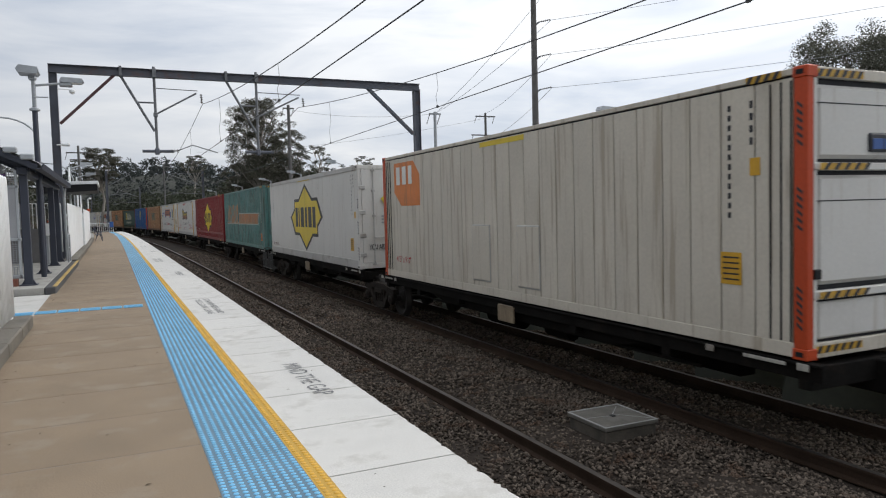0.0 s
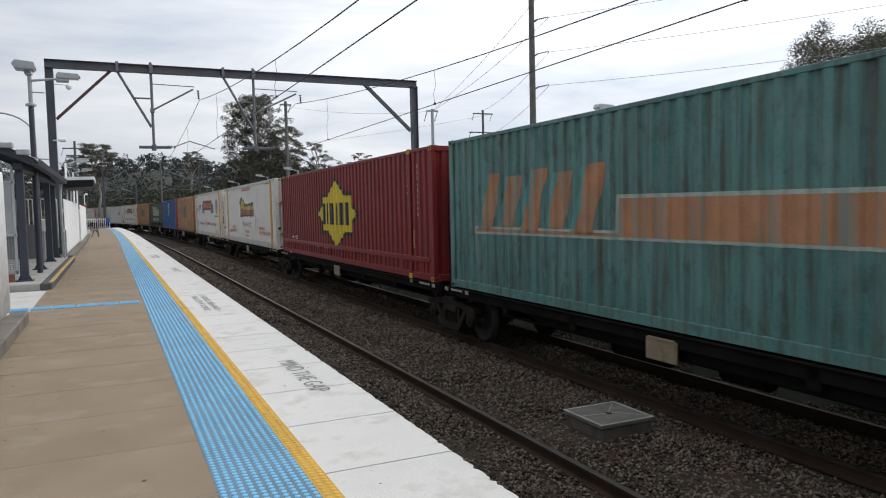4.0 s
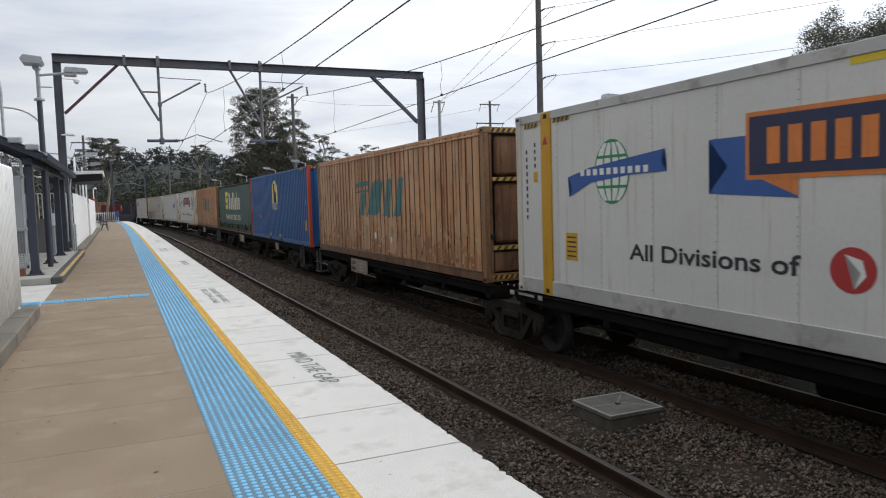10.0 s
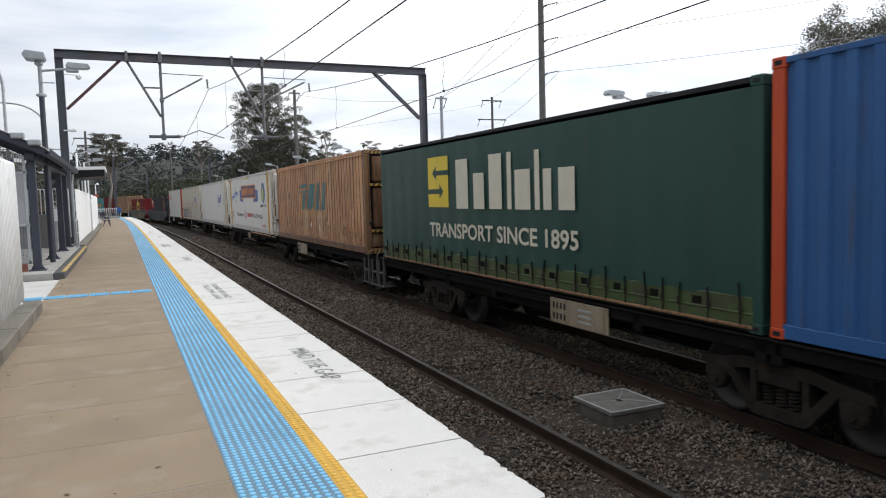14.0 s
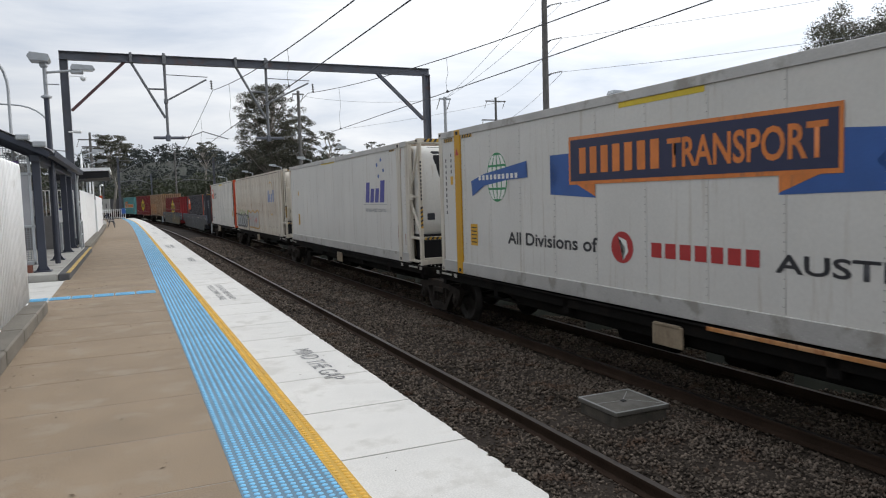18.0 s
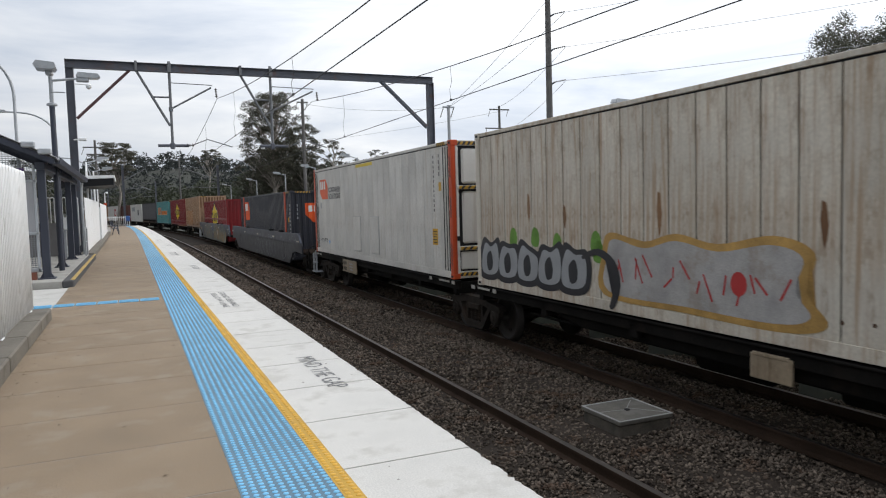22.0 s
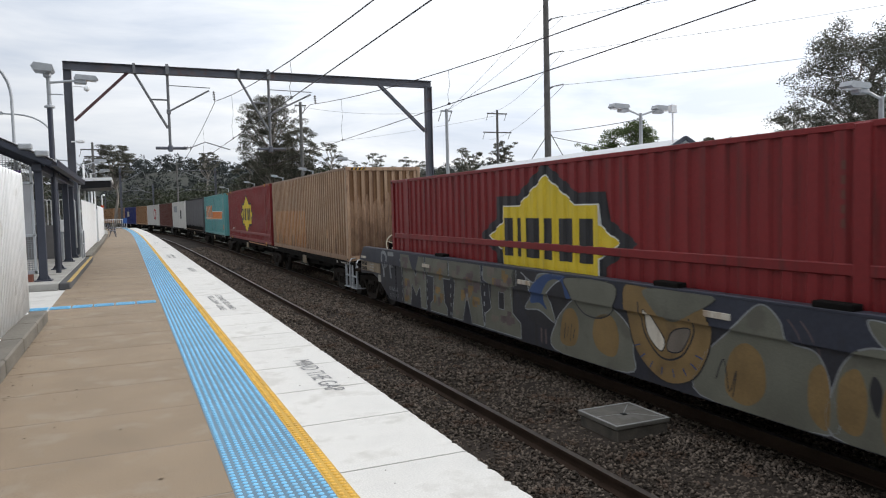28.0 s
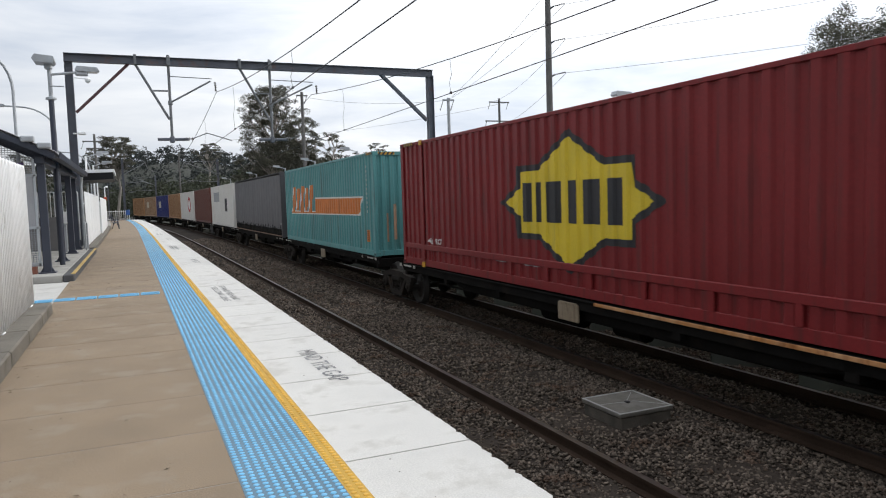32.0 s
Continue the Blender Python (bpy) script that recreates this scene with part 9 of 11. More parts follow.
def fence_run(name, label, p0, p1, z, pitch, mesh, height, rails, post_every=2.4):
    """A straight fence from p0 to p1 (x, y) standing at height z."""
    p0, p1 = Vector((*p0, 0)), Vector((*p1, 0))
    ln = (p1 - p0).length
    turn = math.degrees(math.atan2(p1.y - p0.y, p1.x - p0.x))
    t = thing(name, label, "fence", pose(p0.x, p0.y, z, 0, 0, turn))
    for k in range(int(ln / pitch) + 1):
        part(mesh.name, mesh, None, t, m=Matrix.Translation((k * pitch, 0, 0.04)))
    for h in rails:
        part("rail", Geo().chamfer(-0.03, 0.03, h - 0.022, ln + 0.03, 0.065, h + 0.022, 0.006), M_WHITE, t)
    k = 0.0
    while k <= ln + 0.01:
        part("post", Geo().chamfer(k - 0.035, 0.04, -0.02, k + 0.035, 0.11, height, 0.006).chamfer(k - 0.09, 0.0, -0.02, k + 0.09, 0.16, 0.01, 0.004), M_WHITE, t)
        k += post_every
    return t


fence_run("palisade_fence", "white loop-topped steel fence on a weathered concrete kerb", (-1.38, 2.0), (-1.38, 11.72), 0.16, 0.234, LOOP_TALL, 1.75, (0.30, 1.55))
xa, ya, _ = at(28.2, -1.42)
xb, yb, _ = at(41.0, -1.42)
fence_run("palisade_fence", "white steel palisade fence beyond the shelter", (xa, ya), (xb, yb), 0.14, 0.108, PICKET_FLAT, 1.75, (0.30, 1.55))
xa, ya, _ = at(42.0, -1.36)
xb, yb, _ = at(58.0, -1.40)
fence_run("palisade_fence", "white steel palisade fence farther along the platform", (xa, ya), (xb, yb), 0.10, 0.108, PICKET_FLAT, 1.75, (0.30, 1.55))
xa, ya, _ = at(58.5, -1.5)
xb, yb, _ = at(88.0, -1.9)
fence_run("palisade_fence", "low white fence at the back of the platform", (xa, ya), (xb, yb), 0.0, 0.16, PICKET_LOW, 1.05, (0.15, 0.95))
xa, ya, _ = at(88.3, -1.9)
xb, yb, _ = at(88.3, 0.95)
end_fence = fence_run("end_fence", "white railing across the end of the platform with a blue sign", (xa, ya), (xb, yb), 0.0, 0.20, PICKET_LOW, 1.12, (0.12, 1.0), 1.4)
part("sign_plate", Geo().chamfer(2.45, -0.06, 0.55, 2.85, -0.04, 1.15, 0.01), D_BLUE, end_fence, "blue sign plate")


M_KERB = material("weathered_kerb_concrete", (0.155, 0.140, 0.115), 0.9, vary=0.2, scale=1.8, fine=60, dirt=(0.09, 0.08, 0.065), dirt_amount=0.3, bump=0.35, bump_scale=90, world_space=True)


def build_kerbs():
    t = thing("kerb_near", "weathered concrete kerb under the palisade fence", "kerb", kind="structure")
    for k in range(8):
        part("kerb_stone", Geo().chamfer(-1.62, 1.5 + 1.3 * k, -0.02, -1.16, 1.5 + 1.3 * k + 1.29, 0.16, 0.018), M_KERB, t)
    t = thing("kerb_far", "weathered concrete kerb beyond the shelter", "kerb", kind="structure")
    for k in range(24):
        x, y, th = at(27.6 + 1.3 * k + 0.65, -1.40)
        part("kerb_stone", Geo().chamfer(-0.24, -0.645, -0.02, 0.22, 0.645, 0.15, 0.02), M_KERB, t, m=pose(x, y, 0, 0, 0, math.degrees(th)))


build_kerbs()

# ---- the shelter ----
M_MESH = material("perforated_grey_sheet", (0.30, 0.31, 0.33), 0.5, metal=0.3, vary=0.1, bump=0.1)
M_SHEET = material("pale_grey_screen_sheet", (0.32, 0.325, 0.34), 0.6, vary=0.08, scale=2, bump=0.03)
M_ROOF = material("grey_roof_sheet", (0.22, 0.225, 0.235), 0.5, metal=0.2, vary=0.12, scale=1.2, dirt=(0.12, 0.11, 0.10), dirt_amount=0.15, bump=0.05)
M_PURPLE = material("purple_sign", (0.10, 0.06, 0.16), 0.5, bump=0)
M_BRICK = material("red_brick_base", (0.20, 0.075, 0.05), 0.85, vary=0.25, scale=6, bump=0.3)
M_DARKWALL = material("grey_brown_shelter_wall", (0.17, 0.165, 0.165), 0.6, vary=0.12, bump=0.05)
M_YLINE = material("worn_yellow_edge", (0.48, 0.33, 0.10), 0.75, vary=0.25, scale=4, dirt=(0.25, 0.2, 0.12), dirt_amount=0.2, bump=0.1)


def build_shelter():
    t = thing("platform_shelter", "dark grey steel waiting shelter with a sloping metal roof", "shelter")
    part("plinth", Geo().chamfer(-4.4, 16.85, -0.02, -1.42, 27.3, 0.14, 0.015), M_CONC, t, "grey concrete plinth")
    part("plinth_edge", Geo().chamfer(-1.415, 16.85, -0.02, -1.20, 27.0, 0.142, 0.02), M_ASPH, t, "dark plinth edging")
    part("edge_line", Geo().chamfer(-1.27, 16.95, 0.138, -1.185, 26.9, 0.150, 0.006), M_YLINE, t, "worn yellow edge line")
    for y in (17.7, 21.3, 24.7, 26.9):
        p = part("post", Geo().chamfer(-1.84, y - 0.075, 0.13, -1.68, y + 0.075, 2.60, 0.012), M_STEELGREY, t)
        part("base_plate", Geo().chamfer(-1.93, y - 0.16, 0.135, -1.59, y + 0.16, 0.165, 0.006).prism([(-1.90, 0.16), (-1.62, 0.16), (-1.70, 0.30), (-1.82, 0.30)], y - 0.05, y + 0.05, 1), M_STEELGREY, p)
    for y in (17.7, 21.3, 24.7):
        part("back_post", Geo().chamfer(-4.2, y - 0.07, 0.13, -4.06, y + 0.07, 3.1, 0.012), M_STEELGREY, t)
        part("rafter", Geo().beam((-1.62, y, 2.66), (-4.5, y, 4.01), 0.09, 0.16), M_STEELGREY, t)
    part("front_purlin", Geo().chamfer(-1.86, 17.5, 2.50, -1.66, 27.3, 2.66, 0.015), M_STEELGREY, t)
    roof = Geo()
    k, n, (ya_, yb_) = 0, 60, (17.25, 27.6)
    for i in range(n + 1):
        y = ya_ + (yb_ - ya_) * i / n
        dz = 0.02 if i % 2 else 0.0
        roof.v += [(-1.42, y, 2.73 + dz), (-4.7, y, 4.27 + dz), (-4.7, y, 4.24 + dz), (-1.42, y, 2.70 + dz)]
    for i in range(n):
        for j in range(4):
            a, b = i * 4 + j, i * 4 + (j + 1) % 4
            roof.f.append((a, b, b + 4, a + 4))
    part("roof_sheet", roof, M_ROOF, t, "ribbed grey roof sheet")
    part("verge_beam", Geo().beam((-1.46, 17.30, 2.64), (-4.68, 17.30, 4.15), 0.06, 0.12), M_STEELGREY, t)
    part("gutter", Geo().prism([(-1.50, 2.60), (-1.36, 2.60), (-1.33, 2.72), (-1.345, 2.72), (-1.375, 2.62), (-1.49, 2.62), (-1.49, 2.70), (-1.50, 2.70)], 17.25, 27.6, 1), M_STEELGREY, t)
    part("downpipe", Geo().tube([(-1.52, 27.45, 2.58), (-1.56, 27.45, 2.3), (-1.56, 27.45, 0.05)], 0.045, 8), M_GALV, t, "pale downpipe")
    for x in (-1.62, -1.92):
        part("roof_clip", Geo().chamfer(x - 0.13, 17.14, 2.70 + (-1.42 - x) * 0.47, x + 0.13, 17.30, 2.82 + (-1.42 - x) * 0.47, 0.02), M_GALV, t, "small roof bracket box")
    # end screen: frame, expanded mesh below and above, a plain grey sheet between
    s = part("end_screen", Geo().chamfer(-4.1, 17.60, 1.10, -1.84, 17.66, 1.16, 0.01).chamfer(-4.1, 17.60, 0.30, -1.84, 17.66, 0.38, 0.01).chamfer(-4.1, 17.60, 2.22, -1.84, 17.66, 2.28, 0.01).chamfer(-1.92, 17.60, 0.3, -1.86, 17.66, 2.6, 0.01).chamfer(-2.62, 17.60, 0.3, -2.56, 17.66, 2.9, 0.01), M_GALV, t, "framed end screen of steel mesh and sheet")
    for z0, z1 in ((0.40, 1.10), (2.29, 3.6)):
        w = Geo()
        for i in range(int((z1 - z0) / 0.045)):
            z = z0 + i * 0.045
            xe = -1.9 - max(0.0, z - 2.62) / 0.47
            if xe > -4.0:
                w.beam((-4.05, 17.635, z), (xe, 17.635, z), 0.012, 0.014)
        for i in range(40):
            x = -4.05 + i * 0.055
            w.beam((x, 17.635, z0 - 0.02), (x, 17.635, min(z1, 2.62 + (-1.9 - x) * 0.47)), 0.012, 0.012)
        part("mesh_infill", w, M_MESH, s, "grey expanded mesh")
    part("screen_sheet", Geo().box(-4.08, 17.62, 1.16, -1.86, 17.64, 2.22), M_SHEET, s, "pale grey screen sheet")
    part("name_sign", Geo().chamfer(-3.6, 17.50, 2.30, -2.06, 17.55, 2.52, 0.01), M_PURPLE, t, "dark purple sign board")
    part("brick_base", Geo().chamfer(-4.1, 17.52, 0.13, -1.95, 17.72, 0.30, 0.01), M_BRICK, t, "red brick base course")
    part("back_wall", Geo().chamfer(-4.25, 17.7, 0.13, -4.19, 26.9, 1.15, 0.01), M_DARKWALL, t)
    part("end_wall", Geo().chamfer(-4.2, 26.86, 0.13, -2.0, 26.94, 1.25, 0.01), M_DARKWALL, t)
    # pickets of the street fence seen through the shelter
    for k in range(24):
        part(LOOP.name, LOOP, None, t, m=pose(-4.45 + 0.118 * k, 27.3, 0.45))
    for k in range(30):
        part(LOOP.name, LOOP, None, t, m=pose(-4.45, 17.9 + 0.3 * k, 0.45, 0, 0, 90))
    return t


build_shelter()


def build_handrail():
    t = single("handrail", Geo().tube([(-1.45, 26.2, 0.14), (-1.45, 26.2, 0.98), (-1.45, 26.28, 1.04), (-1.45, 27.1, 1.04), (-1.45, 27.18, 0.98), (-1.45, 27.18, 0.14)], 0.024, 8).tube([(-1.45, 26.2, 0.6), (-1.45, 27.18, 0.6)], 0.018, 6), M_GALV, "galvanised tube handrail at the end of the shelter", "handrail")
    single("handrail", Geo().tube([(-2.6, 18.6, 0.14), (-2.6, 18.6, 1.0), (-2.6, 19.5, 1.0), (-2.6, 19.5, 0.14)], 0.022, 8), M_GALV, "galvanised tube handrail inside the shelter", "handrail")
    b = thing("ticket_reader", "small grey card reader on a steel stand", "card reader", Matrix.Translation((-2.0, 25.6, 0.14)))
    part("stand", Geo().chamfer(-0.06, -0.06, 0, 0.06, 0.06, 0.9, 0.01), M_GALV, b)
    part("head", Geo().chamfer(-0.12, -0.10, 0.9, 0.12, 0.10, 1.28, 0.02), M_WHITE, b, "pale reader head")


build_handrail()


def lamp_head(parent, x0, x1, z, y=0.0, mat=None):
    """A flat street lantern from x0 to x1 with its gear box and glass."""
    a, b = min(x0, x1), max(x0, x1)
    out = 1 if x1 > x0 else -1
    g = Geo().prism([(a, z - 0.02), (a + 0.06, z - 0.06), (b - 0.06, z - 0.06), (b, z - 0.02), (b - 0.05, z + 0.05), (a + 0.05, z + 0.07)], y - 0.13, y + 0.13, 1)
    h = part("lantern", g, mat or M_GALV, parent, "flat grey lantern")
    part("gear_box", Geo().chamfer((x0 if out > 0 else x0 - 0.28), y - 0.10, z - 0.15, (x0 + 0.28 if out > 0 else x0), y + 0.10, z - 0.05, 0.02), M_GALV, h)
    part("lens", Geo().chamfer((b - 0.34) if out > 0 else (a + 0.04), y - 0.10, z - 0.075, (b - 0.04) if out > 0 else (a + 0.34), y + 0.10, z - 0.058, 0.006), M_WHITE, h, "clouded lens")
    return h


def build_lamp_near():
    t = thing("platform_lamp", "platform lamp post with two flat lanterns and a dark lower pole", "lamp post", Matrix.Translation((-1.66, 20.0, 0)), group="platform lamps")
    part("lower_pole", Geo().tube([(0, 0, 0.13), (0, 0, 4.22)], 0.062, 12), M_STEELGREY, t, "dark lower pole")
    part("collar", Geo().lathe([(4.16, 0.07), (4.18, 0.12), (4.22, 0.12), (4.25, 0.065)], (0, 0, 0), 2, 14), M_GALV, t)
    part("upper_pole", Geo().tube([(0, 0, 4.22), (0, 0, 4.92)], 0.048, 10), M_GALV, t)
    part("arm", Geo().tube([(0.0, 0, 4.78), (0.62, 0, 4.86)], 0.03, 8).tube([(0, 0, 4.9), (-0.04, -0.05, 5.0)], 0.04, 8), M_GALV, t)
    lamp_head(t, 0.56, 1.10, 4.93)
    h = part("lantern", Geo().prism([(-0.33, 5.10), (-0.28, 5.02), (0.10, 5.00), (0.15, 5.06), (0.13, 5.16), (-0.26, 5.20)], -0.40, 0.12, 1), M_GALV, t, "flat grey lantern")
    part("gear_box", Geo().chamfer(-0.10, -0.12, 4.90, 0.07, 0.08, 5.04, 0.03), M_GALV, h)
    part("dome_camera", Geo().tube([(0.0, -0.05, 4.5), (0.30, -0.05, 4.5)], 0.016, 6), M_GALV, t)


build_lamp_near()


def build_street_lamp(p, h, reach, turn, label, r=0.07):
    """A bent-arm street light."""
    t = thing("street_lamp", label, "street lamp", pose(p[0], p[1], -0.5, 0, 0, turn), group="street lamps")
    pts = [(0, 0, 0), (0, 0, h - 1.2)] + [(reach * (1 - math.cos(a)) * 0.6, 0, h - 1.2 + 1.2 * math.sin(a)) for a in np.linspace(0.2, math.pi / 2, 7)] + [(reach, 0, h + 0.05)]
    part("pole", Geo().tube(pts, r, 8), M_GALV, t)
    lamp_head(t, reach - 0.05, reach + 0.55, h + 0.05)


build_street_lamp(polar(-7.0, 26), 6.9, -1.6, 20, "galvanised street lamp with a curved arm behind the shelter", 0.045)
build_street_lamp(polar(-4.6, 40), 6.95, -2.6, 0, "galvanised street lamp with a long curved arm", 0.04)
build_street_lamp(polar(-2.6, 52), 5.6, -2.2, 0, "distant galvanised street lamp with a curved arm", 0.04)


def build_platform_lamp(x, y, h, heads, label, base=0.0, tint=None):
    t = thing("platform_lamp", label, "lamp post", Matrix.Translation((x, y, base)), group="platform lamps")
    part("pole", Geo().tube([(0, 0, 0), (0, 0, h)], 0.06, 10, True, 0.045), tint or M_GALV, t)
    part("base_plate", Geo().chamfer(-0.14, -0.14, 0, 0.14, 0.14, 0.03, 0.006), M_GALV, t)
    for sx in heads:
        part("arm", Geo().tube([(0, 0, h - 0.06), (sx * 0.5, 0, h + 0.10)], 0.028, 6), M_GALV, t)
        lamp_head(t, sx * 0.45, sx * 1.0, h + 0.16)


build_platform_lamp(13.0, 16.03, 3.97, (-1, 1), "double-headed lamp post on the opposite platform")
build_platform_lamp(13.1, 9.2, 3.42, (-1,), "single-headed lamp post by the stairs")
for s_, o_ in ((40, 12.2), (50, 12.2), (60, 12.2), (72, 12.0), (86, 11.8)):
    x, y, _ = at(s_, o_)
    build_platform_lamp(x, y, 4.3, (-1,), "single-headed lamp post on the opposite platform")
for s_, o_ in ((37.0, -1.7), (45, -1.7), (62, -2.0)):
    x, y, _ = at(s_, o_)
    build_platform_lamp(x, y, 3.9, (1,), "white platform lamp post along the back fence", tint=M_WHITE)


def build_canopy():
    x, y, th = at(36.5, -1.55)
    t = thing("platform_canopy", "small dark canopy with a white fascia on white posts", "canopy", pose(x, y, 0, 0, 0, math.degrees(th)))
    part("roof", Geo().prism([(-1.2, 2.62), (1.0, 2.74), (1.0, 3.02), (-1.2, 2.98)], -2.2, 2.2, 1), P_BLK, t, "dark canopy soffit")
    part("fascia", Geo().prism([(-1.25, 2.98), (1.05, 3.03), (1.05, 3.16), (-1.25, 3.12)], -2.25, 2.25, 1), M_WHITE, t, "white fascia")
    for yy in (-1.8, 0.0, 1.8):
        part("post", Geo().chamfer(-0.55, yy - 0.05, 0.1, -0.45, yy + 0.05, 2.7, 0.01), M_WHITE, t)
    x, y, th = at(78, -1.6)
    s = thing("signal_post", "white post with a small orange box and a dome camera", "post", pose(x, y, 0))
    part("post", Geo().tube([(0, 0, 0), (0, 0, 3.5)], 0.05, 8), M_WHITE, s)
    part("box", Geo().chamfer(-0.14, -0.08, 2.2, 0.14, 0.08, 2.5, 0.02), P_ORED, s, "small orange box")
    part("dome_camera", Geo().lathe([(3.42, 0.03), (3.45, 0.12), (3.55, 0.12), (3.6, 0.05)], (0.18, 0, 0), 2, 10), M_WHITE, s)


build_canopy()


def build_bench(s, off):
    x, y, th = at(s, off)
    t = thing("platform_bench", "dark steel slatted platform bench", "bench", pose(x, y, 0, 0, 0, math.degrees(th)), group="platform benches")
    for k in range(4):
        part("seat_slat", Geo().chamfer(-0.10 + 0.11 * k, -0.9, 0.43, -0.01 + 0.11 * k, 0.9, 0.46, 0.006), M_STEELGREY, t)
    for k in range(3):
        part("back_slat", Geo().chamfer(-0.16 - 0.03 * k, -0.9, 0.55 + 0.12 * k, -0.13 - 0.03 * k, 0.9, 0.64 + 0.12 * k, 0.006), M_STEELGREY, t)
    for yy in (-0.75, 0.75):
        part("leg", Geo().tube([(-0.2, yy, 0.9), (-0.1, yy, 0.44), (0.3, yy, 0.42)], 0.022, 6).tube([(-0.12, yy, 0.0), (0.05, yy, 0.42)], 0.022, 6).tube([(0.34, yy, 0.0), (0.2, yy, 0.42)], 0.022, 6), M_STEELGREY, t)


for s_ in (55.0, 62.0, 69.0):
    build_bench(s_, -0.95)

# ---- between the tracks ----
def build_pit_box():
    t = thing("cable_pit", "square concrete cable pit with a worn steel lid between the tracks", "cable pit", Matrix.Translation((5.42, 7.06, -1.44)))
    part("body", Geo().chamfer(-0.37, -0.37, 0.0, 0.37, 0.37, 0.34, 0.015), M_PITB, t, "grimy dark pit wall")
    part("lid", Geo().chamfer(-0.39, -0.39, 0.345, 0.39, 0.39, 0.392, 0.01), M_PIT, t, "pale worn lid")
    for a, b in (((-0.39, -0.39), (0.39, -0.36)), ((-0.39, 0.36), (0.39, 0.39)), ((-0.39, -0.36), (-0.36, 0.36)), ((0.36, -0.36), (0.39, 0.36))):
        part("lid_edge", Geo().box(a[0], a[1], 0.392, b[0], b[1], 0.397), M_PITE, t)
    part("lid_crack", Geo().beam((-0.34, 0.05, 0.393), (0.10, -0.02, 0.393), 0.012, 0.004).beam((0.10, -0.02, 0.393), (0.34, -0.30, 0.393), 0.012, 0.004).beam((0.0, 0.0, 0.393), (0.30, 0.30, 0.393), 0.010, 0.004), M_PITE, t, "pale scratch")
    part("lifting_eye", Geo().chamfer(-0.03, -0.05, 0.392, 0.03, 0.02, 0.402, 0.004), P_BLK, t)


M_PITB = material("grimy_pit_wall", (0.075, 0.065, 0.052), 0.85, vary=0.3, scale=5, dirt=(0.03, 0.028, 0.025), dirt_amount=0.25, bump=0.2)
M_PIT = material("worn_pit_lid", (0.12, 0.112, 0.096), 0.8, vary=0.2, scale=5, fine=50, dirt=(0.19, 0.18, 0.165), dirt_amount=0.2, bump=0.2)
M_PITE = material("chipped_lid_edge", (0.30, 0.30, 0.285), 0.8, vary=0.2, bump=0.1)
build_pit_box()

# ---- opposite platform furniture ----
M_GLASS = bpy.data.materials.new("pale_glazing")
M_GLASS.use_nodes = True
_b = M_GLASS.node_tree.nodes["Principled BSDF"]
_b.inputs["Base Color"].default_value, _b.inputs["Roughness"].default_value = (0.72, 0.78, 0.78, 1), 0.04
_b.inputs["Transmission Weight"].default_value, _b.inputs["IOR"].default_value = 1.0, 1.12
M_SCREEN = material("grey_perforated_screen", (0.27, 0.275, 0.285), 0.6, vary=0.08, scale=2, bump=0.05, bump_scale=300)
M_ROOFW = material("pale_metal_roof", (0.62, 0.63, 0.64), 0.55, vary=0.06, scale=1, dirt=(0.4, 0.4, 0.38), dirt_amount=0.1, bump=0.05)
M_BOLL = material("yellow_bollard_paint", (0.72, 0.46, 0.02), 0.5, vary=0.08, bump=0.03)


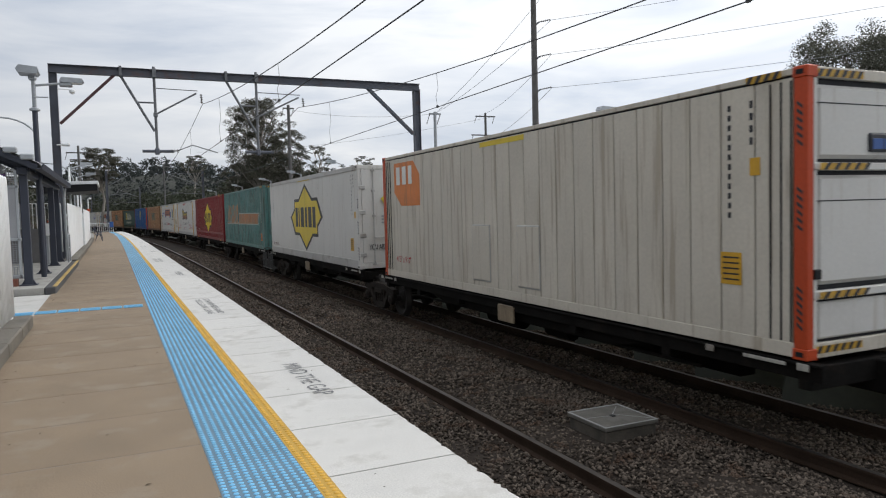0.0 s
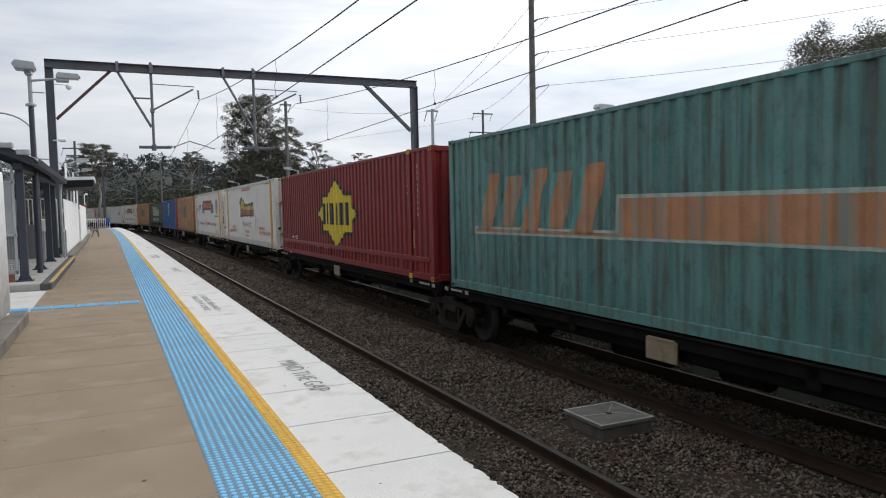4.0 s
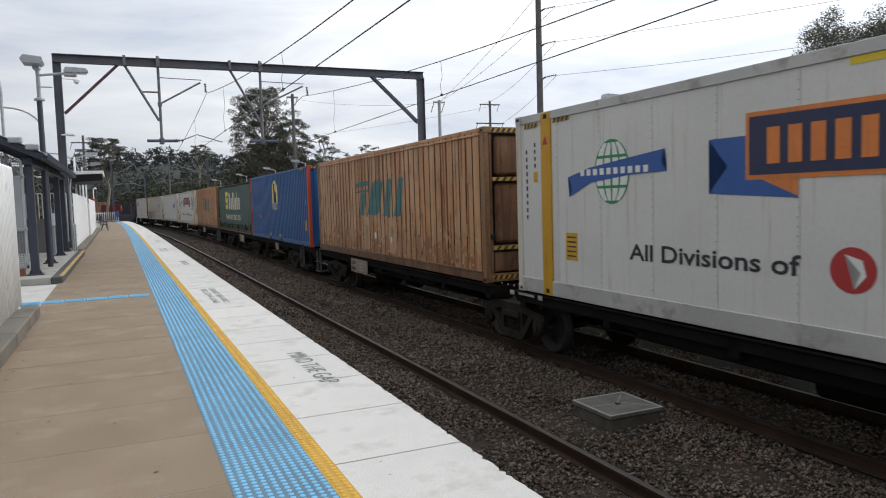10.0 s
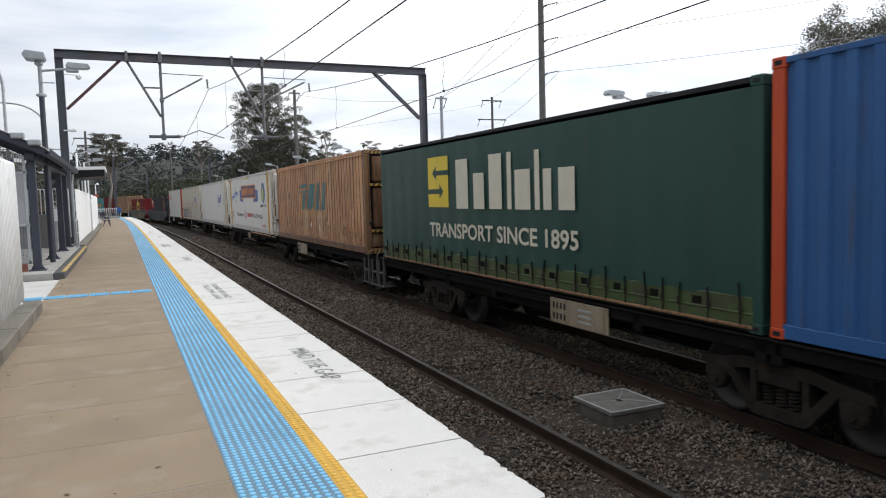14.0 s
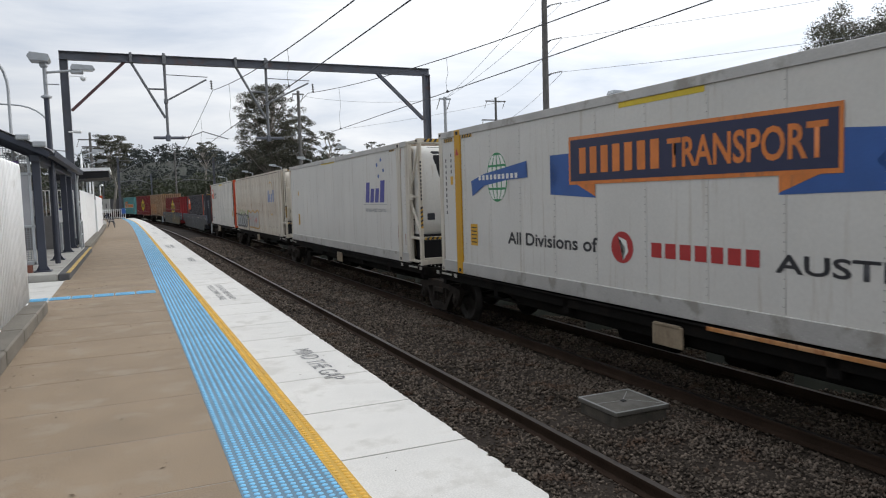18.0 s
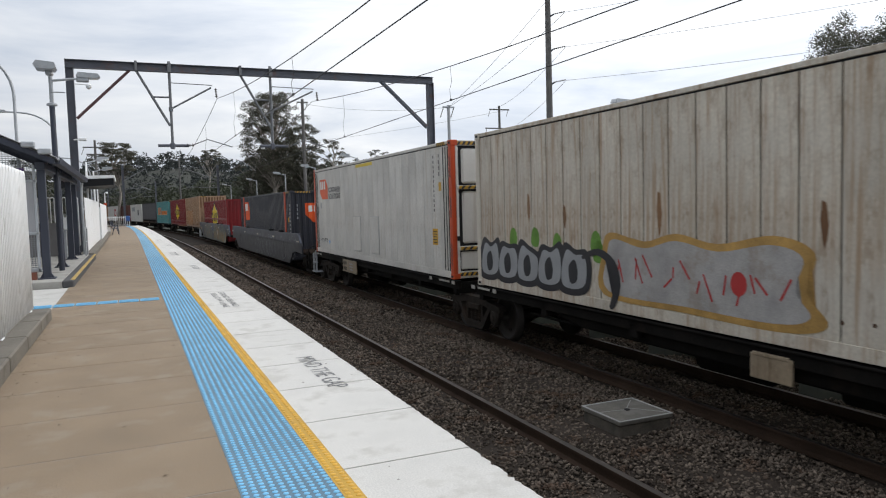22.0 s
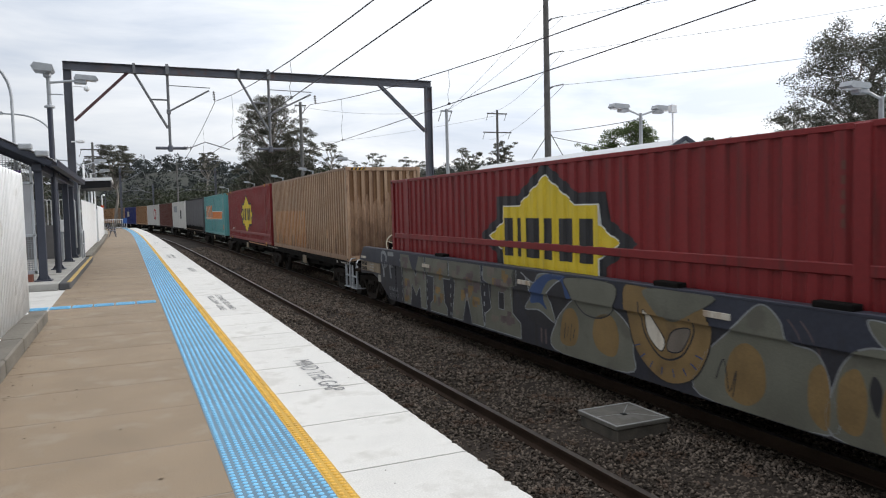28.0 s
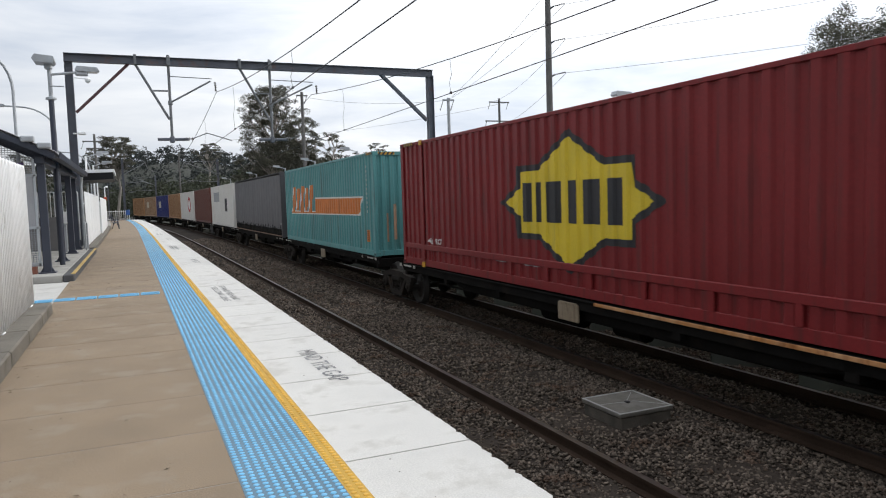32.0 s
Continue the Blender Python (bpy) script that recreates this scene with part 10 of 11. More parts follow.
def build_far_shelter():
    t = thing("far_shelter", "gabled glass shelter with a pale metal roof on the opposite platform", "shelter")
    y0, y1 = 14.0, 25.0
    xl, xa_, xr = 11.25, 12.62, 14.05
    ze, zr = 2.34, 3.08
    part("roof", Geo().prism([(xl, ze), (xa_, zr), (xr, ze), (xr, ze - 0.06), (xa_, zr - 0.07), (xl, ze - 0.06)], y0 - 0.1, y1, 1), M_ROOFW, t, "pale gabled roof")
    part("verge", Geo().beam((xl, y0 - 0.12, ze), (xa_, y0 - 0.12, zr + 0.01), 0.05, 0.10).beam((xa_, y0 - 0.12, zr + 0.01), (xr + 0.03, y0 - 0.12, ze), 0.05, 0.10), M_STEELGREY, t)
    for yy in (y0, y0 + 3.1, y0 + 6.2, y1 - 0.1):
        for x in (xl + 0.08, xr - 0.06):
            part("post", Geo().chamfer(x - 0.05, yy - 0.05, 0, x + 0.05, yy + 0.05, ze - 0.05, 0.008).chamfer(x - 0.12, yy - 0.12, 0, x + 0.12, yy + 0.12, 0.03, 0.006), M_STEELGREY, t)
    e = part("end_screen", Geo().box(xl + 0.15, y0 - 0.01, 0.12, xr - 0.12, y0 + 0.01, ze - 0.1), M_SCREEN, t, "grey perforated end screen")
    for x in (xl + 0.62, xa_ + 0.10, xr - 0.16):
        part("mullion", Geo().chamfer(x - 0.025, y0 - 0.035, 0.06, x + 0.025, y0 + 0.03, ze - 0.05, 0.006), M_GALV, e)
    for z in (0.12, ze - 0.10):
        part("transom", Geo().chamfer(xl + 0.15, y0 - 0.04, z - 0.025, xr - 0.12, y0 + 0.03, z + 0.025, 0.006), M_GALV, e)
    part("gable_panel", Geo().prism([(xl + 0.15, ze - 0.05), (xr - 0.15, ze - 0.05), (xa_, zr - 0.1)], y0 - 0.01, y0 + 0.015, 1), M_SCREEN, t)
    part("gable_strut", Geo().beam((xa_ + 0.10, y0 - 0.03, ze - 0.05), (xa_ + 0.10, y0 - 0.03, zr - 0.16), 0.04, 0.04), M_GALV, t)
    part("back_glass", Geo().box(xr - 0.07, y0 + 0.1, 0.12, xr - 0.05, y1 - 0.2, ze - 0.1), M_GLASS, t)
    part("sign", Geo().chamfer(12.86, y0 - 0.06, 1.74, 13.86, y0 - 0.042, 2.0, 0.006), D_NAVY, t, "dark way-finding sign")
    part("sign_mark", Geo().lathe([(y0 - 0.068, 0.085), (y0 - 0.058, 0.085)], (13.50, 0, 1.87), 1, 16), D_WHITE, t)
    part("sign_arrow", Geo().prism([(13.64, 1.855), (13.74, 1.855), (13.70, 1.80), (13.73, 1.80), (13.81, 1.87), (13.73, 1.94), (13.70, 1.94), (13.74, 1.885), (13.64, 1.885)], y0 - 0.068, y0 - 0.058, 1), D_WHITE, t)
    bus = fit_text(letter_mesh("Buses", 0.2, "sign_wording", D_WHITE), 0.26, 0.085)
    part("sign_wording", bus, None, t, "white word on the sign", m=pose(13.22, y0 - 0.064, 1.90, 90, 0, 0))
    part("sign_line", Geo().chamfer(13.06, y0 - 0.068, 1.80, 13.36, y0 - 0.058, 1.82, 0.002), D_WHITE, t)
    part("floodlight", Geo().chamfer(xa_ - 0.42, y0 - 0.46, 2.62, xa_ - 0.12, y0 - 0.14, 2.80, 0.03), M_WHITE, t, "white camera housing")
    part("antenna", Geo().tube([(12.45, y0 + 0.14, 2.7), (12.45, y0 + 0.14, 3.74)], 0.022, 6).chamfer(12.36, y0 + 0.08, 3.72, 12.54, y0 + 0.20, 3.92, 0.01), M_WHITE, t, "small white antenna box")


build_far_shelter()


def build_stairs():
    t = thing("platform_stairs", "concrete stair with dark steel handrails rising from the opposite platform", "stairs")
    for k in range(12):
        x = 14.6 + 0.29 * k
        part("step", Geo().chamfer(x, 10.8, 0.0 if k < 2 else 0.165 * (k - 1), x + 0.30, 12.3, 0.165 * (k + 1), 0.012), M_CONC, t)
    # tall dark sheet beside the flight; covers the steps and the space below
    part("string_wall", Geo().prism([(14.5, 0.0), (18.2, 0.0), (18.2, 2.35), (14.7, 0.40), (14.5, 0.20)], 10.70, 10.80, 1), M_STEELGREY, t)
    for yy in (10.75, 12.3):
        r = part("handrail", Geo().beam((14.14, yy, 1.25), (14.6, yy, 1.25), 0.05, 0.07).beam((14.6, yy, 1.25), (18.4, yy, 3.35), 0.05, 0.07).beam((14.14, yy, 0.12), (14.6, yy, 0.12), 0.05, 0.06).beam((14.6, yy, 0.15), (18.4, yy, 2.25), 0.05, 0.06).chamfer(14.11, yy - 0.03, 0.0, 14.17, yy + 0.03, 1.28, 0.006), M_STEELGREY, t, "dark steel handrail")
        for k in range(10):
            x = 14.45 + 0.40 * k
            z = 0.14 + max(0, x - 14.6) * 0.553
            part("baluster", Geo().chamfer(x - 0.012, yy - 0.012, z, x + 0.012, yy + 0.012, z + 1.08, 0.004), M_STEELGREY, r)
    fence_run("loop_fence", "white loop-topped steel fence beside the stairs", (11.85, 9.25), (16.6, 8.5), 0.0, 0.24, LOOP, 1.72, (0.14, 1.25), 2.4)
    for x, y in ((16.88, 13.65), (17.97, 13.5)):
        b = single("bollard", Geo().lathe([(0, 0.09), (0.95, 0.09), (1.0, 0.07), (1.02, 0.02)], (x, y, 0.0), 2, 14), M_BOLL, "yellow painted steel bollard", "bollard", group="bollards")
    p = single("barrier_post", Geo().lathe([(0, 0.12), (1.98, 0.12), (2.05, 0.10), (2.09, 0.03)], (17.33, 13.8, 0.0), 2, 14), M_WHITE, "pale round post with a domed cap", "post")
    single("parapet_wall", Geo().chamfer(14.2, 15.0, -0.2, 30.0, 15.25, 0.60, 0.02), M_CONC, "low grey concrete parapet wall", "wall", m=None)
    for x, y, h in ((21.65, 20.8, 2.5), (23.0, 19.2, 2.5)):
        build_platform_lamp(x, y, h, (1 if x > 22 else -1,), "slim galvanised lamp post behind the parapet")
    single("handrail", Geo().tube([(12.75, 11.6, 0), (12.75, 11.6, 0.95), (12.85, 11.7, 1.0), (13.7, 12.6, 1.0), (14.1, 12.8, 1.15)], 0.022, 8), M_GALV, "galvanised tube handrail by the stair foot", "handrail")


build_stairs()


# ---- road with vehicles beyond the far platform ----
ROAD = [polar(a, r)[:2] for a, r in ((51.2, 84), (50.4, 104), (49.8, 126), (49.4, 150), (49.2, 180), (49.2, 214), (49.5, 250), (50.0, 290))]


def build_road():
    g = Geo()
    for k, (x, y) in enumerate(ROAD):
        x2, y2 = ROAD[min(k + 1, len(ROAD) - 1)]
        x1, y1 = ROAD[max(k - 1, 0)]
        d = math.hypot(x2 - x1, y2 - y1)
        nx, ny = (y2 - y1) / d * 2.9, -(x2 - x1) / d * 2.9
        z = max(ground_z(x - nx, y - ny), ground_z(x + nx, y + ny), ground_z(x, y)) + 0.22
        g.v += [(x - nx, y - ny, z), (x + nx, y + ny, z), (x + nx, y + ny, z - 0.5), (x - nx, y - ny, z - 0.5)]
    pts = ROAD
    for i in range(len(pts) - 1):
        for j in range(4):
            a, b = i * 4 + j, i * 4 + (j + 1) % 4
            g.f.append((a, b, b + 4, a + 4))
    single("road", g, M_ASPH, "grey asphalt road leading away through trees", "road", kind="structure")


build_road()
M_CARW = material("white_car_paint", (0.70, 0.70, 0.70), 0.3, vary=0.03, bump=0)
M_CARS = material("silver_car_paint", (0.40, 0.41, 0.43), 0.3, metal=0.4, vary=0.03, bump=0)
M_DGLASS = material("dark_window_glass", (0.03, 0.035, 0.04), 0.1, vary=0.05, bump=0)
M_TYRE = material("tyre_rubber", (0.025, 0.025, 0.026), 0.9, bump=0.1)


def build_vehicle(name, x, y, turn, L, W, H, mat, bus, label):
    t = thing(name, label, "bus" if bus else "car", pose(x, y, ground_z(x, y) + 0.24, 0, 0, turn))
    if bus:
        part("body", Geo().chamfer(-W / 2, -L / 2, 0.35, W / 2, L / 2, H, 0.18), mat, t)
        part("windscreen", Geo().chamfer(-W / 2 + 0.15, -L / 2 - 0.02, H * 0.48, W / 2 - 0.15, -L / 2 + 0.05, H - 0.35, 0.05), M_DGLASS, t)
        for s in (-1, 1):
            for k in range(4):
                yy = -L / 2 + 0.5 + k * (L - 0.8) / 4
                part("side_window", Geo().chamfer(s * W / 2 - 0.02, yy, H * 0.52, s * W / 2 + 0.02, yy + (L - 1.4) / 4, H - 0.4, 0.02), M_DGLASS, t)
        part("stripe", Geo().chamfer(-W / 2 - 0.01, -L / 2 - 0.012, H * 0.30, W / 2 + 0.01, L / 2 + 0.012, H * 0.38, 0.01), P_ORED, t, "orange stripe")
    else:
        part("body", Geo().prism([(-L / 2, 0.35), (L / 2, 0.35), (L / 2, 0.85), (L / 2 - 0.2, 0.95), (-L / 2 + 0.9, 0.92), (-L / 2, 0.75)], -W / 2, W / 2), mat, t)
        part("cabin", Geo().prism([(-L / 2 + 1.0, 0.92), (-L / 2 + 1.6, H), (L / 2 - 0.7, H), (L / 2 - 0.1, 0.94)], -W / 2 + 0.1, W / 2 - 0.1), M_DGLASS, t, "dark glazed cabin")
        part("roof", Geo().chamfer(-W / 2 + 0.12, -L / 2 + 1.55, H - 0.02, W / 2 - 0.12, L / 2 - 0.65, H + 0.04, 0.03), mat, t)
    for s in (-1, 1):
        for yy in (-L * 0.31, L * 0.31):
            w = part("wheel", Geo().lathe([(-0.1, 0.2), (-0.1, 0.33), (0.1, 0.33), (0.1, 0.2)], (s * (W / 2 - 0.06), yy, 0.33), 0, 14), M_TYRE, t)
            part("hub", Geo().lathe([(-0.105, 0.17), (0.105, 0.17)], (s * (W / 2 - 0.06), yy, 0.33), 0, 10), M_GALV, w)
        part("headlight", Geo().chamfer(s * W * 0.36 - 0.12, -L / 2 - 0.02, 0.62, s * W * 0.36 + 0.12, -L / 2 + 0.05, 0.76, 0.02), D_WHITE, t)


build_vehicle("minibus", *polar(47.75, 150)[:2], -48, 6.4, 2.2, 2.7, M_CARW, True, "white minibus with an orange stripe parked on the road")
build_vehicle("car", *polar(48.7, 190)[:2], -48, 4.4, 1.8, 1.45, M_CARS, False, "silver hatchback on the road")
build_vehicle("car", *polar(49.3, 222)[:2], -48, 4.4, 1.8, 1.45, M_CARS, False, "distant silver car on the road")

# ---- trees ----


def leafy(name, col, **kw):
    """Foliage that lets some light through."""
    m = material(name, col, 0.6, bump=0, world_space=True, **kw)
    n, l = m.node_tree.nodes, m.node_tree.links
    b, out = n["Principled BSDF"], n["Material Output"]
    tr = n.new("ShaderNodeBsdfTranslucent")
    l.new(b.inputs["Base Color"].links[0].from_socket, tr.inputs["Color"])
    mx = n.new("ShaderNodeMixShader")
    mx.inputs[0].default_value = 0.40
    l.new(b.outputs[0], mx.inputs[1])
    l.new(tr.outputs[0], mx.inputs[2])
    l.new(mx.outputs[0], out.inputs[0])
    return m


M_LEAF = leafy("eucalypt_foliage", (0.086, 0.086, 0.062), vary=0.25, scale=0.5, fine=8, island=0.45)
M_LEAFG = leafy("grey_green_foliage", (0.100, 0.102, 0.076), vary=0.25, scale=0.5, fine=8, island=0.45)
M_LEAF2 = leafy("fresh_green_foliage", (0.115, 0.150, 0.060), vary=0.25, scale=0.6, fine=8, island=0.40)
M_SHRUB = leafy("shrub_foliage", (0.050, 0.062, 0.026), vary=0.25, scale=0.6, fine=8, island=0.30)
M_WOODS = leafy("valley_foliage", (0.040, 0.047, 0.026), vary=0.28, scale=0.10, fine=0.8, island=0.22)
# bluer than the valley woods: distance haze is put into the foliage colour
M_RIDGE = leafy("ridge_foliage", (0.026, 0.033, 0.031), vary=0.22, scale=0.02, fine=0.3, island=0.25)
M_BARK = material("pale_gum_bark", (0.27, 0.245, 0.215), 0.85, vary=0.25, scale=1.2, fine=14, bump=0.2)


def quads(name, cen, size, rng, mat, flat=0.5):
    """Many small leaf faces at the given centres, turned at random."""
    n = len(cen)
    a = rng.normal(size=(n, 3))
    a[:, 2] *= flat
    a /= np.linalg.norm(a, axis=1)[:, None]
    b = np.cross(a, rng.normal(size=(n, 3)))
    b /= np.linalg.norm(b, axis=1)[:, None]
    sz = (size * rng.uniform(0.55, 1.25, n))[:, None]
    a, b = a * sz, b * sz * 0.50
    v = np.stack([cen - a, cen - b * 0.9 + a * 0.1, cen + a, cen + b], 1).reshape(-1, 3)
    me = bpy.data.meshes.new(name)
    me.vertices.add(n * 4)
    me.vertices.foreach_set("co", v.ravel())
    me.loops.add(n * 4)
    me.loops.foreach_set("vertex_index", np.arange(n * 4, dtype=np.int32))
    me.polygons.add(n)
    me.polygons.foreach_set("loop_start", np.arange(0, n * 4, 4, dtype=np.int32))
    me.materials.append(mat)
    me.update()
    return me


def dome(rng, c, cr, n, squash):
    """Leaf centres over a small flattened dome, thicker on top, ragged below."""
    d = rng.normal(size=(n, 3))
    d /= np.linalg.norm(d, axis=1)[:, None]
    d[:, 2] = np.abs(d[:, 2]) * np.where(rng.uniform(size=n) < 0.78, 1.0, -0.7)
    d *= (cr * rng.uniform(0.35, 1.12, n) ** 0.8)[:, None]
    d[:, 2] *= squash
    return d + np.array(c)


def gum(label, az, r, el, half, seed, low=0.42, clumps=34, leaf=0.13, mat=None, per=3, squash=0.5, fill=1.0, lean=0.0):
    """A gum tree: tapered trunk, rising limbs that fork, and many small leaf domes at the ends of the twigs."""
    rng = np.random.default_rng(seed)
    x, y, _ = polar(az, r)
    z = ground_z(x, y) - 0.1
    h = EYE + r * math.tan(radians(el)) - z
    crown = r * math.tan(radians(half))
    t = thing("eucalyptus_tree", label, "tree", Matrix.Translation((x, y, z)), group="trees")
    top = h * 0.80
    path_ = [Vector((0, 0, 0))]
    for k in range(1, 7):
        path_.append(Vector((rng.normal() * 0.02 * crown * k + lean * crown * (k / 6) ** 1.5, rng.normal() * 0.02 * crown * k, top * k / 6)))
    part("trunk", Geo().tube(path_, 0.016 * h + 0.06, 9, True, 0.006 * h), M_BARK, t, "pale gum trunk", smooth=True)
    limbs = Geo()
    cen = []
    for k in range(clumps):
        q = low + (0.97 - low) * (k + rng.uniform(0, 0.9)) / clumps
        mid_q = low + 0.50 * (1 - low)
        wide = crown * math.sqrt(max(0.10, 1 - ((q - mid_q) / (0.56 * (1 - low) + 0.02)) ** 2)) * rng.uniform(0.72, 1.0)
        ang = k * 2.399 + rng.uniform(-0.6, 0.6)
        rad = wide * rng.uniform(0.15, 1.0) ** 0.6 * 0.90
        tip = Vector((rad * math.cos(ang) + lean * crown * q, rad * math.sin(ang), h * q - 0.03 * h))
        zr = max(h * low * 0.75, min(top * 0.98, tip.z - 0.75 * rad - 0.06 * h))
        f = zr / top * 6
        i = min(5, int(f))
        root = path_[i].lerp(path_[i + 1], f - i)
        mid = root.lerp(tip, 0.55) + Vector(rng.normal(size=3)) * 0.06 * crown
        limbs.tube([root, root.lerp(mid, 0.5) + Vector((0, 0, -0.02 * crown)), mid, tip], 0.0055 * h, 5, False, 0.0016 * h)
        for j in range(per):
            reach = crown * 0.21
            t2 = tip + Vector((rng.normal() * reach * 0.6, rng.normal() * reach * 0.6, rng.uniform(-0.30, 0.55) * reach))
            limbs.tube([mid.lerp(tip, 0.4), tip.lerp(t2, 0.4) - Vector((0, 0, 0.06 * reach)), t2], 0.0020 * h, 4, False, 0.0007 * h)
            cr = crown * rng.uniform(0.11, 0.19) * (1.15 if fill > 1 else 1.0)
            n = int(fill * 4.6 * (cr / leaf) ** 1.8) + 10
            cen.append(dome(rng, t2, cr, n, squash))
    part("branchwork", limbs, M_BARK, t, "forking grey limbs")
    part("crown", quads("crown", np.concatenate(cen), leaf, rng, mat or M_LEAF), None, t, "open crown of small leaf clumps")
    return t


# bearing, distance, angle of the top, half width
gum("tall open-crowned gum tree with a pale trunk", 10.2, 92, 9.05, 2.6, 11, 0.38, 74, 0.085, per=4, squash=0.74, fill=0.92)
gum("gum tree with layered clumps beside the line", 12.6, 95, 6.9, 1.9, 12, 0.24, 52, 0.09, fill=1.1, squash=0.66)
gum("rounded gum tree beside the line", 14.9, 97, 5.6, 1.4, 13, 0.20, 36, 0.09, squash=0.66)
gum("dense gum tree beside the line", 11.2, 99, 4.9, 2.9, 14, 0.06, 56, 0.15, fill=1.2, squash=0.7)
gum("dense gum tree beside the line", 8.7, 101, 4.2, 1.7, 15, 0.05, 36, 0.15, fill=1.2, squash=0.7)
gum("umbrella-shaped gum tree on the skyline", -0.9, 150, 5.15, 2.0, 16, 0.64, 44, 0.13, squash=0.42)
gum("small gum tree on the skyline", 5.6, 165, 4.85, 1.15, 17, 0.74, 20, 0.13, squash=0.42)
gum("small gum tree on the skyline", 16.7, 120, 3.9, 0.9, 30, 0.30, 20, 0.12)
gum("spreading gum tree on the skyline", 18.3, 130, 4.6, 1.35, 18, 0.40, 28, 0.12, squash=0.45)
gum("spreading gum tree on the skyline", 21.2, 128, 4.1, 1.6, 19, 0.25, 34, 0.12)
gum("spreading gum tree behind the opposite platform", 28.5, 88, 5.35, 1.7, 23, 0.40, 34, 0.10, squash=0.45)
gum("spreading gum tree behind the opposite platform", 25.6, 96, 4.8, 1.7, 24, 0.20, 36, 0.10)
gum("leafy green tree behind the opposite platform", 38.4, 60, 6.25, 2.9, 25, 0.12, 64, 0.085, M_LEAF2, fill=1.4, squash=0.7)
gum("leafy green tree behind the opposite platform", 35.6, 64, 4.8, 1.8, 26, 0.15, 36, 0.09, M_LEAF2, fill=1.3, squash=0.7)
gum("low gum tree behind the opposite platform", 43.6, 85, 5.1, 1.8, 27, 0.12, 38, 0.10)
gum("large gum tree spreading over the street", 54.6, 58, 11.7, 5.9, 20, 0.30, 66, 0.080, M_LEAFG, per=4, squash=0.95, fill=0.8)
gum("slanting open gum tree beside the street", 49.9, 61, 7.1, 2.6, 31, 0.34, 30, 0.062, M_LEAFG, per=4, lean=-0.25, squash=0.7)
gum("dense gum tree beside the street", 54.8, 66, 7.0, 3.8, 22, 0.05, 44, 0.14, M_LEAFG, fill=0.9, squash=0.75)
gum("dense gum tree beside the street", 61.5, 60, 10.6, 5.0, 21, 0.08, 52, 0.14, M_LEAFG, fill=0.9, squash=0.75)
gum("dense gum tree beyond the street", 43.4, 92, 4.75, 2.0, 41, 0.04, 50, 0.15, M_WOODS, fill=1.3, squash=0.75)
gum("dense gum tree beyond the street", 45.5, 118, 4.7, 1.5, 42, 0.04, 44, 0.16, M_WOODS, fill=1.3, squash=0.75)
gum("leafy gum tree beside the road", 45.9, 90, 0.4, 1.3, 43, 0.04, 30, 0.12, M_WOODS, fill=1.3, squash=0.75)
for a_, r_, e_, q_, d_ in ((44.4, 40, -0.5, 1.1, 51), (45.5, 43, -0.9, 0.9, 52), (46.2, 41, -1.6, 0.5, 53), (44.9, 52, 0.6, 1.2, 54), (50.6, 62, 0.2, 0.9, 56), (51.7, 55, 0.6, 1.2, 57)):
    gum("low leafy shrub on the bank beyond the parapet", a_, r_, e_, q_, d_, 0.05, 26, 0.07, M_SHRUB, fill=1.4, squash=0.8)
gum("gum tree behind the shelter", -6.4, 70, 4.2, 2.4, 28, 0.12, 40, 0.10)
gum("gum tree behind the shelter", -3.4, 92, 3.1, 1.6, 29, 0.10, 36, 0.11)


LANE = [(a[0] + (b[0] - a[0]) * k / 4, a[1] + (b[1] - a[1]) * k / 4) for a, b in zip(ROAD, ROAD[1:]) for k in range(4)]


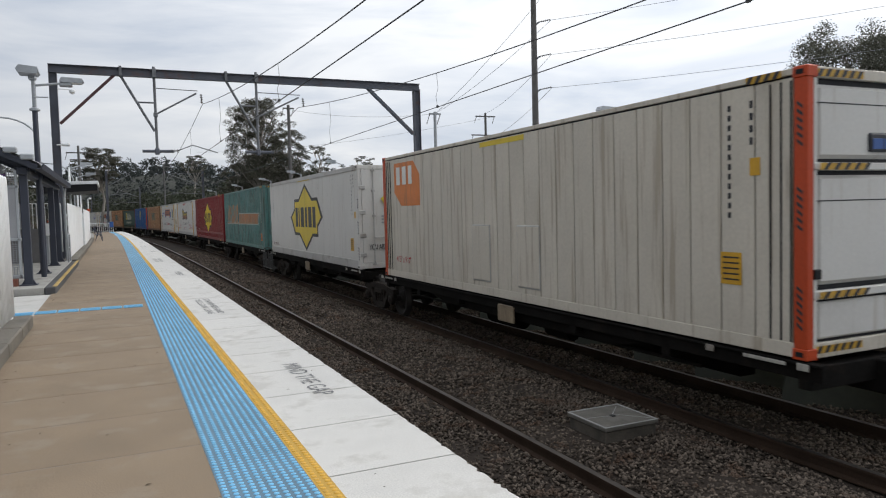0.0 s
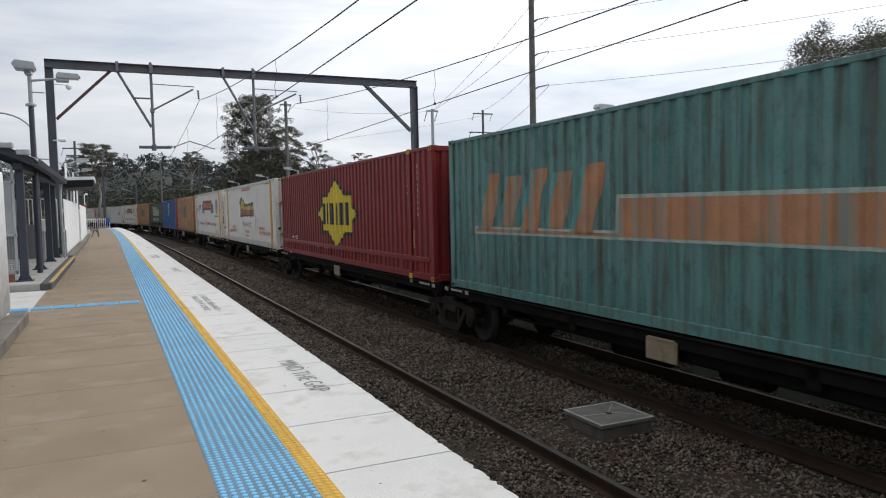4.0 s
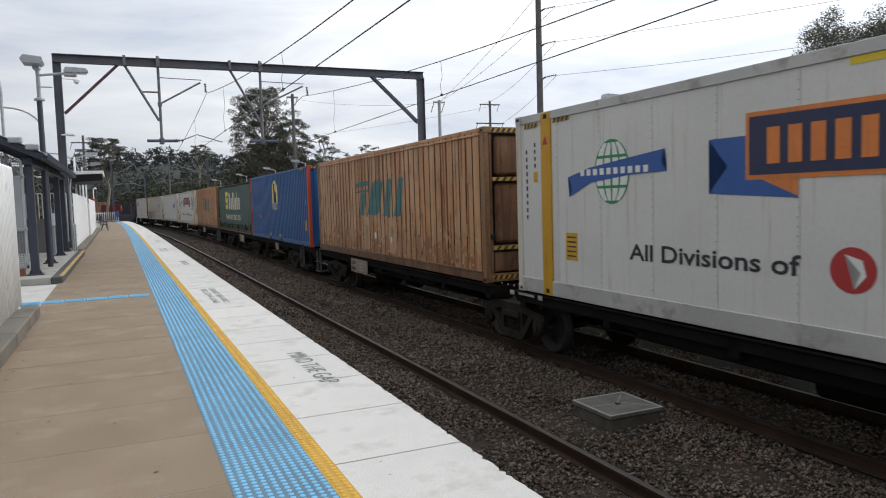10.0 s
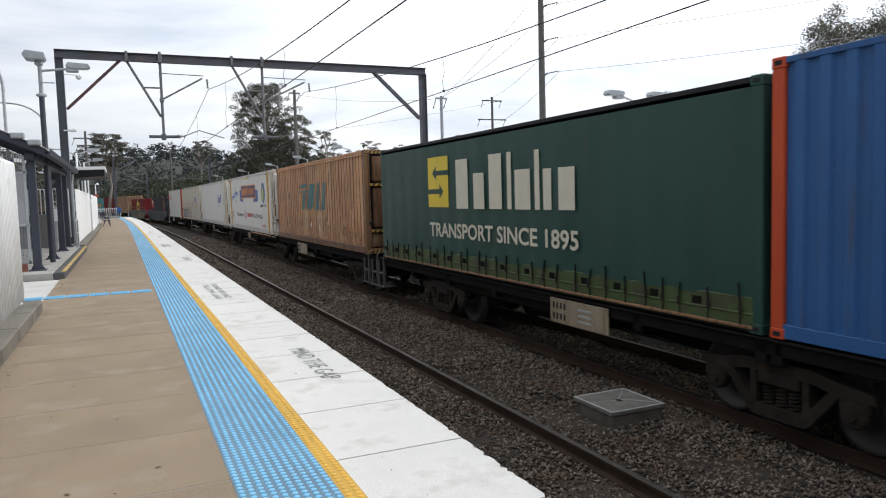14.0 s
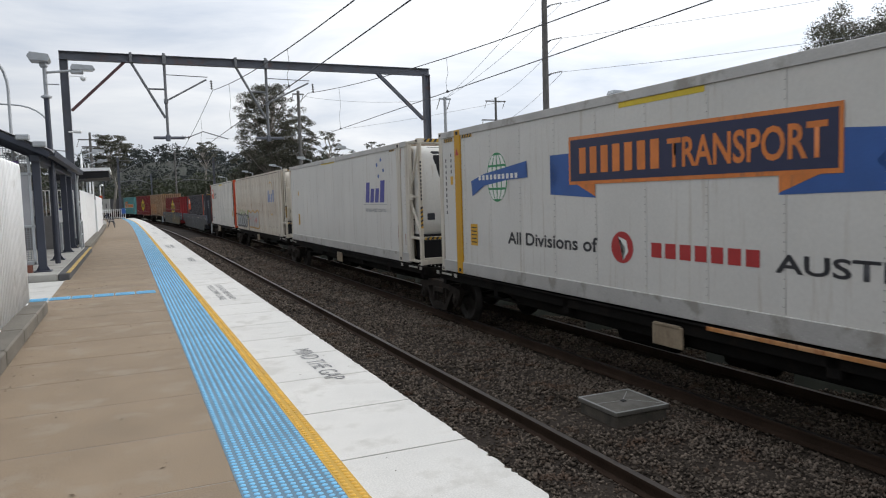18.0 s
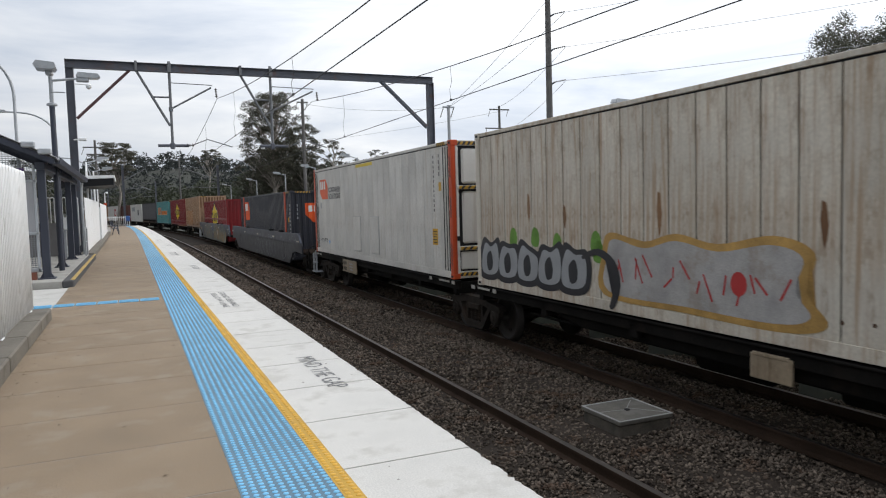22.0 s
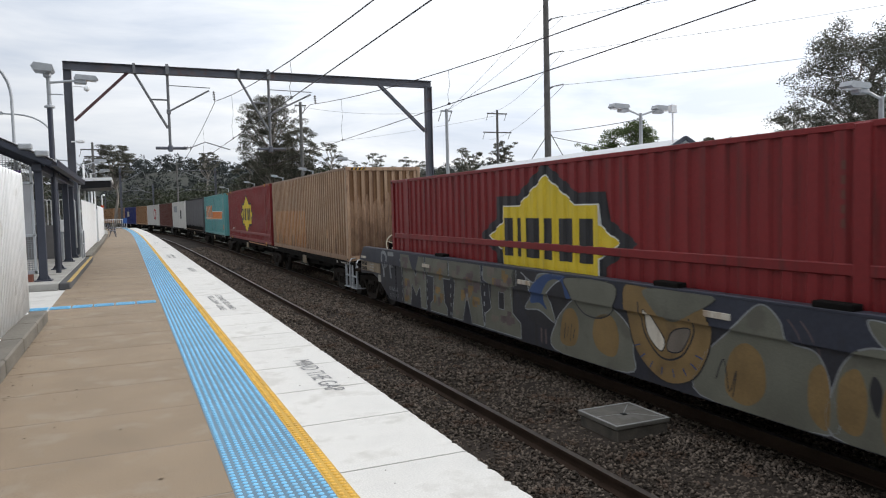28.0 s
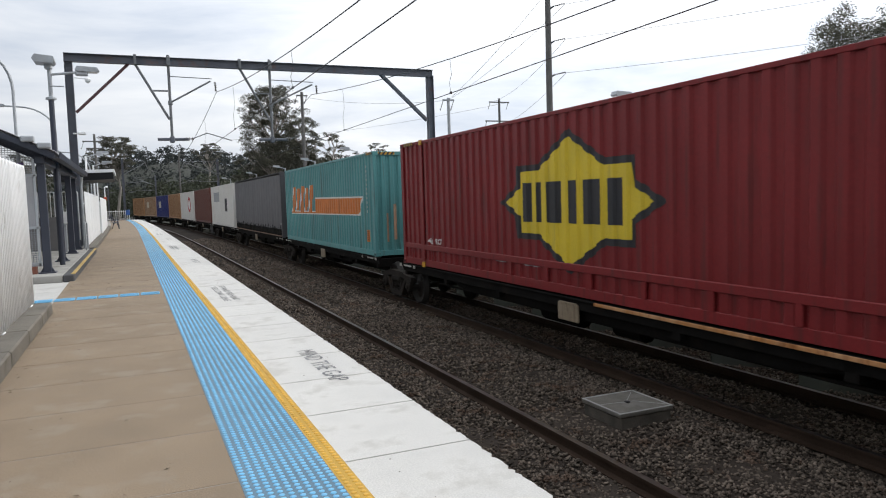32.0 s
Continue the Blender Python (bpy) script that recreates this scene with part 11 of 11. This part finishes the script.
def build_woods():
    """The woods on the valley floor and the ridges."""
    rng = np.random.default_rng(77)
    for name, label, mat, r0, r1, n, lumps, leaf, h0, h1, a0, a1 in (("valley_woods", "mixed grey-green eucalypt woods along the valley floor", M_WOODS, 100, 270, 1150, 14, 0.40, 5.5, 10.5, -15, 66),
                                              ("ridge_woods", "continuous grey-green woods covering the ridges", M_RIDGE, 230, 700, 2500, 6, 0.70, 8.0, 13.0, -16, 70)):
        cs, trunks = [], Geo()
        made = 0
        while made < n:
            az = rng.uniform(a0, a1) if made % 8 else rng.uniform(42, 53)
            r = math.sqrt(rng.uniform(r0 * r0, r1 * r1))
            x, y, _ = polar(az, r)
            d, off = off_line(np.array([[x, y]]))
            if -7 < off[0] < 15.5 and d[0] < 60:
                continue
            if 46.7 < az < 50.2 and r < 215:
                continue
            if r < 235 and min(math.hypot(x - a, y - b) for a, b in LANE) < 5.2:
                continue
            made += 1
            h = rng.uniform(h0, h1)
            z = ground_z(x, y)
            for k in range(lumps):
                q = rng.uniform(0.0, 1.0)
                rad = h * 0.40 * math.sqrt(max(0.06, 1 - (q - 0.40) ** 2 / 0.36)) * rng.uniform(0.3, 1.0)
                an = rng.uniform(0, 6.28)
                cr = h * rng.uniform(0.13, 0.22)
                cs.append(dome(rng, (x + rad * math.cos(an), y + rad * math.sin(an), z + h * q - cr * 0.5), cr, int(3.0 * (cr / leaf) ** 1.5) + 6, 0.85))
            if name == "valley_woods" and made % 9 == 0:
                trunks.tube([(x, y, z - 0.3), (x + rng.normal() * 0.4, y, z + h * 0.7)], 0.13, 5, False, 0.06)
        me = quads(name, np.concatenate(cs), leaf, rng, mat, 0.8)
        ob = tagged(new(name, me), label, "woods", kind="stuff")
        if trunks.v:
            part("trunks", trunks, M_BARK, ob, "grey trunks in the woods")


build_woods()


# ---- what moves ----
def motions():
    times = [0.0, 0.1] + [float(k) for k in range(1, 32)] + [31.9, 32.0]
    for box_ob, wagon, mid, length, bottom in MOVERS:
        half = length * 0.42
        rows_b, rows_w = [], []
        for t in times:
            s = mid - run(t)
            xa, ya, _ = at(s - half, X_TRACK2)
            xb, yb, _ = at(s + half, X_TRACK2)
            turn = math.degrees(math.atan2(-(xb - xa), yb - ya))
            x, y = (xa + xb) / 2, (ya + yb) / 2
            rows_w.append((t, pose(x, y, RAIL, 0, 0, turn)))
            rows_b.append((t, pose(x, y, RAIL + bottom, 0, 0, turn)))
        walk(wagon, rows_w)
        walk(box_ob, rows_b)
    # wheels roll; wheelsets with the same place in their bogie share one turning
    first = {}
    step = 1 / 15
    n = int(32.0 / step) + 1
    for w, a in WHEELSETS:
        if a not in first:
            walk(w, [(min(32.0, k * step), pose(0, a, 0.46, math.degrees(run(min(32.0, k * step)) / 0.456) % 360, 0, 0)) for k in range(n + 1)])
            first[a] = w
        else:
            src = first[a].animation_data
            w.rotation_mode = "QUATERNION"
            d = w.animation_data_create()
            d.action = src.action
            d.action_slot = src.action_slot


motions()
